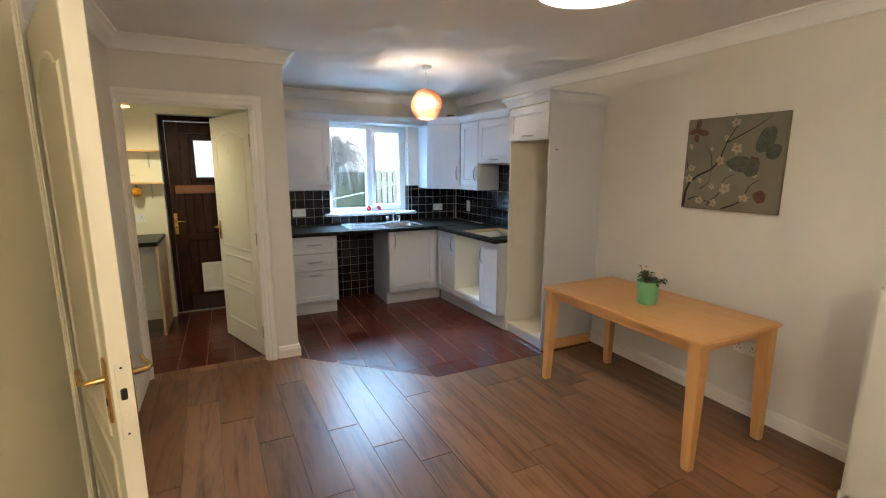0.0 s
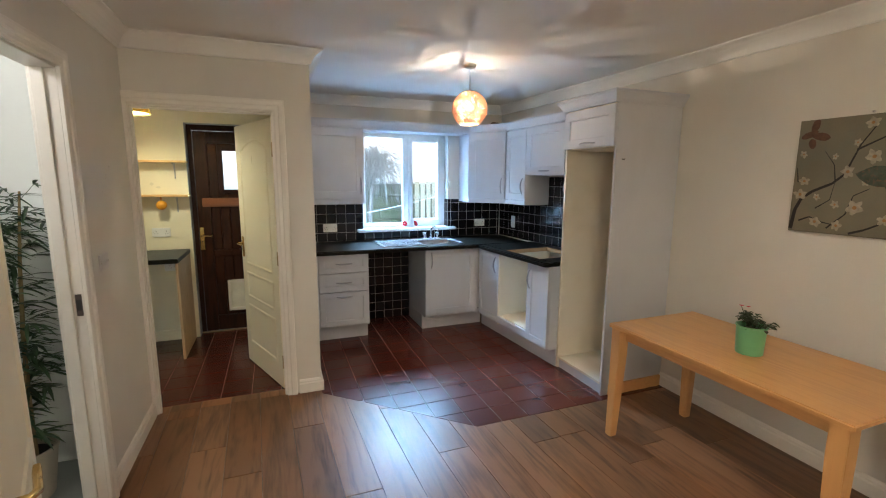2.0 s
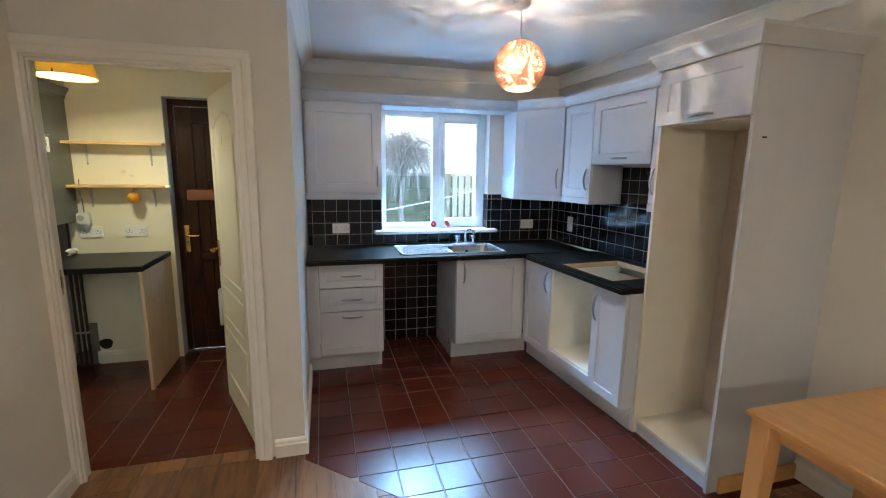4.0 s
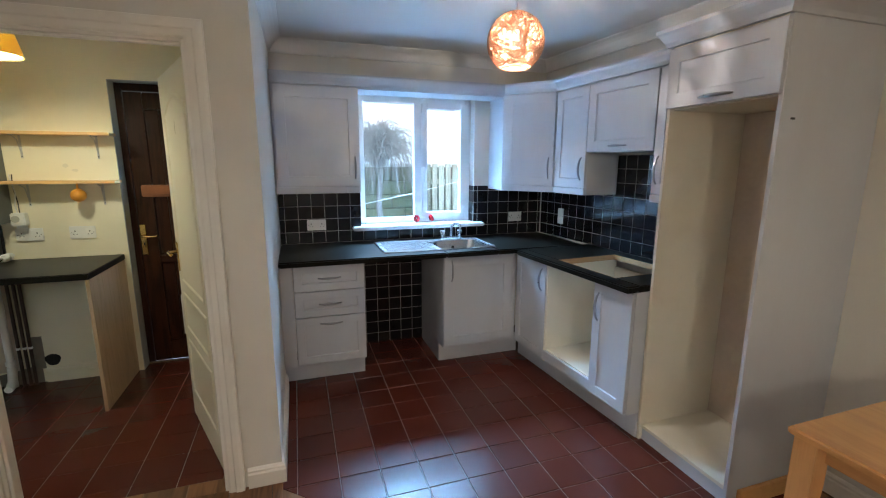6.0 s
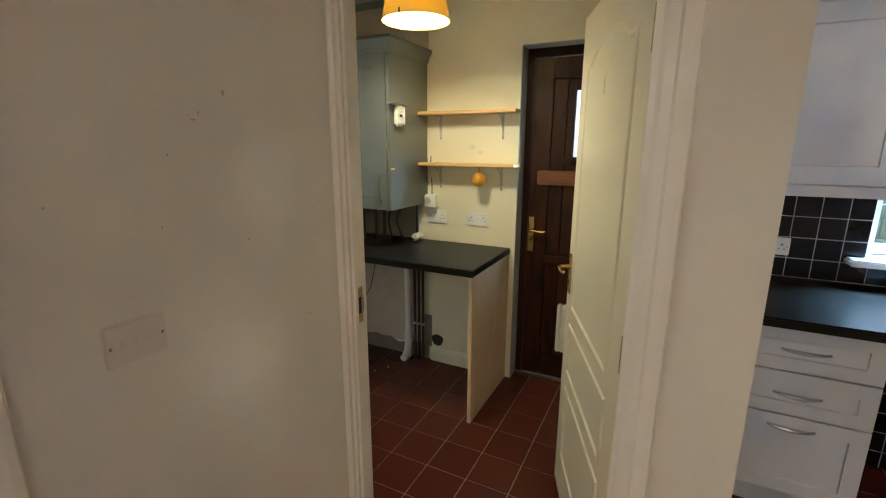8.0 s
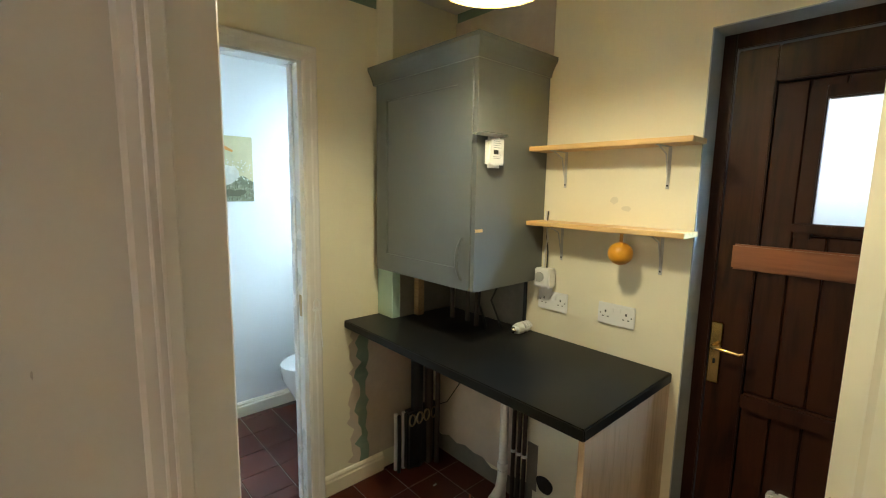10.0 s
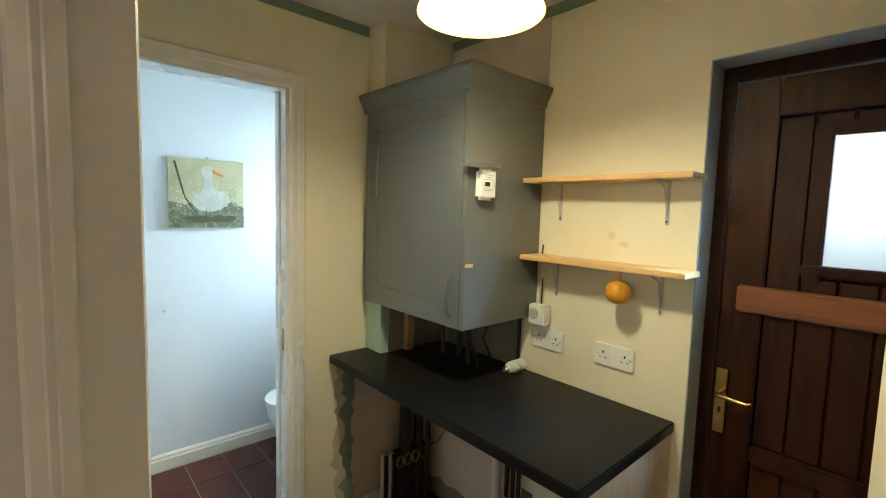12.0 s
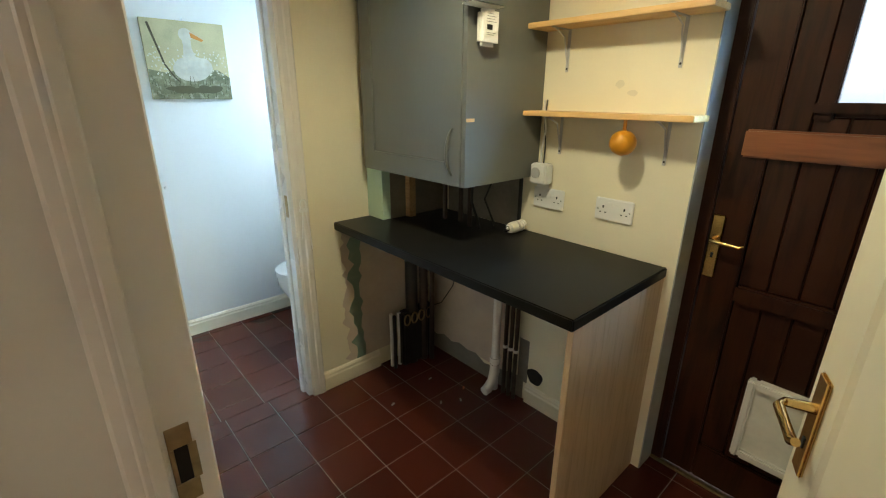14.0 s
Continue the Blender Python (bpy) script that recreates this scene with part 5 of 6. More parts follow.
part("peg_post", tube([(5.0, 7.0, -0.1), (5.0, 7.0, 2.0)], 0.03, 8), PALE, line)
part("peg_post", tube([(1.2, 7.2, -0.1), (1.2, 7.2, 1.0)], 0.02, 8), PALE, line)

# ---- window sill ornaments ----
REDG = paint("red_glass", (0.45, 0.02, 0.03), 0.15, var=0.2, big=20, bump=0.0)
for x, rot in ((1.735, 0), (1.865, 40)):
    o = thing("flower_ornament", pose(x, YB + 0.045, WZ0, 0, 0, rot), "small red and clear glass flower ornament", "ornament", "sill ornaments")
    bm = bmesh.new()
    for i in range(7):
        a = 2 * math.pi * i / 7
        lathe([(0, -0.016), (0.010, -0.010), (0.013, 0.0), (0.009, 0.010), (0, 0.014)], 8, bm, (0.017 * math.cos(a), 0.010 * math.sin(a) - 0.004, 0.040 + 0.017 * math.sin(a)))
    part("petals", bm, REDG, o, smooth=True)
    part("base", lathe([(0, 0), (0.018, 0), (0.020, 0.006), (0.010, 0.014), (0.006, 0.03), (0, 0.032)], 14), WHITEP, o, smooth=True)

# ---- potted plant on the table ----
pot = thing("potted_plant", pose(2.545, 1.985, 0.72) @ Matrix.Scale(1.15, 4), "small flowering plant in a mint green metal pot", "plant")
part("pot", lathe([(0, 0.0), (0.050, 0.0), (0.052, 0.004), (0.057, 0.118), (0.060, 0.120), (0.060, 0.126), (0.056, 0.126), (0.056, 0.10), (0, 0.10)], 28), paint("mint_metal", (0.16, 0.40, 0.20), 0.38, var=0.06, bump=0.02), pot, smooth=True)
part("soil", lathe([(0, 0.104), (0.056, 0.102)], 20), DARKHOLE, pot)
LEAFD = paint("dark_leaf", (0.035, 0.055, 0.018), 0.5, var=0.4, big=25, bump=0.1)


def leaf_blade(bm, p, d, length, width, droop=0.3):
    """A small folded leaf from p along d."""
    d = Vector(d).normalized()
    side = d.cross(Vector((0, 0, 1)))
    side = side.normalized() if side.length > 0.1 else Vector((1, 0, 0))
    up = side.cross(d)
    rows = []
    for s in range(5):
        u = s / 4
        c = Vector(p) + d * (length * u) - Vector((0, 0, droop * length * u * u))
        w = width * math.sin(math.pi * min(0.97, 0.10 + 0.87 * u)) / 2
        rows.append([bm.verts.new(c - side * w + up * w * 0.35), bm.verts.new(c), bm.verts.new(c + side * w + up * w * 0.35)])
    for a, b in zip(rows, rows[1:]):
        for j in range(2):
            bm.faces.new((a[j], a[j + 1], b[j + 1], b[j]))


rp = random.Random(3)
bm, stems = bmesh.new(), bmesh.new()
for i in range(34):
    a, t = rp.uniform(0, 6.283), rp.uniform(0.1, 1.0)
    tip = Vector((0.075 * t * math.cos(a), 0.075 * t * math.sin(a), 0.11 + rp.uniform(0.025, 0.075) * (1.25 - 0.6 * t)))
    tube([(0.02 * math.cos(a), 0.02 * math.sin(a), 0.10), tip * 0.6 + Vector((0, 0, 0.05)), tip], 0.0014, 4, bm=stems)
    for j in range(4):
        b = rp.uniform(0, 6.283)
        leaf_blade(bm, tip - Vector((0, 0, 0.006 * j)), (math.cos(b), math.sin(b), rp.uniform(-0.2, 0.5)), rp.uniform(0.018, 0.030), 0.016)
part("leaves", bm, LEAFD, pot, "small dark green leaves")
part("stems", stems, LEAFD, pot)
fb = bmesh.new()
for p in ((-0.035, 0.030, 0.205), (0.01, 0.03, 0.195)):
    for i in range(5):
        a = 2 * math.pi * i / 5
        leaf_blade(fb, p, (math.cos(a), math.sin(a), 0.5), 0.012, 0.010, 0.1)
part("blossom", fb, paint("pink_petal", (0.60, 0.10, 0.13), 0.6), pot, "pink blossoms")
part("blossom_stem", tube([(0.0, 0.0, 0.11), (-0.02, 0.02, 0.16), (-0.035, 0.030, 0.205)], 0.0013, 4), LEAFD, pot)


# ---- canvases with paint laid on in thin shapes ----
def daubs(polys, lift):
    bm = bmesh.new()
    for i, pts in enumerate(polys):
        bm.faces.new([bm.verts.new((x, -0.0245 - lift - 0.00002 * (i % 20), z)) for x, z in pts])
    return bm


def stroke(pts, w0, w1):
    """A brush stroke of changing width along points in the picture's plane."""
    out, n = [], len(pts)
    quads = []
    for i in range(n - 1):
        (xa, za), (xb, zb) = pts[i], pts[i + 1]
        d = Vector((xb - xa, zb - za)).normalized()
        s = Vector((-d.y, d.x))
        wa, wb = (w0 + (w1 - w0) * i / (n - 1)) / 2, (w0 + (w1 - w0) * (i + 1) / (n - 1)) / 2
        quads.append([(xa + s.x * wa, za + s.y * wa), (xb + s.x * wb, zb + s.y * wb), (xb - s.x * wb, zb - s.y * wb), (xa - s.x * wa, za - s.y * wa)])
    return quads


def blob(cx, cz, rx, rz, turn=0.0, n=14, lobes=0, depth=0.0, rnd=None):
    pts = []
    for i in range(n):
        a = 2 * math.pi * i / n
        k = 1 + (depth * math.cos(lobes * a) if lobes else 0) + (rnd.uniform(-0.12, 0.12) if rnd else 0)
        x, z = rx * k * math.cos(a), rz * k * math.sin(a)
        c, s = math.cos(turn), math.sin(turn)
        pts.append((cx + x * c - z * s, cz + x * s + z * c))
    return pts


OLIVE = paint("canvas_olive", (0.175, 0.155, 0.108), 0.8, var=0.28, big=3.5, fine=260, bump=0.12, stain=(0.14, 0.155, 0.125), stain_amount=0.6)
BR = paint("branch_paint", (0.018, 0.014, 0.012), 0.7, var=0.3, big=30, bump=0.1)
IVORY = paint("ivory_paint", (0.34, 0.30, 0.22), 0.75, var=0.45, big=40, bump=0.15)
OCHRE = paint("ochre_paint", (0.32, 0.17, 0.06), 0.75, var=0.3, big=40)
RUST = paint("rust_paint", (0.105, 0.048, 0.028), 0.75, var=0.45, big=30)
TEAL = paint("teal_paint", (0.060, 0.075, 0.052), 0.75, var=0.5, big=25, stain=(0.18, 0.09, 0.05), stain_amount=0.8)
pw, ph = 0.62, 0.598
pc = canvas("canvas_picture", pose(wall_x(1.888) - 0.001, 1.888, 1.597, 0, 0, -90), pw, ph, OLIVE, "square canvas of blossom branches and butterflies in muted olive")


def at(u, v):
    """A place on the picture from its left (0 to 1) and its top (0 to 1)."""
    return ((u - 0.5) * pw, (0.5 - v) * ph)


rq = random.Random(21)
branches = []
for pts, w0, w1 in (([(0.02, 0.98), (0.04, 0.80), (0.08, 0.70), (0.16, 0.63), (0.30, 0.56), (0.38, 0.48), (0.42, 0.36), (0.46, 0.24), (0.54, 0.10)], 0.020, 0.005), ([(0.44, 0.28), (0.55, 0.22), (0.70, 0.14), (0.85, 0.04)], 0.010, 0.003), ([(0.08, 0.90), (0.16, 0.86), (0.26, 0.90), (0.36, 0.92)], 0.009, 0.004), ([(0.46, 0.98), (0.56, 0.94), (0.66, 0.88), (0.72, 0.72), (0.80, 0.66)], 0.012, 0.003), ([(0.30, 0.95), (0.42, 0.82), (0.46, 0.66), (0.56, 0.60)], 0.008, 0.003), ([(0.32, 0.54), (0.30, 0.40), (0.22, 0.28)], 0.006, 0.002), ([(0.04, 0.55), (0.02, 0.42)], 0.007, 0.003), ([(0.20, 0.78), (0.30, 0.70), (0.32, 0.56)], 0.006, 0.002)):
    branches.append(part("branch", daubs(stroke([at(*p) for p in pts], w0, w1), 0.0006 + 0.0003 * len(branches)), BR, pc, "dark painted branch"))
fl1, fl2 = [], []
for u, v, r in ((0.52, 0.07, 0.042), (0.40, 0.46, 0.045), (0.07, 0.66, 0.045), (0.09, 0.54, 0.038), (0.56, 0.34, 0.050), (0.48, 0.76, 0.055), (0.21, 0.90, 0.042), (0.37, 0.92, 0.038), (0.68, 0.85, 0.042), (0.34, 0.74, 0.030), (0.44, 0.22, 0.026), (0.06, 0.30, 0.028), (0.20, 0.68, 0.026), (0.30, 0.33, 0.022), (0.53, 0.55, 0.026), (0.76, 0.62, 0.022)):
    fl1.append(blob(*at(u, v), r * 0.66, r * 0.55, rq.uniform(0, 3), 20, 5, 0.25, rnd=rq))
    fl2.append(blob(*at(u, v), r * 0.18, r * 0.18, 0, 8))
for petals, heart in zip(fl1, fl2):
    bloom = part("blossom", daubs([petals], 0.0032), IVORY, pc, "ivory painted blossom")
    part("heart", daubs([heart], 0.0036), OCHRE, bloom)
for i, wing in enumerate((blob(*at(0.62, 0.50), 0.095, 0.048, -0.15, 16, rnd=rq), blob(*at(0.83, 0.26), 0.052, 0.080, -0.35, 16, rnd=rq), blob(*at(0.90, 0.38), 0.045, 0.045, 0, 14, rnd=rq), blob(*at(0.72, 0.55), 0.045, 0.050, 0.5, 14, rnd=rq))):
    part("wing", daubs([wing], 0.0040 + 0.0004 * i), TEAL, pc, "teal painted butterfly wing")
part("butterfly_body", daubs([blob(*at(0.755, 0.46), 0.020, 0.020, 0.2, 12, rnd=rq)], 0.0085), RUST, pc)
for i, wing in enumerate((blob(*at(0.09, 0.13), 0.040, 0.018, 0.35, 12, rnd=rq), blob(*at(0.18, 0.15), 0.045, 0.020, -0.25, 12, rnd=rq), blob(*at(0.13, 0.06), 0.020, 0.036, -0.3, 12, rnd=rq), blob(*at(0.12, 0.21), 0.018, 0.026, 0.3, 12, rnd=rq), blob(*at(0.83, 0.83), 0.036, 0.040, 0.4, 12, rnd=rq), blob(*at(0.75, 0.46), 0.012, 0.04, 0.9, 10, rnd=rq))):
    part("wing", daubs([wing], 0.0058 + 0.0004 * i), RUST, pc, "rust painted butterfly wing")
part("nail", lathe([(0, 0), (0.006, 0), (0.006, 0.008), (0, 0.008)], 8), CHROME, pc).matrix_basis = pose(0.0, -0.004, ph / 2 + 0.012, 90, 0, 0)

SAGE = paint("canvas_sage", (0.56, 0.51, 0.29), 0.8, var=0.3, big=4, fine=240, bump=0.12, stain=(0.30, 0.30, 0.18), stain_amount=0.5)
dw, dh = 0.41, 0.404
dk = canvas("canvas_picture", pose(XW + 0.001, 4.534, 1.648, 0, 0, 90), dw, dh, SAGE, "square canvas of a pale bird shape on a grassy ground")
pw, ph = dw, dh
part("meadow", daubs([[at(0.0, 1.0), at(1.0, 1.0), at(1.0, 0.70), at(0.85, 0.60), at(0.62, 0.64), at(0.40, 0.60), at(0.2, 0.66), at(0.0, 0.62)]], 0.0004), paint("meadow_paint", (0.22, 0.23, 0.13), 0.8, var=0.6, big=14, fine=120, bump=0.1, stain=(0.55, 0.55, 0.42), stain_amount=0.8), dk)
sh = []
for i in range(26):
    u = 0.25 + 0.55 * rq.random()
    sh.append(blob(*at(u, 0.84 + 0.06 * rq.random()), 0.035, 0.012, 0, 8, rnd=rq))
for i in range(60):
    u, v = rq.random(), rq.uniform(0.74, 0.99)
    sh += stroke([at(min(0.98, max(0.02, u)), v), at(min(0.98, max(0.02, u + rq.uniform(-0.03, 0.03))), v - rq.uniform(0.04, 0.12))], 0.004, 0.001)
part("dark_grass", daubs(sh, 0.0008), paint("dark_grass_paint", (0.10, 0.10, 0.05), 0.8, var=0.3), dk)
tagged(part("flecks", daubs([blob(*at(rq.uniform(0.03, 0.97), rq.uniform(0.34, 0.72)), 0.004, 0.005, 0, 6) for _ in range(130)], 0.0007), paint("fleck_paint", (0.62, 0.62, 0.50), 0.8), dk), kind="stuff")
part("stem_stroke", daubs(stroke([at(0.08, 0.05), at(0.14, 0.30), at(0.20, 0.55), at(0.30, 0.72), at(0.36, 0.78)], 0.012, 0.006), 0.0009), paint("stem_paint", (0.09, 0.075, 0.04), 0.8, var=0.4, big=30), dk)
white = paint("white_paint", (0.60, 0.59, 0.50), 0.75, var=0.25, big=18, bump=0.1, stain=(0.55, 0.48, 0.30), stain_amount=0.4)
part("bird_shape", daubs([blob(*at(0.53, 0.60), 0.098, 0.066, 0.1, 18), blob(*at(0.70, 0.56), 0.036, 0.045, 0.4, 12), [at(0.43, 0.55), at(0.46, 0.30), at(0.45, 0.20), at(0.56, 0.20), at(0.56, 0.34), at(0.62, 0.52)], blob(*at(0.505, 0.17), 0.035, 0.034, 0, 14)], 0.0011), white, dk, "plain white bird shape")
part("beak_shape", daubs([[at(0.56, 0.13), at(0.72, 0.22), at(0.70, 0.245), at(0.57, 0.20)]], 0.0014), paint("orange_paint", (0.62, 0.26, 0.05), 0.7), dk)
part("nail", lathe([(0, 0), (0.005, 0), (0.005, 0.008), (0, 0.008)], 8), CHROME, dk).matrix_basis = pose(0.0, -0.004, dh / 2 + 0.010, 90, 0, 0)

# ---- utility room: pipes, boxing and bare plaster ----
structure("pipe_boxing", boxes(((XU + 0.001, 4.985, 0.896), (-1.628, YB - 0.001, 1.139)), bevel=0.002, seg=1), MINT, "mint green pipe boxing")
# dark sheet whose colour stands in for the shaded hollow beside the batten
structure("pipe_boxing_shade", boxes(((-1.627, 5.03, 0.897), (-1.623, YB - 0.002, 1.138))), PLASTERD_SHADE, "dark sheet on the pipe boxing standing in for a shaded hollow")
structure("pipe_boxing_top", boxes(((XU + 0.001, 4.985, 2.04), (-1.628, YB - 0.001, UCEIL - 0.001)), bevel=0.002, seg=1), CREAM, "cream pipe boxing up to the ceiling")
structure("trim_ceiling_edge", boxes(((XU + 0.0005, 3.90, UCEIL - 0.045), (XU + 0.003, 4.98, UCEIL)), ((-1.62, YB - 0.003, UCEIL - 0.045), (0.50, YB - 0.0005, UCEIL))), GREENP, "strip of old green paint under the ceiling")
structure("bare_plaster_over_cabinet", boxes(((-1.627, YB - 0.004, 2.03), (-1.02, YB - 0.001, UCEIL - 0.046))), PLASTER, "bare plaster above the cabinet")
tagged(part("batten", boxes(((-1.625, 5.12, 0.896), (-1.59, 5.16, 1.3)), bevel=0.002), RAWX), "raw timber batten under the cabinet", "batten")
# shade of the hollow below the cabinet, put in as a dark sheet
structure("hollow_shade_sheet", boxes(((-1.59, YB - 0.006, 0.896), (-1.115, YB - 0.001, 1.139))), PLASTERD_SHADE, "dark sheet on the wall under the cabinet standing in for a shaded hollow")
bl = thing("boiler", pose(-1.56, 5.10, 1.165), "dark boiler casing inside the cabinet", "boiler")
part("casing", boxes(((0, 0, 0), (0.44, 0.28, 0.80)), bevel=0.01), BLACKP, bl)
for i, (x, y) in enumerate(((0.10, 0.14), (0.19, 0.16), (0.28, 0.13))):
    part("pipe", tube([(x, y, 0.0), (x, y, -0.268)], 0.011, 8), COPPER, bl, smooth=True)
part("cable", tube([(0.36, 0.10, 0.0), (0.40, 0.02, -0.06), (0.36, 0.06, -0.13), (0.34, 0.12, -0.22), (0.345, 0.13, -0.267)], 0.006, 6), BLACKP, bl, smooth=True)
part("cable", tube([(0.42, 0.20, 0.0), (0.44, 0.10, -0.03), (0.38, 0.12, -0.12), (0.38, 0.2, -0.267)], 0.005, 6), BLACKP, bl, smooth=True)
structure("dark_strip", boxes(((-1.118, YB - 0.012, 0.896), (-1.105, YB - 0.001, 1.20))), BLACKP, "black pipe lagging strip")


def ragged(plane_x, cells, lift, seed):
    """A thin coat with ragged edges on the WC wall."""
    r = random.Random(seed)
    ys0, ys1, z0, z1, n = cells
    left, right = [], []
    for i in range(n + 1):
        z = z0 + (z1 - z0) * i / n
        left.append((ys0 + r.uniform(-0.024, 0.024), z))
        right.append((ys1 + r.uniform(-0.024, 0.002), z))
    bm = bmesh.new()
    lo = [bm.verts.new((plane_x + lift, y, z)) for y, z in left + right[::-1]]
    bm.faces.new(lo)
    e = bmesh.ops.extrude_face_region(bm, geom=bm.faces[:])
    for v in e["geom"]:
        if isinstance(v, bmesh.types.BMVert):
            v.co.x = plane_x + 0.0003
    return bm


structure("wall_patch_plaster", ragged(XU, (4.815, 5.385, 0.104, 0.852, 31), 0.0016, 2), PLASTER, "bare pinkish plaster below the worktop")
structure("wall_patch_green", ragged(XU, (4.86, 4.925, 0.104, 0.80, 19), 0.0032, 5), GREENP, "ragged band of old green paint")
structure("wall_patch_rear", boxes(((-1.752, YB - 0.0025, 0.10), (-1.13, YB - 0.0003, 0.852))), PLASTER, "bare pinkish plaster below the worktop")
bm = bmesh.new()
r5 = random.Random(6)
vs = [(-1.752, 0.0), (-1.02, 0.0)] + [(-1.02 - 0.0665 * i, 0.10 + r5.uniform(-0.02, 0.03)) for i in range(12)]
f = [bm.verts.new((x, YB - 0.005, z)) for x, z in vs]
bm.faces.new(f)
structure("wall_patch_render", bm, PLASTERD_SHADE, "grey rough render along the floor")
bm = bmesh.new()
ring = [bm.verts.new((-0.955 + 0.046 * math.cos(a) * (1 + 0.10 * math.sin(3 * a)), YB - 0.003, 0.160 + 0.046 * math.sin(a) * (1 + 0.08 * math.cos(2 * a)))) for a in (2 * math.pi * i / 22 for i in range(22))]
inner = [bm.verts.new((-0.955 + 0.042 * math.cos(a), YB - 0.0005, 0.160 + 0.042 * math.sin(a))) for a in (2 * math.pi * i / 22 for i in range(22))]
for j in range(22):
    bm.faces.new((ring[j], ring[(j + 1) % 22], inner[(j + 1) % 22], inner[j]))
bm.faces.new(inner), bm.faces.new(ring)
structure("wall_hole", bm, DARKHOLE, "round vent hole broken through the wall")
structure("wall_patch_filler", boxes(((-1.06, YB - 0.0022, 0.10), (-1.0, YB - 0.0004, 0.34)), bevel=0.0008, seg=1), PLASTERD_SHADE, "grey filler beside the pipes")

wp = thing("waste_pipe", pose(-1.165, 5.33, 0), "white plastic waste pipe standing below the worktop", "pipe")
part("riser", tube([(0, 0, 0.012), (0, 0, 0.855)], 0.021, 14), WHITEP, wp, smooth=True)
part("elbow", tube([(0.0, -0.075, 0.026), (0, -0.05, 0.03), (0, -0.015, 0.06), (0, 0, 0.12), (0, 0, 0.16)], [0.024, 0.026, 0.026, 0.026, 0.025], 14), WHITEP, wp, smooth=True)
part("collar", lathe([(0.024, 0.17), (0.028, 0.172), (0.028, 0.20), (0.024, 0.202)], 16), WHITEP, wp, smooth=True)
for i, dx in enumerate((0.045, 0.080, 0.112)):
    pp = thing("heating_pipe", pose(-1.165 + dx, 5.352, 0), "dark painted copper heating pipe", "pipe", "heating pipes")
    part("riser", tube([(0, 0, 0.0), (0, 0, 0.855)], 0.0105, 10), COPPER, pp, smooth=True)
    part("clip", tube([(0, 0, 0.27), (0, 0, 0.285)], 0.0135, 10), WHITEP, pp, smooth=True)
mf = thing("pipe_manifold", pose(-1.70, 5.06, 0), "cluster of black lagged pipes with copper loops", "pipes")
for i, (x, y, h, rr, mt) in enumerate(((0.0, 0.0, 0.33, 0.011, WHITEP), (0.012, 0.045, 0.33, 0.012, WHITEP), (0.03, 0.0, 0.33, 0.010, BLACKP), (0.03, 0.12, 0.855, 0.034, BLACKP), (0.05, 0.19, 0.855, 0.024, COPPER), (0.09, 0.22, 0.855, 0.014, COPPER))):
    part("pipe", tube([(x, y, 0.0), (x + 0.004, y, h * 0.5), (x, y, h)], rr, 10), mt, mf, smooth=True)
part("block", boxes(((0.0, 0.04, 0.0), (0.06, 0.26, 0.34)), bevel=0.012), BLACKP, mf)
for i in range(4):
    cx, cy = 0.072, 0.06 + i * 0.05
    part("loop", tube([(cx, cy + 0.020 * math.cos(a), 0.30 + 0.032 * math.sin(a)) for a in (2 * math.pi * j / 12 for j in range(12))], 0.005, 6, closed=True), OLDBRASS, mf, smooth=True)
part("cable", tube([(0.06, 0.20, 0.33), (0.15, 0.24, 0.38), (0.22, 0.26, 0.50), (0.25, 0.28, 0.66), (0.25, 0.29, 0.855)], 0.003, 6), BLACKP, mf, smooth=True)
part("trap", tube([(0.02, 0.02, 0.855), (0.02, -0.03, 0.80), (0.03, -0.02, 0.755), (0.03, 0.05, 0.74)], 0.018, 8), BLACKP, mf, smooth=True)
for x, y, c in ((-1.28, 5.22, (0.55, 0.12, 0.03)), (-1.27, 5.05, (0.30, 0.27, 0.22)), (-1.46, 5.14, (0.28, 0.25, 0.2)), (-1.42, 4.86, (0.35, 0.30, 0.25)), (-1.22, 5.14, (0.32, 0.28, 0.24))):
    tagged(part("debris", boxes(((-0.012, -0.005, 0.0), (0.012, 0.005, 0.005)), bevel=0.002), paint("debris_paint", c, 0.7)), "small crumb of rubble on the tile floor", "rubble", "crumbs of rubble").matrix_basis = pose(x, y, 0.0, 0, 0, 30 + 200 * x)

# ---- utility room: small things ----
plate_switch("double_socket", pose(-0.960, YB - 0.001, 1.060), "white plastic double socket with a neon", "socket", wide=0.152)
plate_switch("double_socket", pose(-0.663, YB - 0.001, 1.063), "white plastic double socket", "socket", wide=0.152)
plate_switch("spur_socket", pose(-0.62, YB - 0.001, 0.73), "white plastic socket below the worktop", "socket", wide=0.088)
tm = thing("plug_timer", pose(-0.990, YB - 0.011, 1.160), "white plug-in timer with a dial", "timer")
part("body", boxes(((-0.033, -0.055, -0.035), (0.045, 0.0, 0.050)), bevel=0.006), WHITEP, tm)
part("dial", lathe([(0, 0.0), (0.022, 0.0), (0.022, 0.005), (0.012, 0.006), (0, 0.006)], 24), paint("grey_dial", (0.45, 0.45, 0.43), 0.5), tm).matrix_basis = pose(-0.004, -0.055, 0.012, 90, 0, 0)
part("prong_plug", boxes(((-0.03, -0.004, -0.078), (0.03, 0.0, -0.035)), bevel=0.0015), WHITEP, tm)
part("cable", tube([(-0.005, -0.02, 0.05), (-0.012, -0.015, 0.10), (0.0, -0.012, 0.18), (-0.012, -0.01, 0.25), (-0.02, -0.008, 0.30)], 0.004, 6), WHITEP, tm, smooth=True)
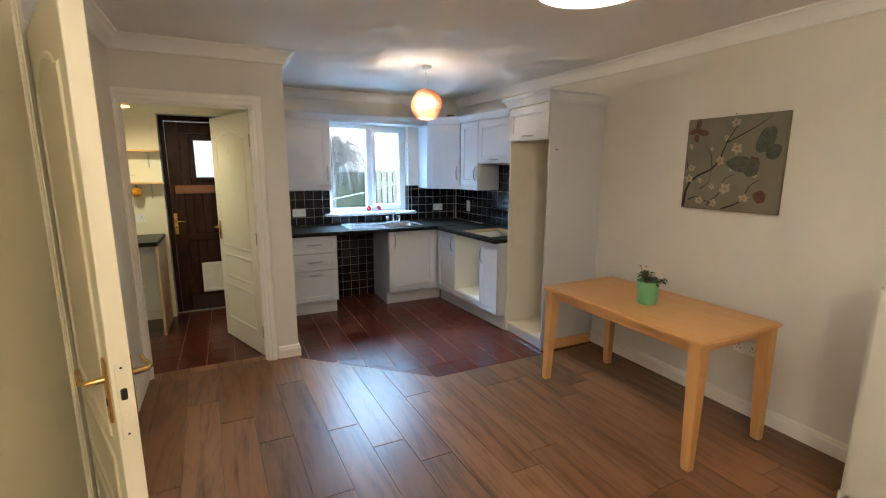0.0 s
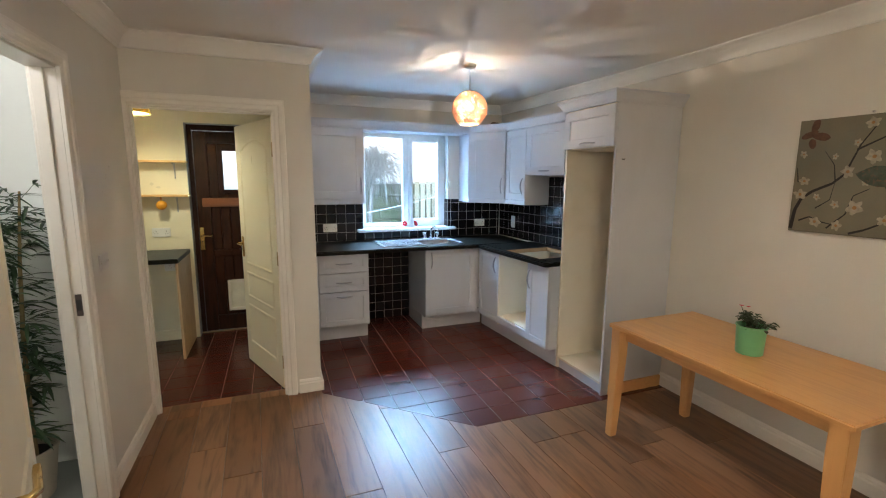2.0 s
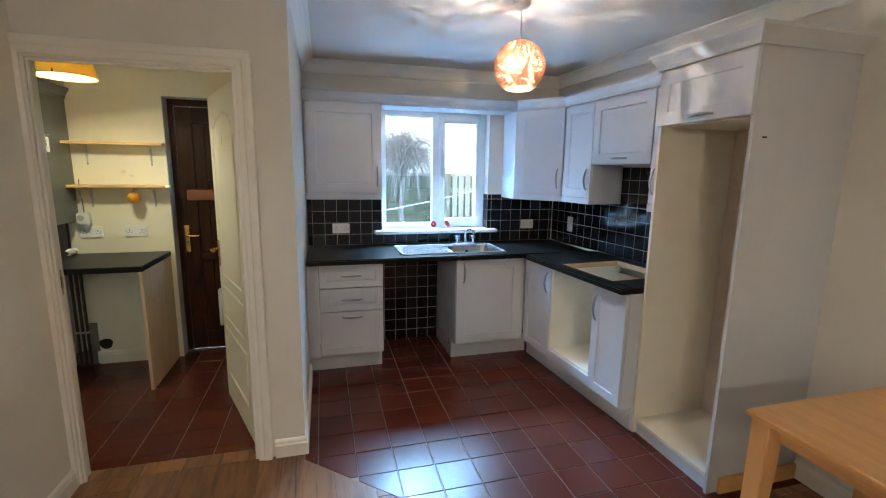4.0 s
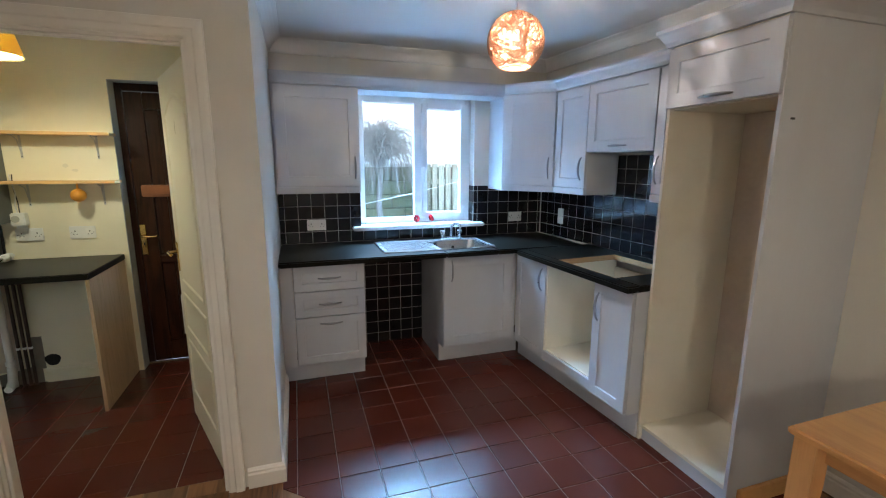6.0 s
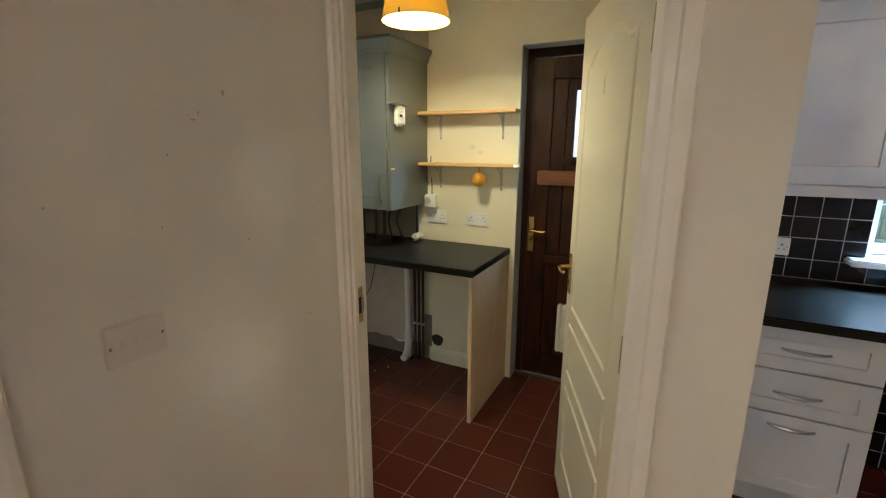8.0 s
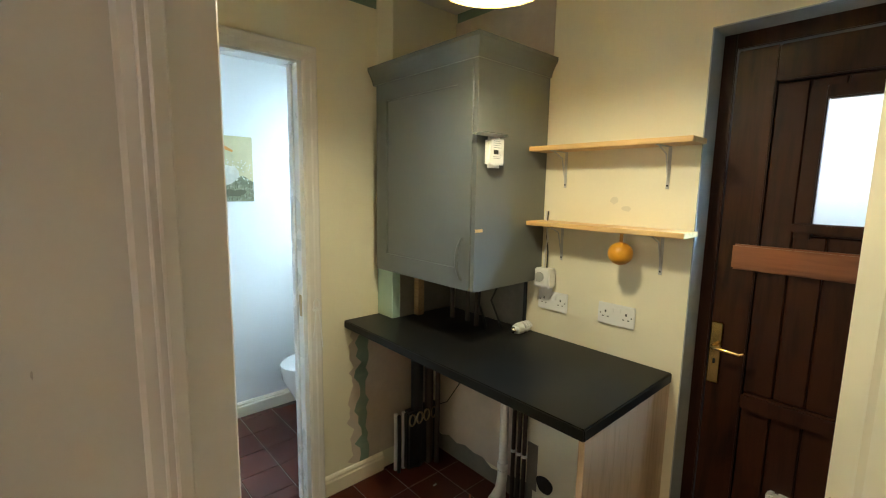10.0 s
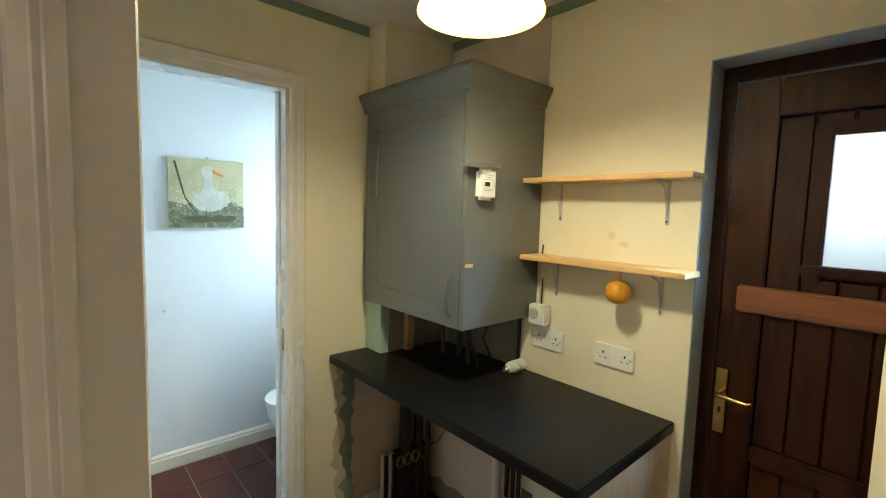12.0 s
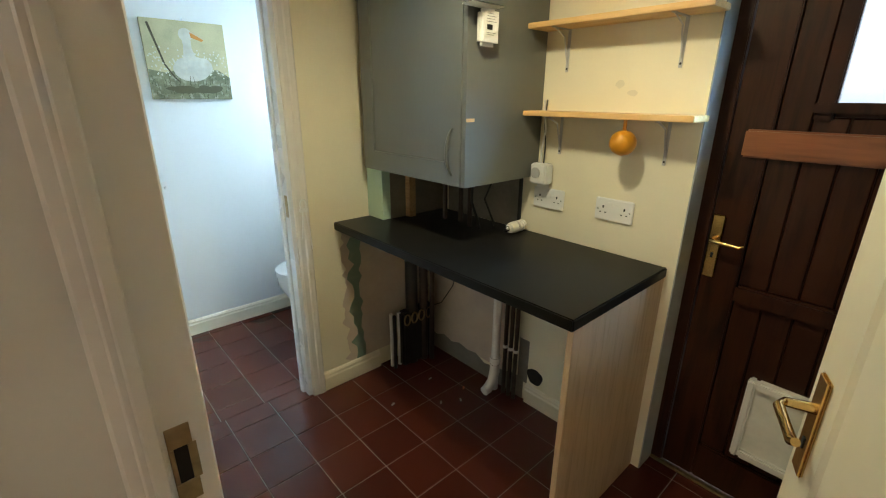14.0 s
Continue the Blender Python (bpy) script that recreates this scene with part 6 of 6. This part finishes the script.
part("cable", tube([(0.008, -0.02, 0.05), (0.004, -0.012, 0.12), (-0.01, -0.01, 0.22), (-0.005, -0.008, 0.30)], 0.003, 6), BLACKP, tm, smooth=True)

co = thing("co_alarm", pose(-1.033, 5.02, 1.69, 0, 0, 90), "white plastic carbon monoxide alarm with a small display", "alarm")
part("body", boxes(((-0.044, -0.036, -0.058), (0.044, 0.0, 0.058)), bevel=0.014, seg=4), WHITEP, co, smooth=True)
part("face", boxes(((-0.036, -0.0385, -0.048), (0.036, -0.036, 0.050)), bevel=0.004), WHITEP, co)
part("display", boxes(((-0.022, -0.0395, -0.008), (0.004, -0.0385, 0.008))), BLACKP, co)
part("print_line", boxes(*[((-0.024, -0.0392, z), (w, -0.0386, z + 0.0016)) for z, w in ((0.040, 0.01), (0.032, 0.02), (0.024, 0.015), (0.016, 0.024), (-0.018, 0.02), (-0.024, 0.012))]), paint("grey_print", (0.25, 0.25, 0.25), 0.6), co)
part("button", lathe([(0, 0), (0.010, 0), (0.010, 0.003), (0, 0.0035)], 16), WHITEP, co).matrix_basis = pose(0.020, -0.0385, -0.002, 90, 0, 0)
lf = thing("leaflet", pose(-1.025, 4.99, 1.7485, 0, 0, 0), "folded white printed leaflet on top of the alarm", "leaflet")
bm = bmesh.new()
rows = [[bm.verts.new((x, y, 0.0015 + 0.10 * max(0, x - 0.005) ** 1.0 * 0.35 + 0.10 * abs(y) * 0.25 + k)) for y in (-0.075, -0.035, 0.0, 0.035, 0.075)] for k in (0.0, 0.0025) for x in (-0.006, 0.02, 0.045)]
for k in (0, 3):
    for i in range(2):
        for j in range(4):
            bm.faces.new((rows[k + i][j], rows[k + i][j + 1], rows[k + i + 1][j + 1], rows[k + i + 1][j]))
part("sheets", bm, WHITEP, lf)
part("print_line", boxes(*[((0.046, -0.06 + i * 0.022, 0.006 + 0.002), (0.047, -0.045 + i * 0.022, 0.010)) for i in range(5)]), BLACKP, lf)

ob = thing("orange_ball", pose(-0.625, 5.305, 1.322), "orange ball air freshener hanging under the shelf", "air freshener")
part("ball", lathe([(0, -0.044)] + [(0.045 * math.sin(a), -0.045 * math.cos(a) * 0.95) for a in (math.pi * i / 14 for i in range(1, 14))] + [(0, 0.042)], 24), paint("orange_skin", (0.62, 0.27, 0.015), 0.35, var=0.12, big=20, fine=200, bump=0.15), ob, smooth=True)
part("strap", boxes(((-0.006, -0.002, 0.036), (0.006, 0.002, 0.078))), paint("orange_strap", (0.60, 0.27, 0.02), 0.5), ob)

cf = thing("spare_bulb", pose(-1.075, 5.25, 0.922, 0, 0, 0), "white compact fluorescent bulb lying on the worktop", "light bulb")
axis = pose(0, 0, 0, -90, 0, 0)
part("base", lathe([(0, 0), (0.010, 0.0), (0.012, 0.006), (0.013, 0.022), (0.022, 0.026), (0.026, 0.045), (0.026, 0.062), (0, 0.063)], 18), WHITEP, cf, smooth=True).matrix_basis = pose(0, 0, 0, -90, 0, 0)
part("cap", lathe([(0, -0.004), (0.008, -0.004), (0.0125, 0.001), (0.0125, 0.020)], 14), CHROME, cf, smooth=True).matrix_basis = axis
part("spiral", tube([(0.020 * math.cos(2 * math.pi * 3 * s / 40), 0.020 * math.sin(2 * math.pi * 3 * s / 40), 0.066 + 0.048 * s / 40) for s in range(41)], 0.0065, 7), WHITEP, cf, smooth=True).matrix_basis = axis

# door furniture on the linings
sp = tagged(part("strike_plate", boxes(((0.0, -0.014, -0.060), (0.0025, 0.014, -0.028)), ((0.0, -0.014, 0.028), (0.0025, 0.014, 0.060)), ((0.0, -0.014, -0.028), (0.0025, -0.008, 0.028)), ((0.0, 0.008, -0.028), (0.0025, 0.018, 0.028)), bevel=0.0008, seg=1), OLDBRASS), "worn brass strike plate on the door lining", "strike plate")
sp.matrix_basis = pose(UX0 + LIN, YF + 0.045, 1.015)
part("latch_hole", boxes(((-0.002, -0.008, -0.028), (0.0006, 0.008, 0.028))), DARKHOLE, sp)
sp2 = tagged(part("strike_plate", boxes(((-0.012, -0.0025, -0.05), (0.012, 0.0, 0.05)), bevel=0.0008, seg=1), COPPER), "worn dark strike plate on the hall door lining", "strike plate")
sp2.matrix_basis = pose(XL - 0.02, DY1, 1.005)
part("latch_hole", boxes(((-0.008, -0.0035, -0.025), (0.008, -0.002, 0.025))), DARKHOLE, sp2)
sp3 = tagged(part("strike_plate", boxes(((-0.012, -0.0025, -0.05), (0.012, 0.0, 0.05)), bevel=0.0008, seg=1), OLDBRASS), "small brass strike plate on the WC door lining", "strike plate")
sp3.matrix_basis = pose(XU - 0.02, CY1 - 0.025, 1.0)
ch = thing("cord_hook", pose(XU + 0.026, 4.628, 0.99), "white plastic hook with a loose white cord", "hook")
part("loop", tube([(0.006, 0.014 * math.cos(a), 0.018 + 0.024 * math.sin(a)) for a in (2 * math.pi * j / 14 for j in range(14))], 0.004, 6, closed=True), WHITEP, ch, smooth=True)
part("clip", boxes(((0.0, -0.020, -0.014), (0.014, 0.020, 0.006)), bevel=0.004), WHITEP, ch)
for dy in (-0.012, 0.016):
    part("cord", tube([(0.008, dy * 0.5, -0.01), (0.010, dy, -0.08), (0.008, dy * 1.6, -0.16 - dy * 2)], 0.003, 6), WHITEP, ch, smooth=True)
wh = thing("wall_hook", pose(XW + 0.001, 4.30, 0.975, 0, 0, 90), "small white plastic wall hook", "hook")
part("plate", boxes(((-0.016, -0.006, -0.025), (0.016, 0, 0.02)), bevel=0.003), WHITEP, wh)
part("peg", tube([(0, -0.004, -0.012), (0, -0.022, -0.016), (0, -0.028, -0.002)], 0.005, 8), WHITEP, wh, smooth=True)

# toilet against the rear wall of the WC
tl = thing("toilet", pose(-2.47, 4.750, 0), "white ceramic toilet with the seat down", "toilet")


def oval(z, rx, ry, cy, n=28):
    return [(rx * math.cos(2 * math.pi * i / n), cy + ry * math.sin(2 * math.pi * i / n), z) for i in range(n)]


def loft(levels):
    bm = bmesh.new()
    rings = [[bm.verts.new(p) for p in lv] for lv in levels]
    for u, w in zip(rings, rings[1:]):
        for j in range(len(u)):
            bm.faces.new((u[j], u[(j + 1) % len(u)], w[(j + 1) % len(u)], w[j]))
    bm.faces.new(rings[0][::-1]), bm.faces.new(rings[-1])
    return bm


part("bowl", loft([oval(0.0, 0.11, 0.19, 0.30), oval(0.10, 0.10, 0.18, 0.30), oval(0.22, 0.13, 0.21, 0.27), oval(0.33, 0.175, 0.235, 0.24), oval(0.385, 0.185, 0.24, 0.24)]), CERAMIC, tl, smooth=True)
part("seat", loft([oval(0.386, 0.188, 0.242, 0.24), oval(0.40, 0.192, 0.246, 0.24), oval(0.425, 0.19, 0.244, 0.24), oval(0.432, 0.17, 0.22, 0.24)]), CERAMIC, tl, smooth=True)
part("cistern", boxes(((-0.19, 0.455, 0.40), (0.19, 0.636, 0.78)), bevel=0.02), CERAMIC, tl, smooth=True)
part("pedestal", boxes(((-0.09, 0.40, 0.0), (0.09, 0.62, 0.40)), bevel=0.02), CERAMIC, tl)
wcw = thing("window_2", pose(0, 0, 0), "small white plastic WC window", "window", kind="structure")
part("window_frame", boxes(((-2.72, YB + 0.15, 1.25), (-2.67, YB + 0.21, 2.05)), ((-2.15, YB + 0.15, 1.25), (-2.10, YB + 0.21, 2.05)), ((-2.67, YB + 0.15, 1.25), (-2.15, YB + 0.21, 1.30)), ((-2.67, YB + 0.15, 2.0), (-2.15, YB + 0.21, 2.05)), bevel=0.005), UPVC, wcw)
g = part("pane", boxes(((-2.67, YB + 0.175, 1.30), (-2.15, YB + 0.18, 2.0))), FROST, wcw)
g.visible_shadow = False

# ---- hall: artificial bamboo in a pot ----
bb = thing("bamboo_plant", pose(-0.86, 3.13, 0), "tall artificial bamboo plant in a beige pot", "plant")
part("pot", lathe([(0, 0), (0.10, 0), (0.105, 0.01), (0.135, 0.24), (0.142, 0.245), (0.142, 0.26), (0.13, 0.26), (0.125, 0.20), (0, 0.20)], 28), paint("beige_pot", (0.55, 0.48, 0.38), 0.5, var=0.08), bb, smooth=True)
part("soil", lathe([(0, 0.215), (0.127, 0.21)], 20), DARKHOLE, bb)
rbm = random.Random(17)
BLEAF = paint("bamboo_leaf", (0.030, 0.075, 0.022), 0.45, var=0.5, big=8, bump=0.05)
CANE = paint("bamboo_cane", (0.30, 0.22, 0.10), 0.5, var=0.25, big=8)
leaves = bmesh.new()
for i in range(6):
    a = 2 * math.pi * i / 6
    x, y = 0.05 * math.cos(a), 0.05 * math.sin(a)
    h = rbm.uniform(1.35, 1.65)
    lean = Vector((rbm.uniform(-0.08, 0.08), rbm.uniform(-0.08, 0.08), 0))
    part("cane", tube([Vector((x, y, 0.2)) + lean * u * u + Vector((0, 0, (h - 0.2) * u)) for u in (0, 0.25, 0.5, 0.75, 1)], [0.012, 0.011, 0.010, 0.008, 0.005], 8), CANE, bb, smooth=True)
    for j in range(40):
        u = rbm.uniform(0.10, 1.0)
        p = Vector((x, y, 0.2)) + lean * u * u + Vector((0, 0, (h - 0.2) * u))
        b = rbm.uniform(0, 6.283)
        d = Vector((math.cos(b), math.sin(b), rbm.uniform(-0.1, 0.6)))
        q = p + d * rbm.uniform(0.03, 0.14)
        tube([p, q], 0.0015, 3, bm=leaves)
        for k in range(4):
            c = b + rbm.uniform(-0.8, 0.8)
            leaf_blade(leaves, q, (math.cos(c), math.sin(c), rbm.uniform(-0.25, 0.5)), rbm.uniform(0.10, 0.17), 0.017, rbm.uniform(0.1, 0.5))
tagged(part("foliage", leaves, BLEAF, bb, "long narrow dark green leaves"), kind="stuff")

# ---- scuffs and marks on the walls ----
SCUFF = paint("grey_scuff", (0.48, 0.44, 0.39), 0.8, var=0.4, big=60, bump=0.0)
rs = random.Random(31)
for y, z, w, h in ((3.449, 1.63, 0.012, 0.016), (3.372, 1.57, 0.014, 0.004), (3.385, 1.585, 0.006, 0.008), (3.31, 1.50, 0.006, 0.006), (3.48, 1.30, 0.004, 0.004), (3.05, 1.72, 0.005, 0.005), (3.10, 1.42, 0.006, 0.006), (3.28, 1.36, 0.005, 0.006), (3.66, 1.05, 0.012, 0.003), (3.70, 1.35, 0.003, 0.010), (3.0, 0.85, 0.006, 0.010)):
    bm = bmesh.new()
    ring = [bm.verts.new((XL + 0.0006, y + w / 2 * math.cos(a) * rs.uniform(0.7, 1.1), z + h / 2 * math.sin(a) * rs.uniform(0.7, 1.1))) for a in (2 * math.pi * i / 9 for i in range(9))]
    bm.faces.new(ring)
    structure("wall_mark", bm, SCUFF, "small grey scuff on the wall")
for x, z, w, h in ((-0.705, 1.515, 0.035, 0.030), (-0.655, 1.485, 0.040, 0.022)):
    bm = bmesh.new()
    ring = [bm.verts.new((x + w / 2 * math.cos(a) * rs.uniform(0.8, 1.1), YB - 0.0006, z + h / 2 * math.sin(a) * rs.uniform(0.8, 1.1))) for a in (2 * math.pi * i / 11 for i in range(11))]
    bm.faces.new(ring)
    structure("wall_mark", bm, paint("faint_smudge", (0.70, 0.65, 0.50), 0.8, var=0.1), "faint smudge on the cream wall")


DAMP = paint("brown_damp", (0.16, 0.10, 0.06), 0.9, var=0.4, big=30)
bm = bmesh.new()
bm.faces.new([bm.verts.new((2.85 + 0.075 * math.cos(q) * rs.uniform(0.7, 1.1), YB - 0.0008, 2.21 + 0.035 * math.sin(q) * rs.uniform(0.7, 1.2))) for q in (2 * math.pi * i / 13 for i in range(13))])
structure("wall_mark", bm, DAMP, "brown damp stain in the kitchen corner")


# ---- pieces of the floors and the tiled walls ----
def lay(parent, name, poly, z, mat, chamfer, cache={}):
    if len(poly) < 3 or area(poly) < 0.0006:
        return
    cx, cy = sum(p[0] for p in poly) / len(poly), sum(p[1] for p in poly) / len(poly)
    local = [(round(x - cx, 4), round(y - cy, 4)) for x, y in poly]
    key = (name, tuple(local), mat.name)
    if key not in cache:
        bm = outline(local, -0.005, 0.0, chamfer=chamfer)
        me = bpy.data.meshes.new(name)
        bmesh.ops.recalc_face_normals(bm, faces=bm.faces[:])
        bm.to_mesh(me), bm.free()
        me.materials.append(mat)
        cache[key] = me
    ob = new(name, cache[key])
    ob.location, ob.parent = (cx, cy, z), parent


def rect(x0, y0, x1, y1):
    return [(x0, y0), (x1, y0), (x1, y1), (x0, y1)]


# the diagonal edge between boards and tiles: from (0.615, 3.745) to (1.51, 2.935)
DA, DB = 3.745 - 2.935, 1.51 - 0.615
DC = DA * 0.615 + DB * 3.745
rng = random.Random(4)
W, LEN, LEAN = 0.1904, 1.285, 0.037       # the boards lean a little to the room
JOINTS = {2: 3.26, 3: 2.944, 4: 2.628, 5: 3.319, 6: 2.583, 7: 2.313, 8: 2.085, 9: 2.763}
for col in range(-1, 22):
    x = 0.04 + (col - 3) * W
    start = JOINTS.get(col, rng.uniform(0, LEN) + 1.0)
    y = start - LEN * math.ceil((start - YBACK) / LEN)
    while y < 3.95:
        g = 0.0012
        p = [(px - LEAN * (py - 2.58), py) for px, py in rect(x + g, y + g, x + W - g, y + LEN - g)]
        p = clip(clip(p, -1, 0, -XL), 0, -1, -YBACK)
        room_part = clip(p, 0, 1, YF + 0.005)
        room_part = clip(room_part, 1, 0, wall_x(0)) if x + W > 2.6 else room_part
        # left of the tile corner the boards stop at the diagonal, right of it at the straight edge
        left = clip(room_part, 1, 0, 1.51)
        right = clip(clip(room_part, -1, 0, -1.51), 0, 1, 2.938)
        bay, past = clip(left, 1, 0, XK), clip(clip(left, -1, 0, -XK), DA, DB, DC)
        for piece in (bay, past, right):
            lay(floor_dining, "plank", piece, 0, PLANK, 0.0016)
        # on through the utility doorway
        sill = clip(clip(clip(p, 0, -1, -YF - 0.005), 0, 1, 3.912 + rng.uniform(-0.004, 0.004)), 1, 0, UX1 - LIN)
        lay(floor_dining, "plank", clip(sill, -1, 0, -UX0 - LIN), 0, PLANK, 0.0016)
        y += LEN

T, G = 0.2013, 0.0021
for i in range(-4, 12):
    for j in range(-5, 9):
        p = rect(1.286 + i * T + G, 3.738 + j * T + G, 1.286 + (i + 1) * T - G, 3.738 + (j + 1) * T - G)
        p = clip(clip(p, -1, 0, -XK), 0, 1, YB)
        p = clip(p, 0, -1, -2.942)
        p = clip(p, -DA, -DB, -DC - 0.002)
        p = clip(p, 1, TAN, CORNER[0] + CORNER[1] * TAN)
        lay(floor_kitchen, "tile", p, 0.0, RTILE, 0.0018)
for i in range(-3, 12):
    for j in range(-5, 7):
        x, y, t = -1.328 + i * 0.2075, 4.608 + j * 0.2075, 0.2075
        p = clip(clip(rect(x + G, y + G, x + t - G, y + t - G), -1, 0, 1.86), 1, 0, 0.515)
        p = clip(clip(p, 0, -1, -3.917), 0, 1, YB + 0.115)
        lay(floor_utility, "tile", p, 0.0, RTILE, 0.0018)
for i in range(-9, -1):
    for j in range(-6, 5):
        x, y, t = -1.328 + i * 0.2075, 4.590 + j * 0.2075, 0.2075
        p = clip(clip(rect(x + G, y + G, x + t - G, y + t - G), 1, 0, -1.862), -1, 0, 3.0)
        p = clip(clip(p, 0, -1, -3.5), 0, 1, YB)
        lay(floor_wc, "tile", p, 0.0, RTILE, 0.0018)


def tiled(parent, m, x0, x1, z0, z1, origin, holes=()):
    """Black wall tiles on an upright surface: m carries (across, out, up)."""
    P, g = 0.1015, 0.0020
    for i in range(math.floor((x0 - origin[0]) / P), math.ceil((x1 - origin[0]) / P)):
        for j in range(math.floor((z0 - origin[1]) / P), math.ceil((z1 - origin[1]) / P)):
            a, b = max(x0, origin[0] + i * P + g), min(x1, origin[0] + (i + 1) * P - g)
            c, d = max(z0, origin[1] + j * P + g), min(z1, origin[1] + (j + 1) * P - g)
            pieces = [(a, c, b, d)]
            for hx0, hz0, hx1, hz1 in holes:
                cut = []
                for (a, c, b, d) in pieces:
                    if b <= hx0 or a >= hx1 or d <= hz0 or c >= hz1:
                        cut.append((a, c, b, d))
                        continue
                    if a < hx0:
                        cut.append((a, c, hx0, d))
                    if b > hx1:
                        cut.append((hx1, c, b, d))
                    a2, b2 = max(a, hx0), min(b, hx1)
                    if c < hz0:
                        cut.append((a2, c, b2, hz0))
                    if d > hz1:
                        cut.append((a2, hz1, b2, d))
                pieces = cut
            for (a, c, b, d) in pieces:
                if b - a > 0.008 and d - c > 0.008:
                    key = ("wall_tile", round(b - a, 3), round(d - c, 3))
                    if key not in TILES:
                        bm = outline([(-(b - a) / 2, -(d - c) / 2), ((b - a) / 2, -(d - c) / 2), ((b - a) / 2, (d - c) / 2), (-(b - a) / 2, (d - c) / 2)], -0.003, 0.0016, chamfer=0.001)
                        me = bpy.data.meshes.new("tile")
                        bmesh.ops.recalc_face_normals(bm, faces=bm.faces[:])
                        bm.to_mesh(me), bm.free()
                        me.materials.append(BTILE)
                        TILES[key] = me
                    ob = new("tile", TILES[key])
                    ob.parent = parent
                    tilt = pose(0, 0, 0, rng.uniform(-0.35, 0.35), rng.uniform(-0.35, 0.35), 0)
                    ob.matrix_basis = m @ Matrix.Translation(((a + b) / 2, (c + d) / 2, 0)) @ tilt


TILES = {}
TZ = 0.906
back_m = pose(0, YB - 0.004, 0, 90, 0, 0)
tiled(splash_rear, back_m, XK + 0.004, CORNER[0] - 0.012, TZ, 1.346, (0.658, 0.896), [(WX0, WZ0 - 0.02, WX1, 1.4)])
tiled(splash_rear, back_m, 1.14, 1.80, 0.0, 0.868, (0.658, 0.896))
tiled(splash_side, pose(-0.004, 0, 0, 90, 0, -90), 0.012, 1.80, TZ, 1.60, (0.01, 0.896))
tiled(splash_reveal, pose(WX1 - 0.004, 0, 0, 90, 0, -90), -YB - 0.10, -YB, WZ0, 1.346, (-YB - 0.1015, 0.896))
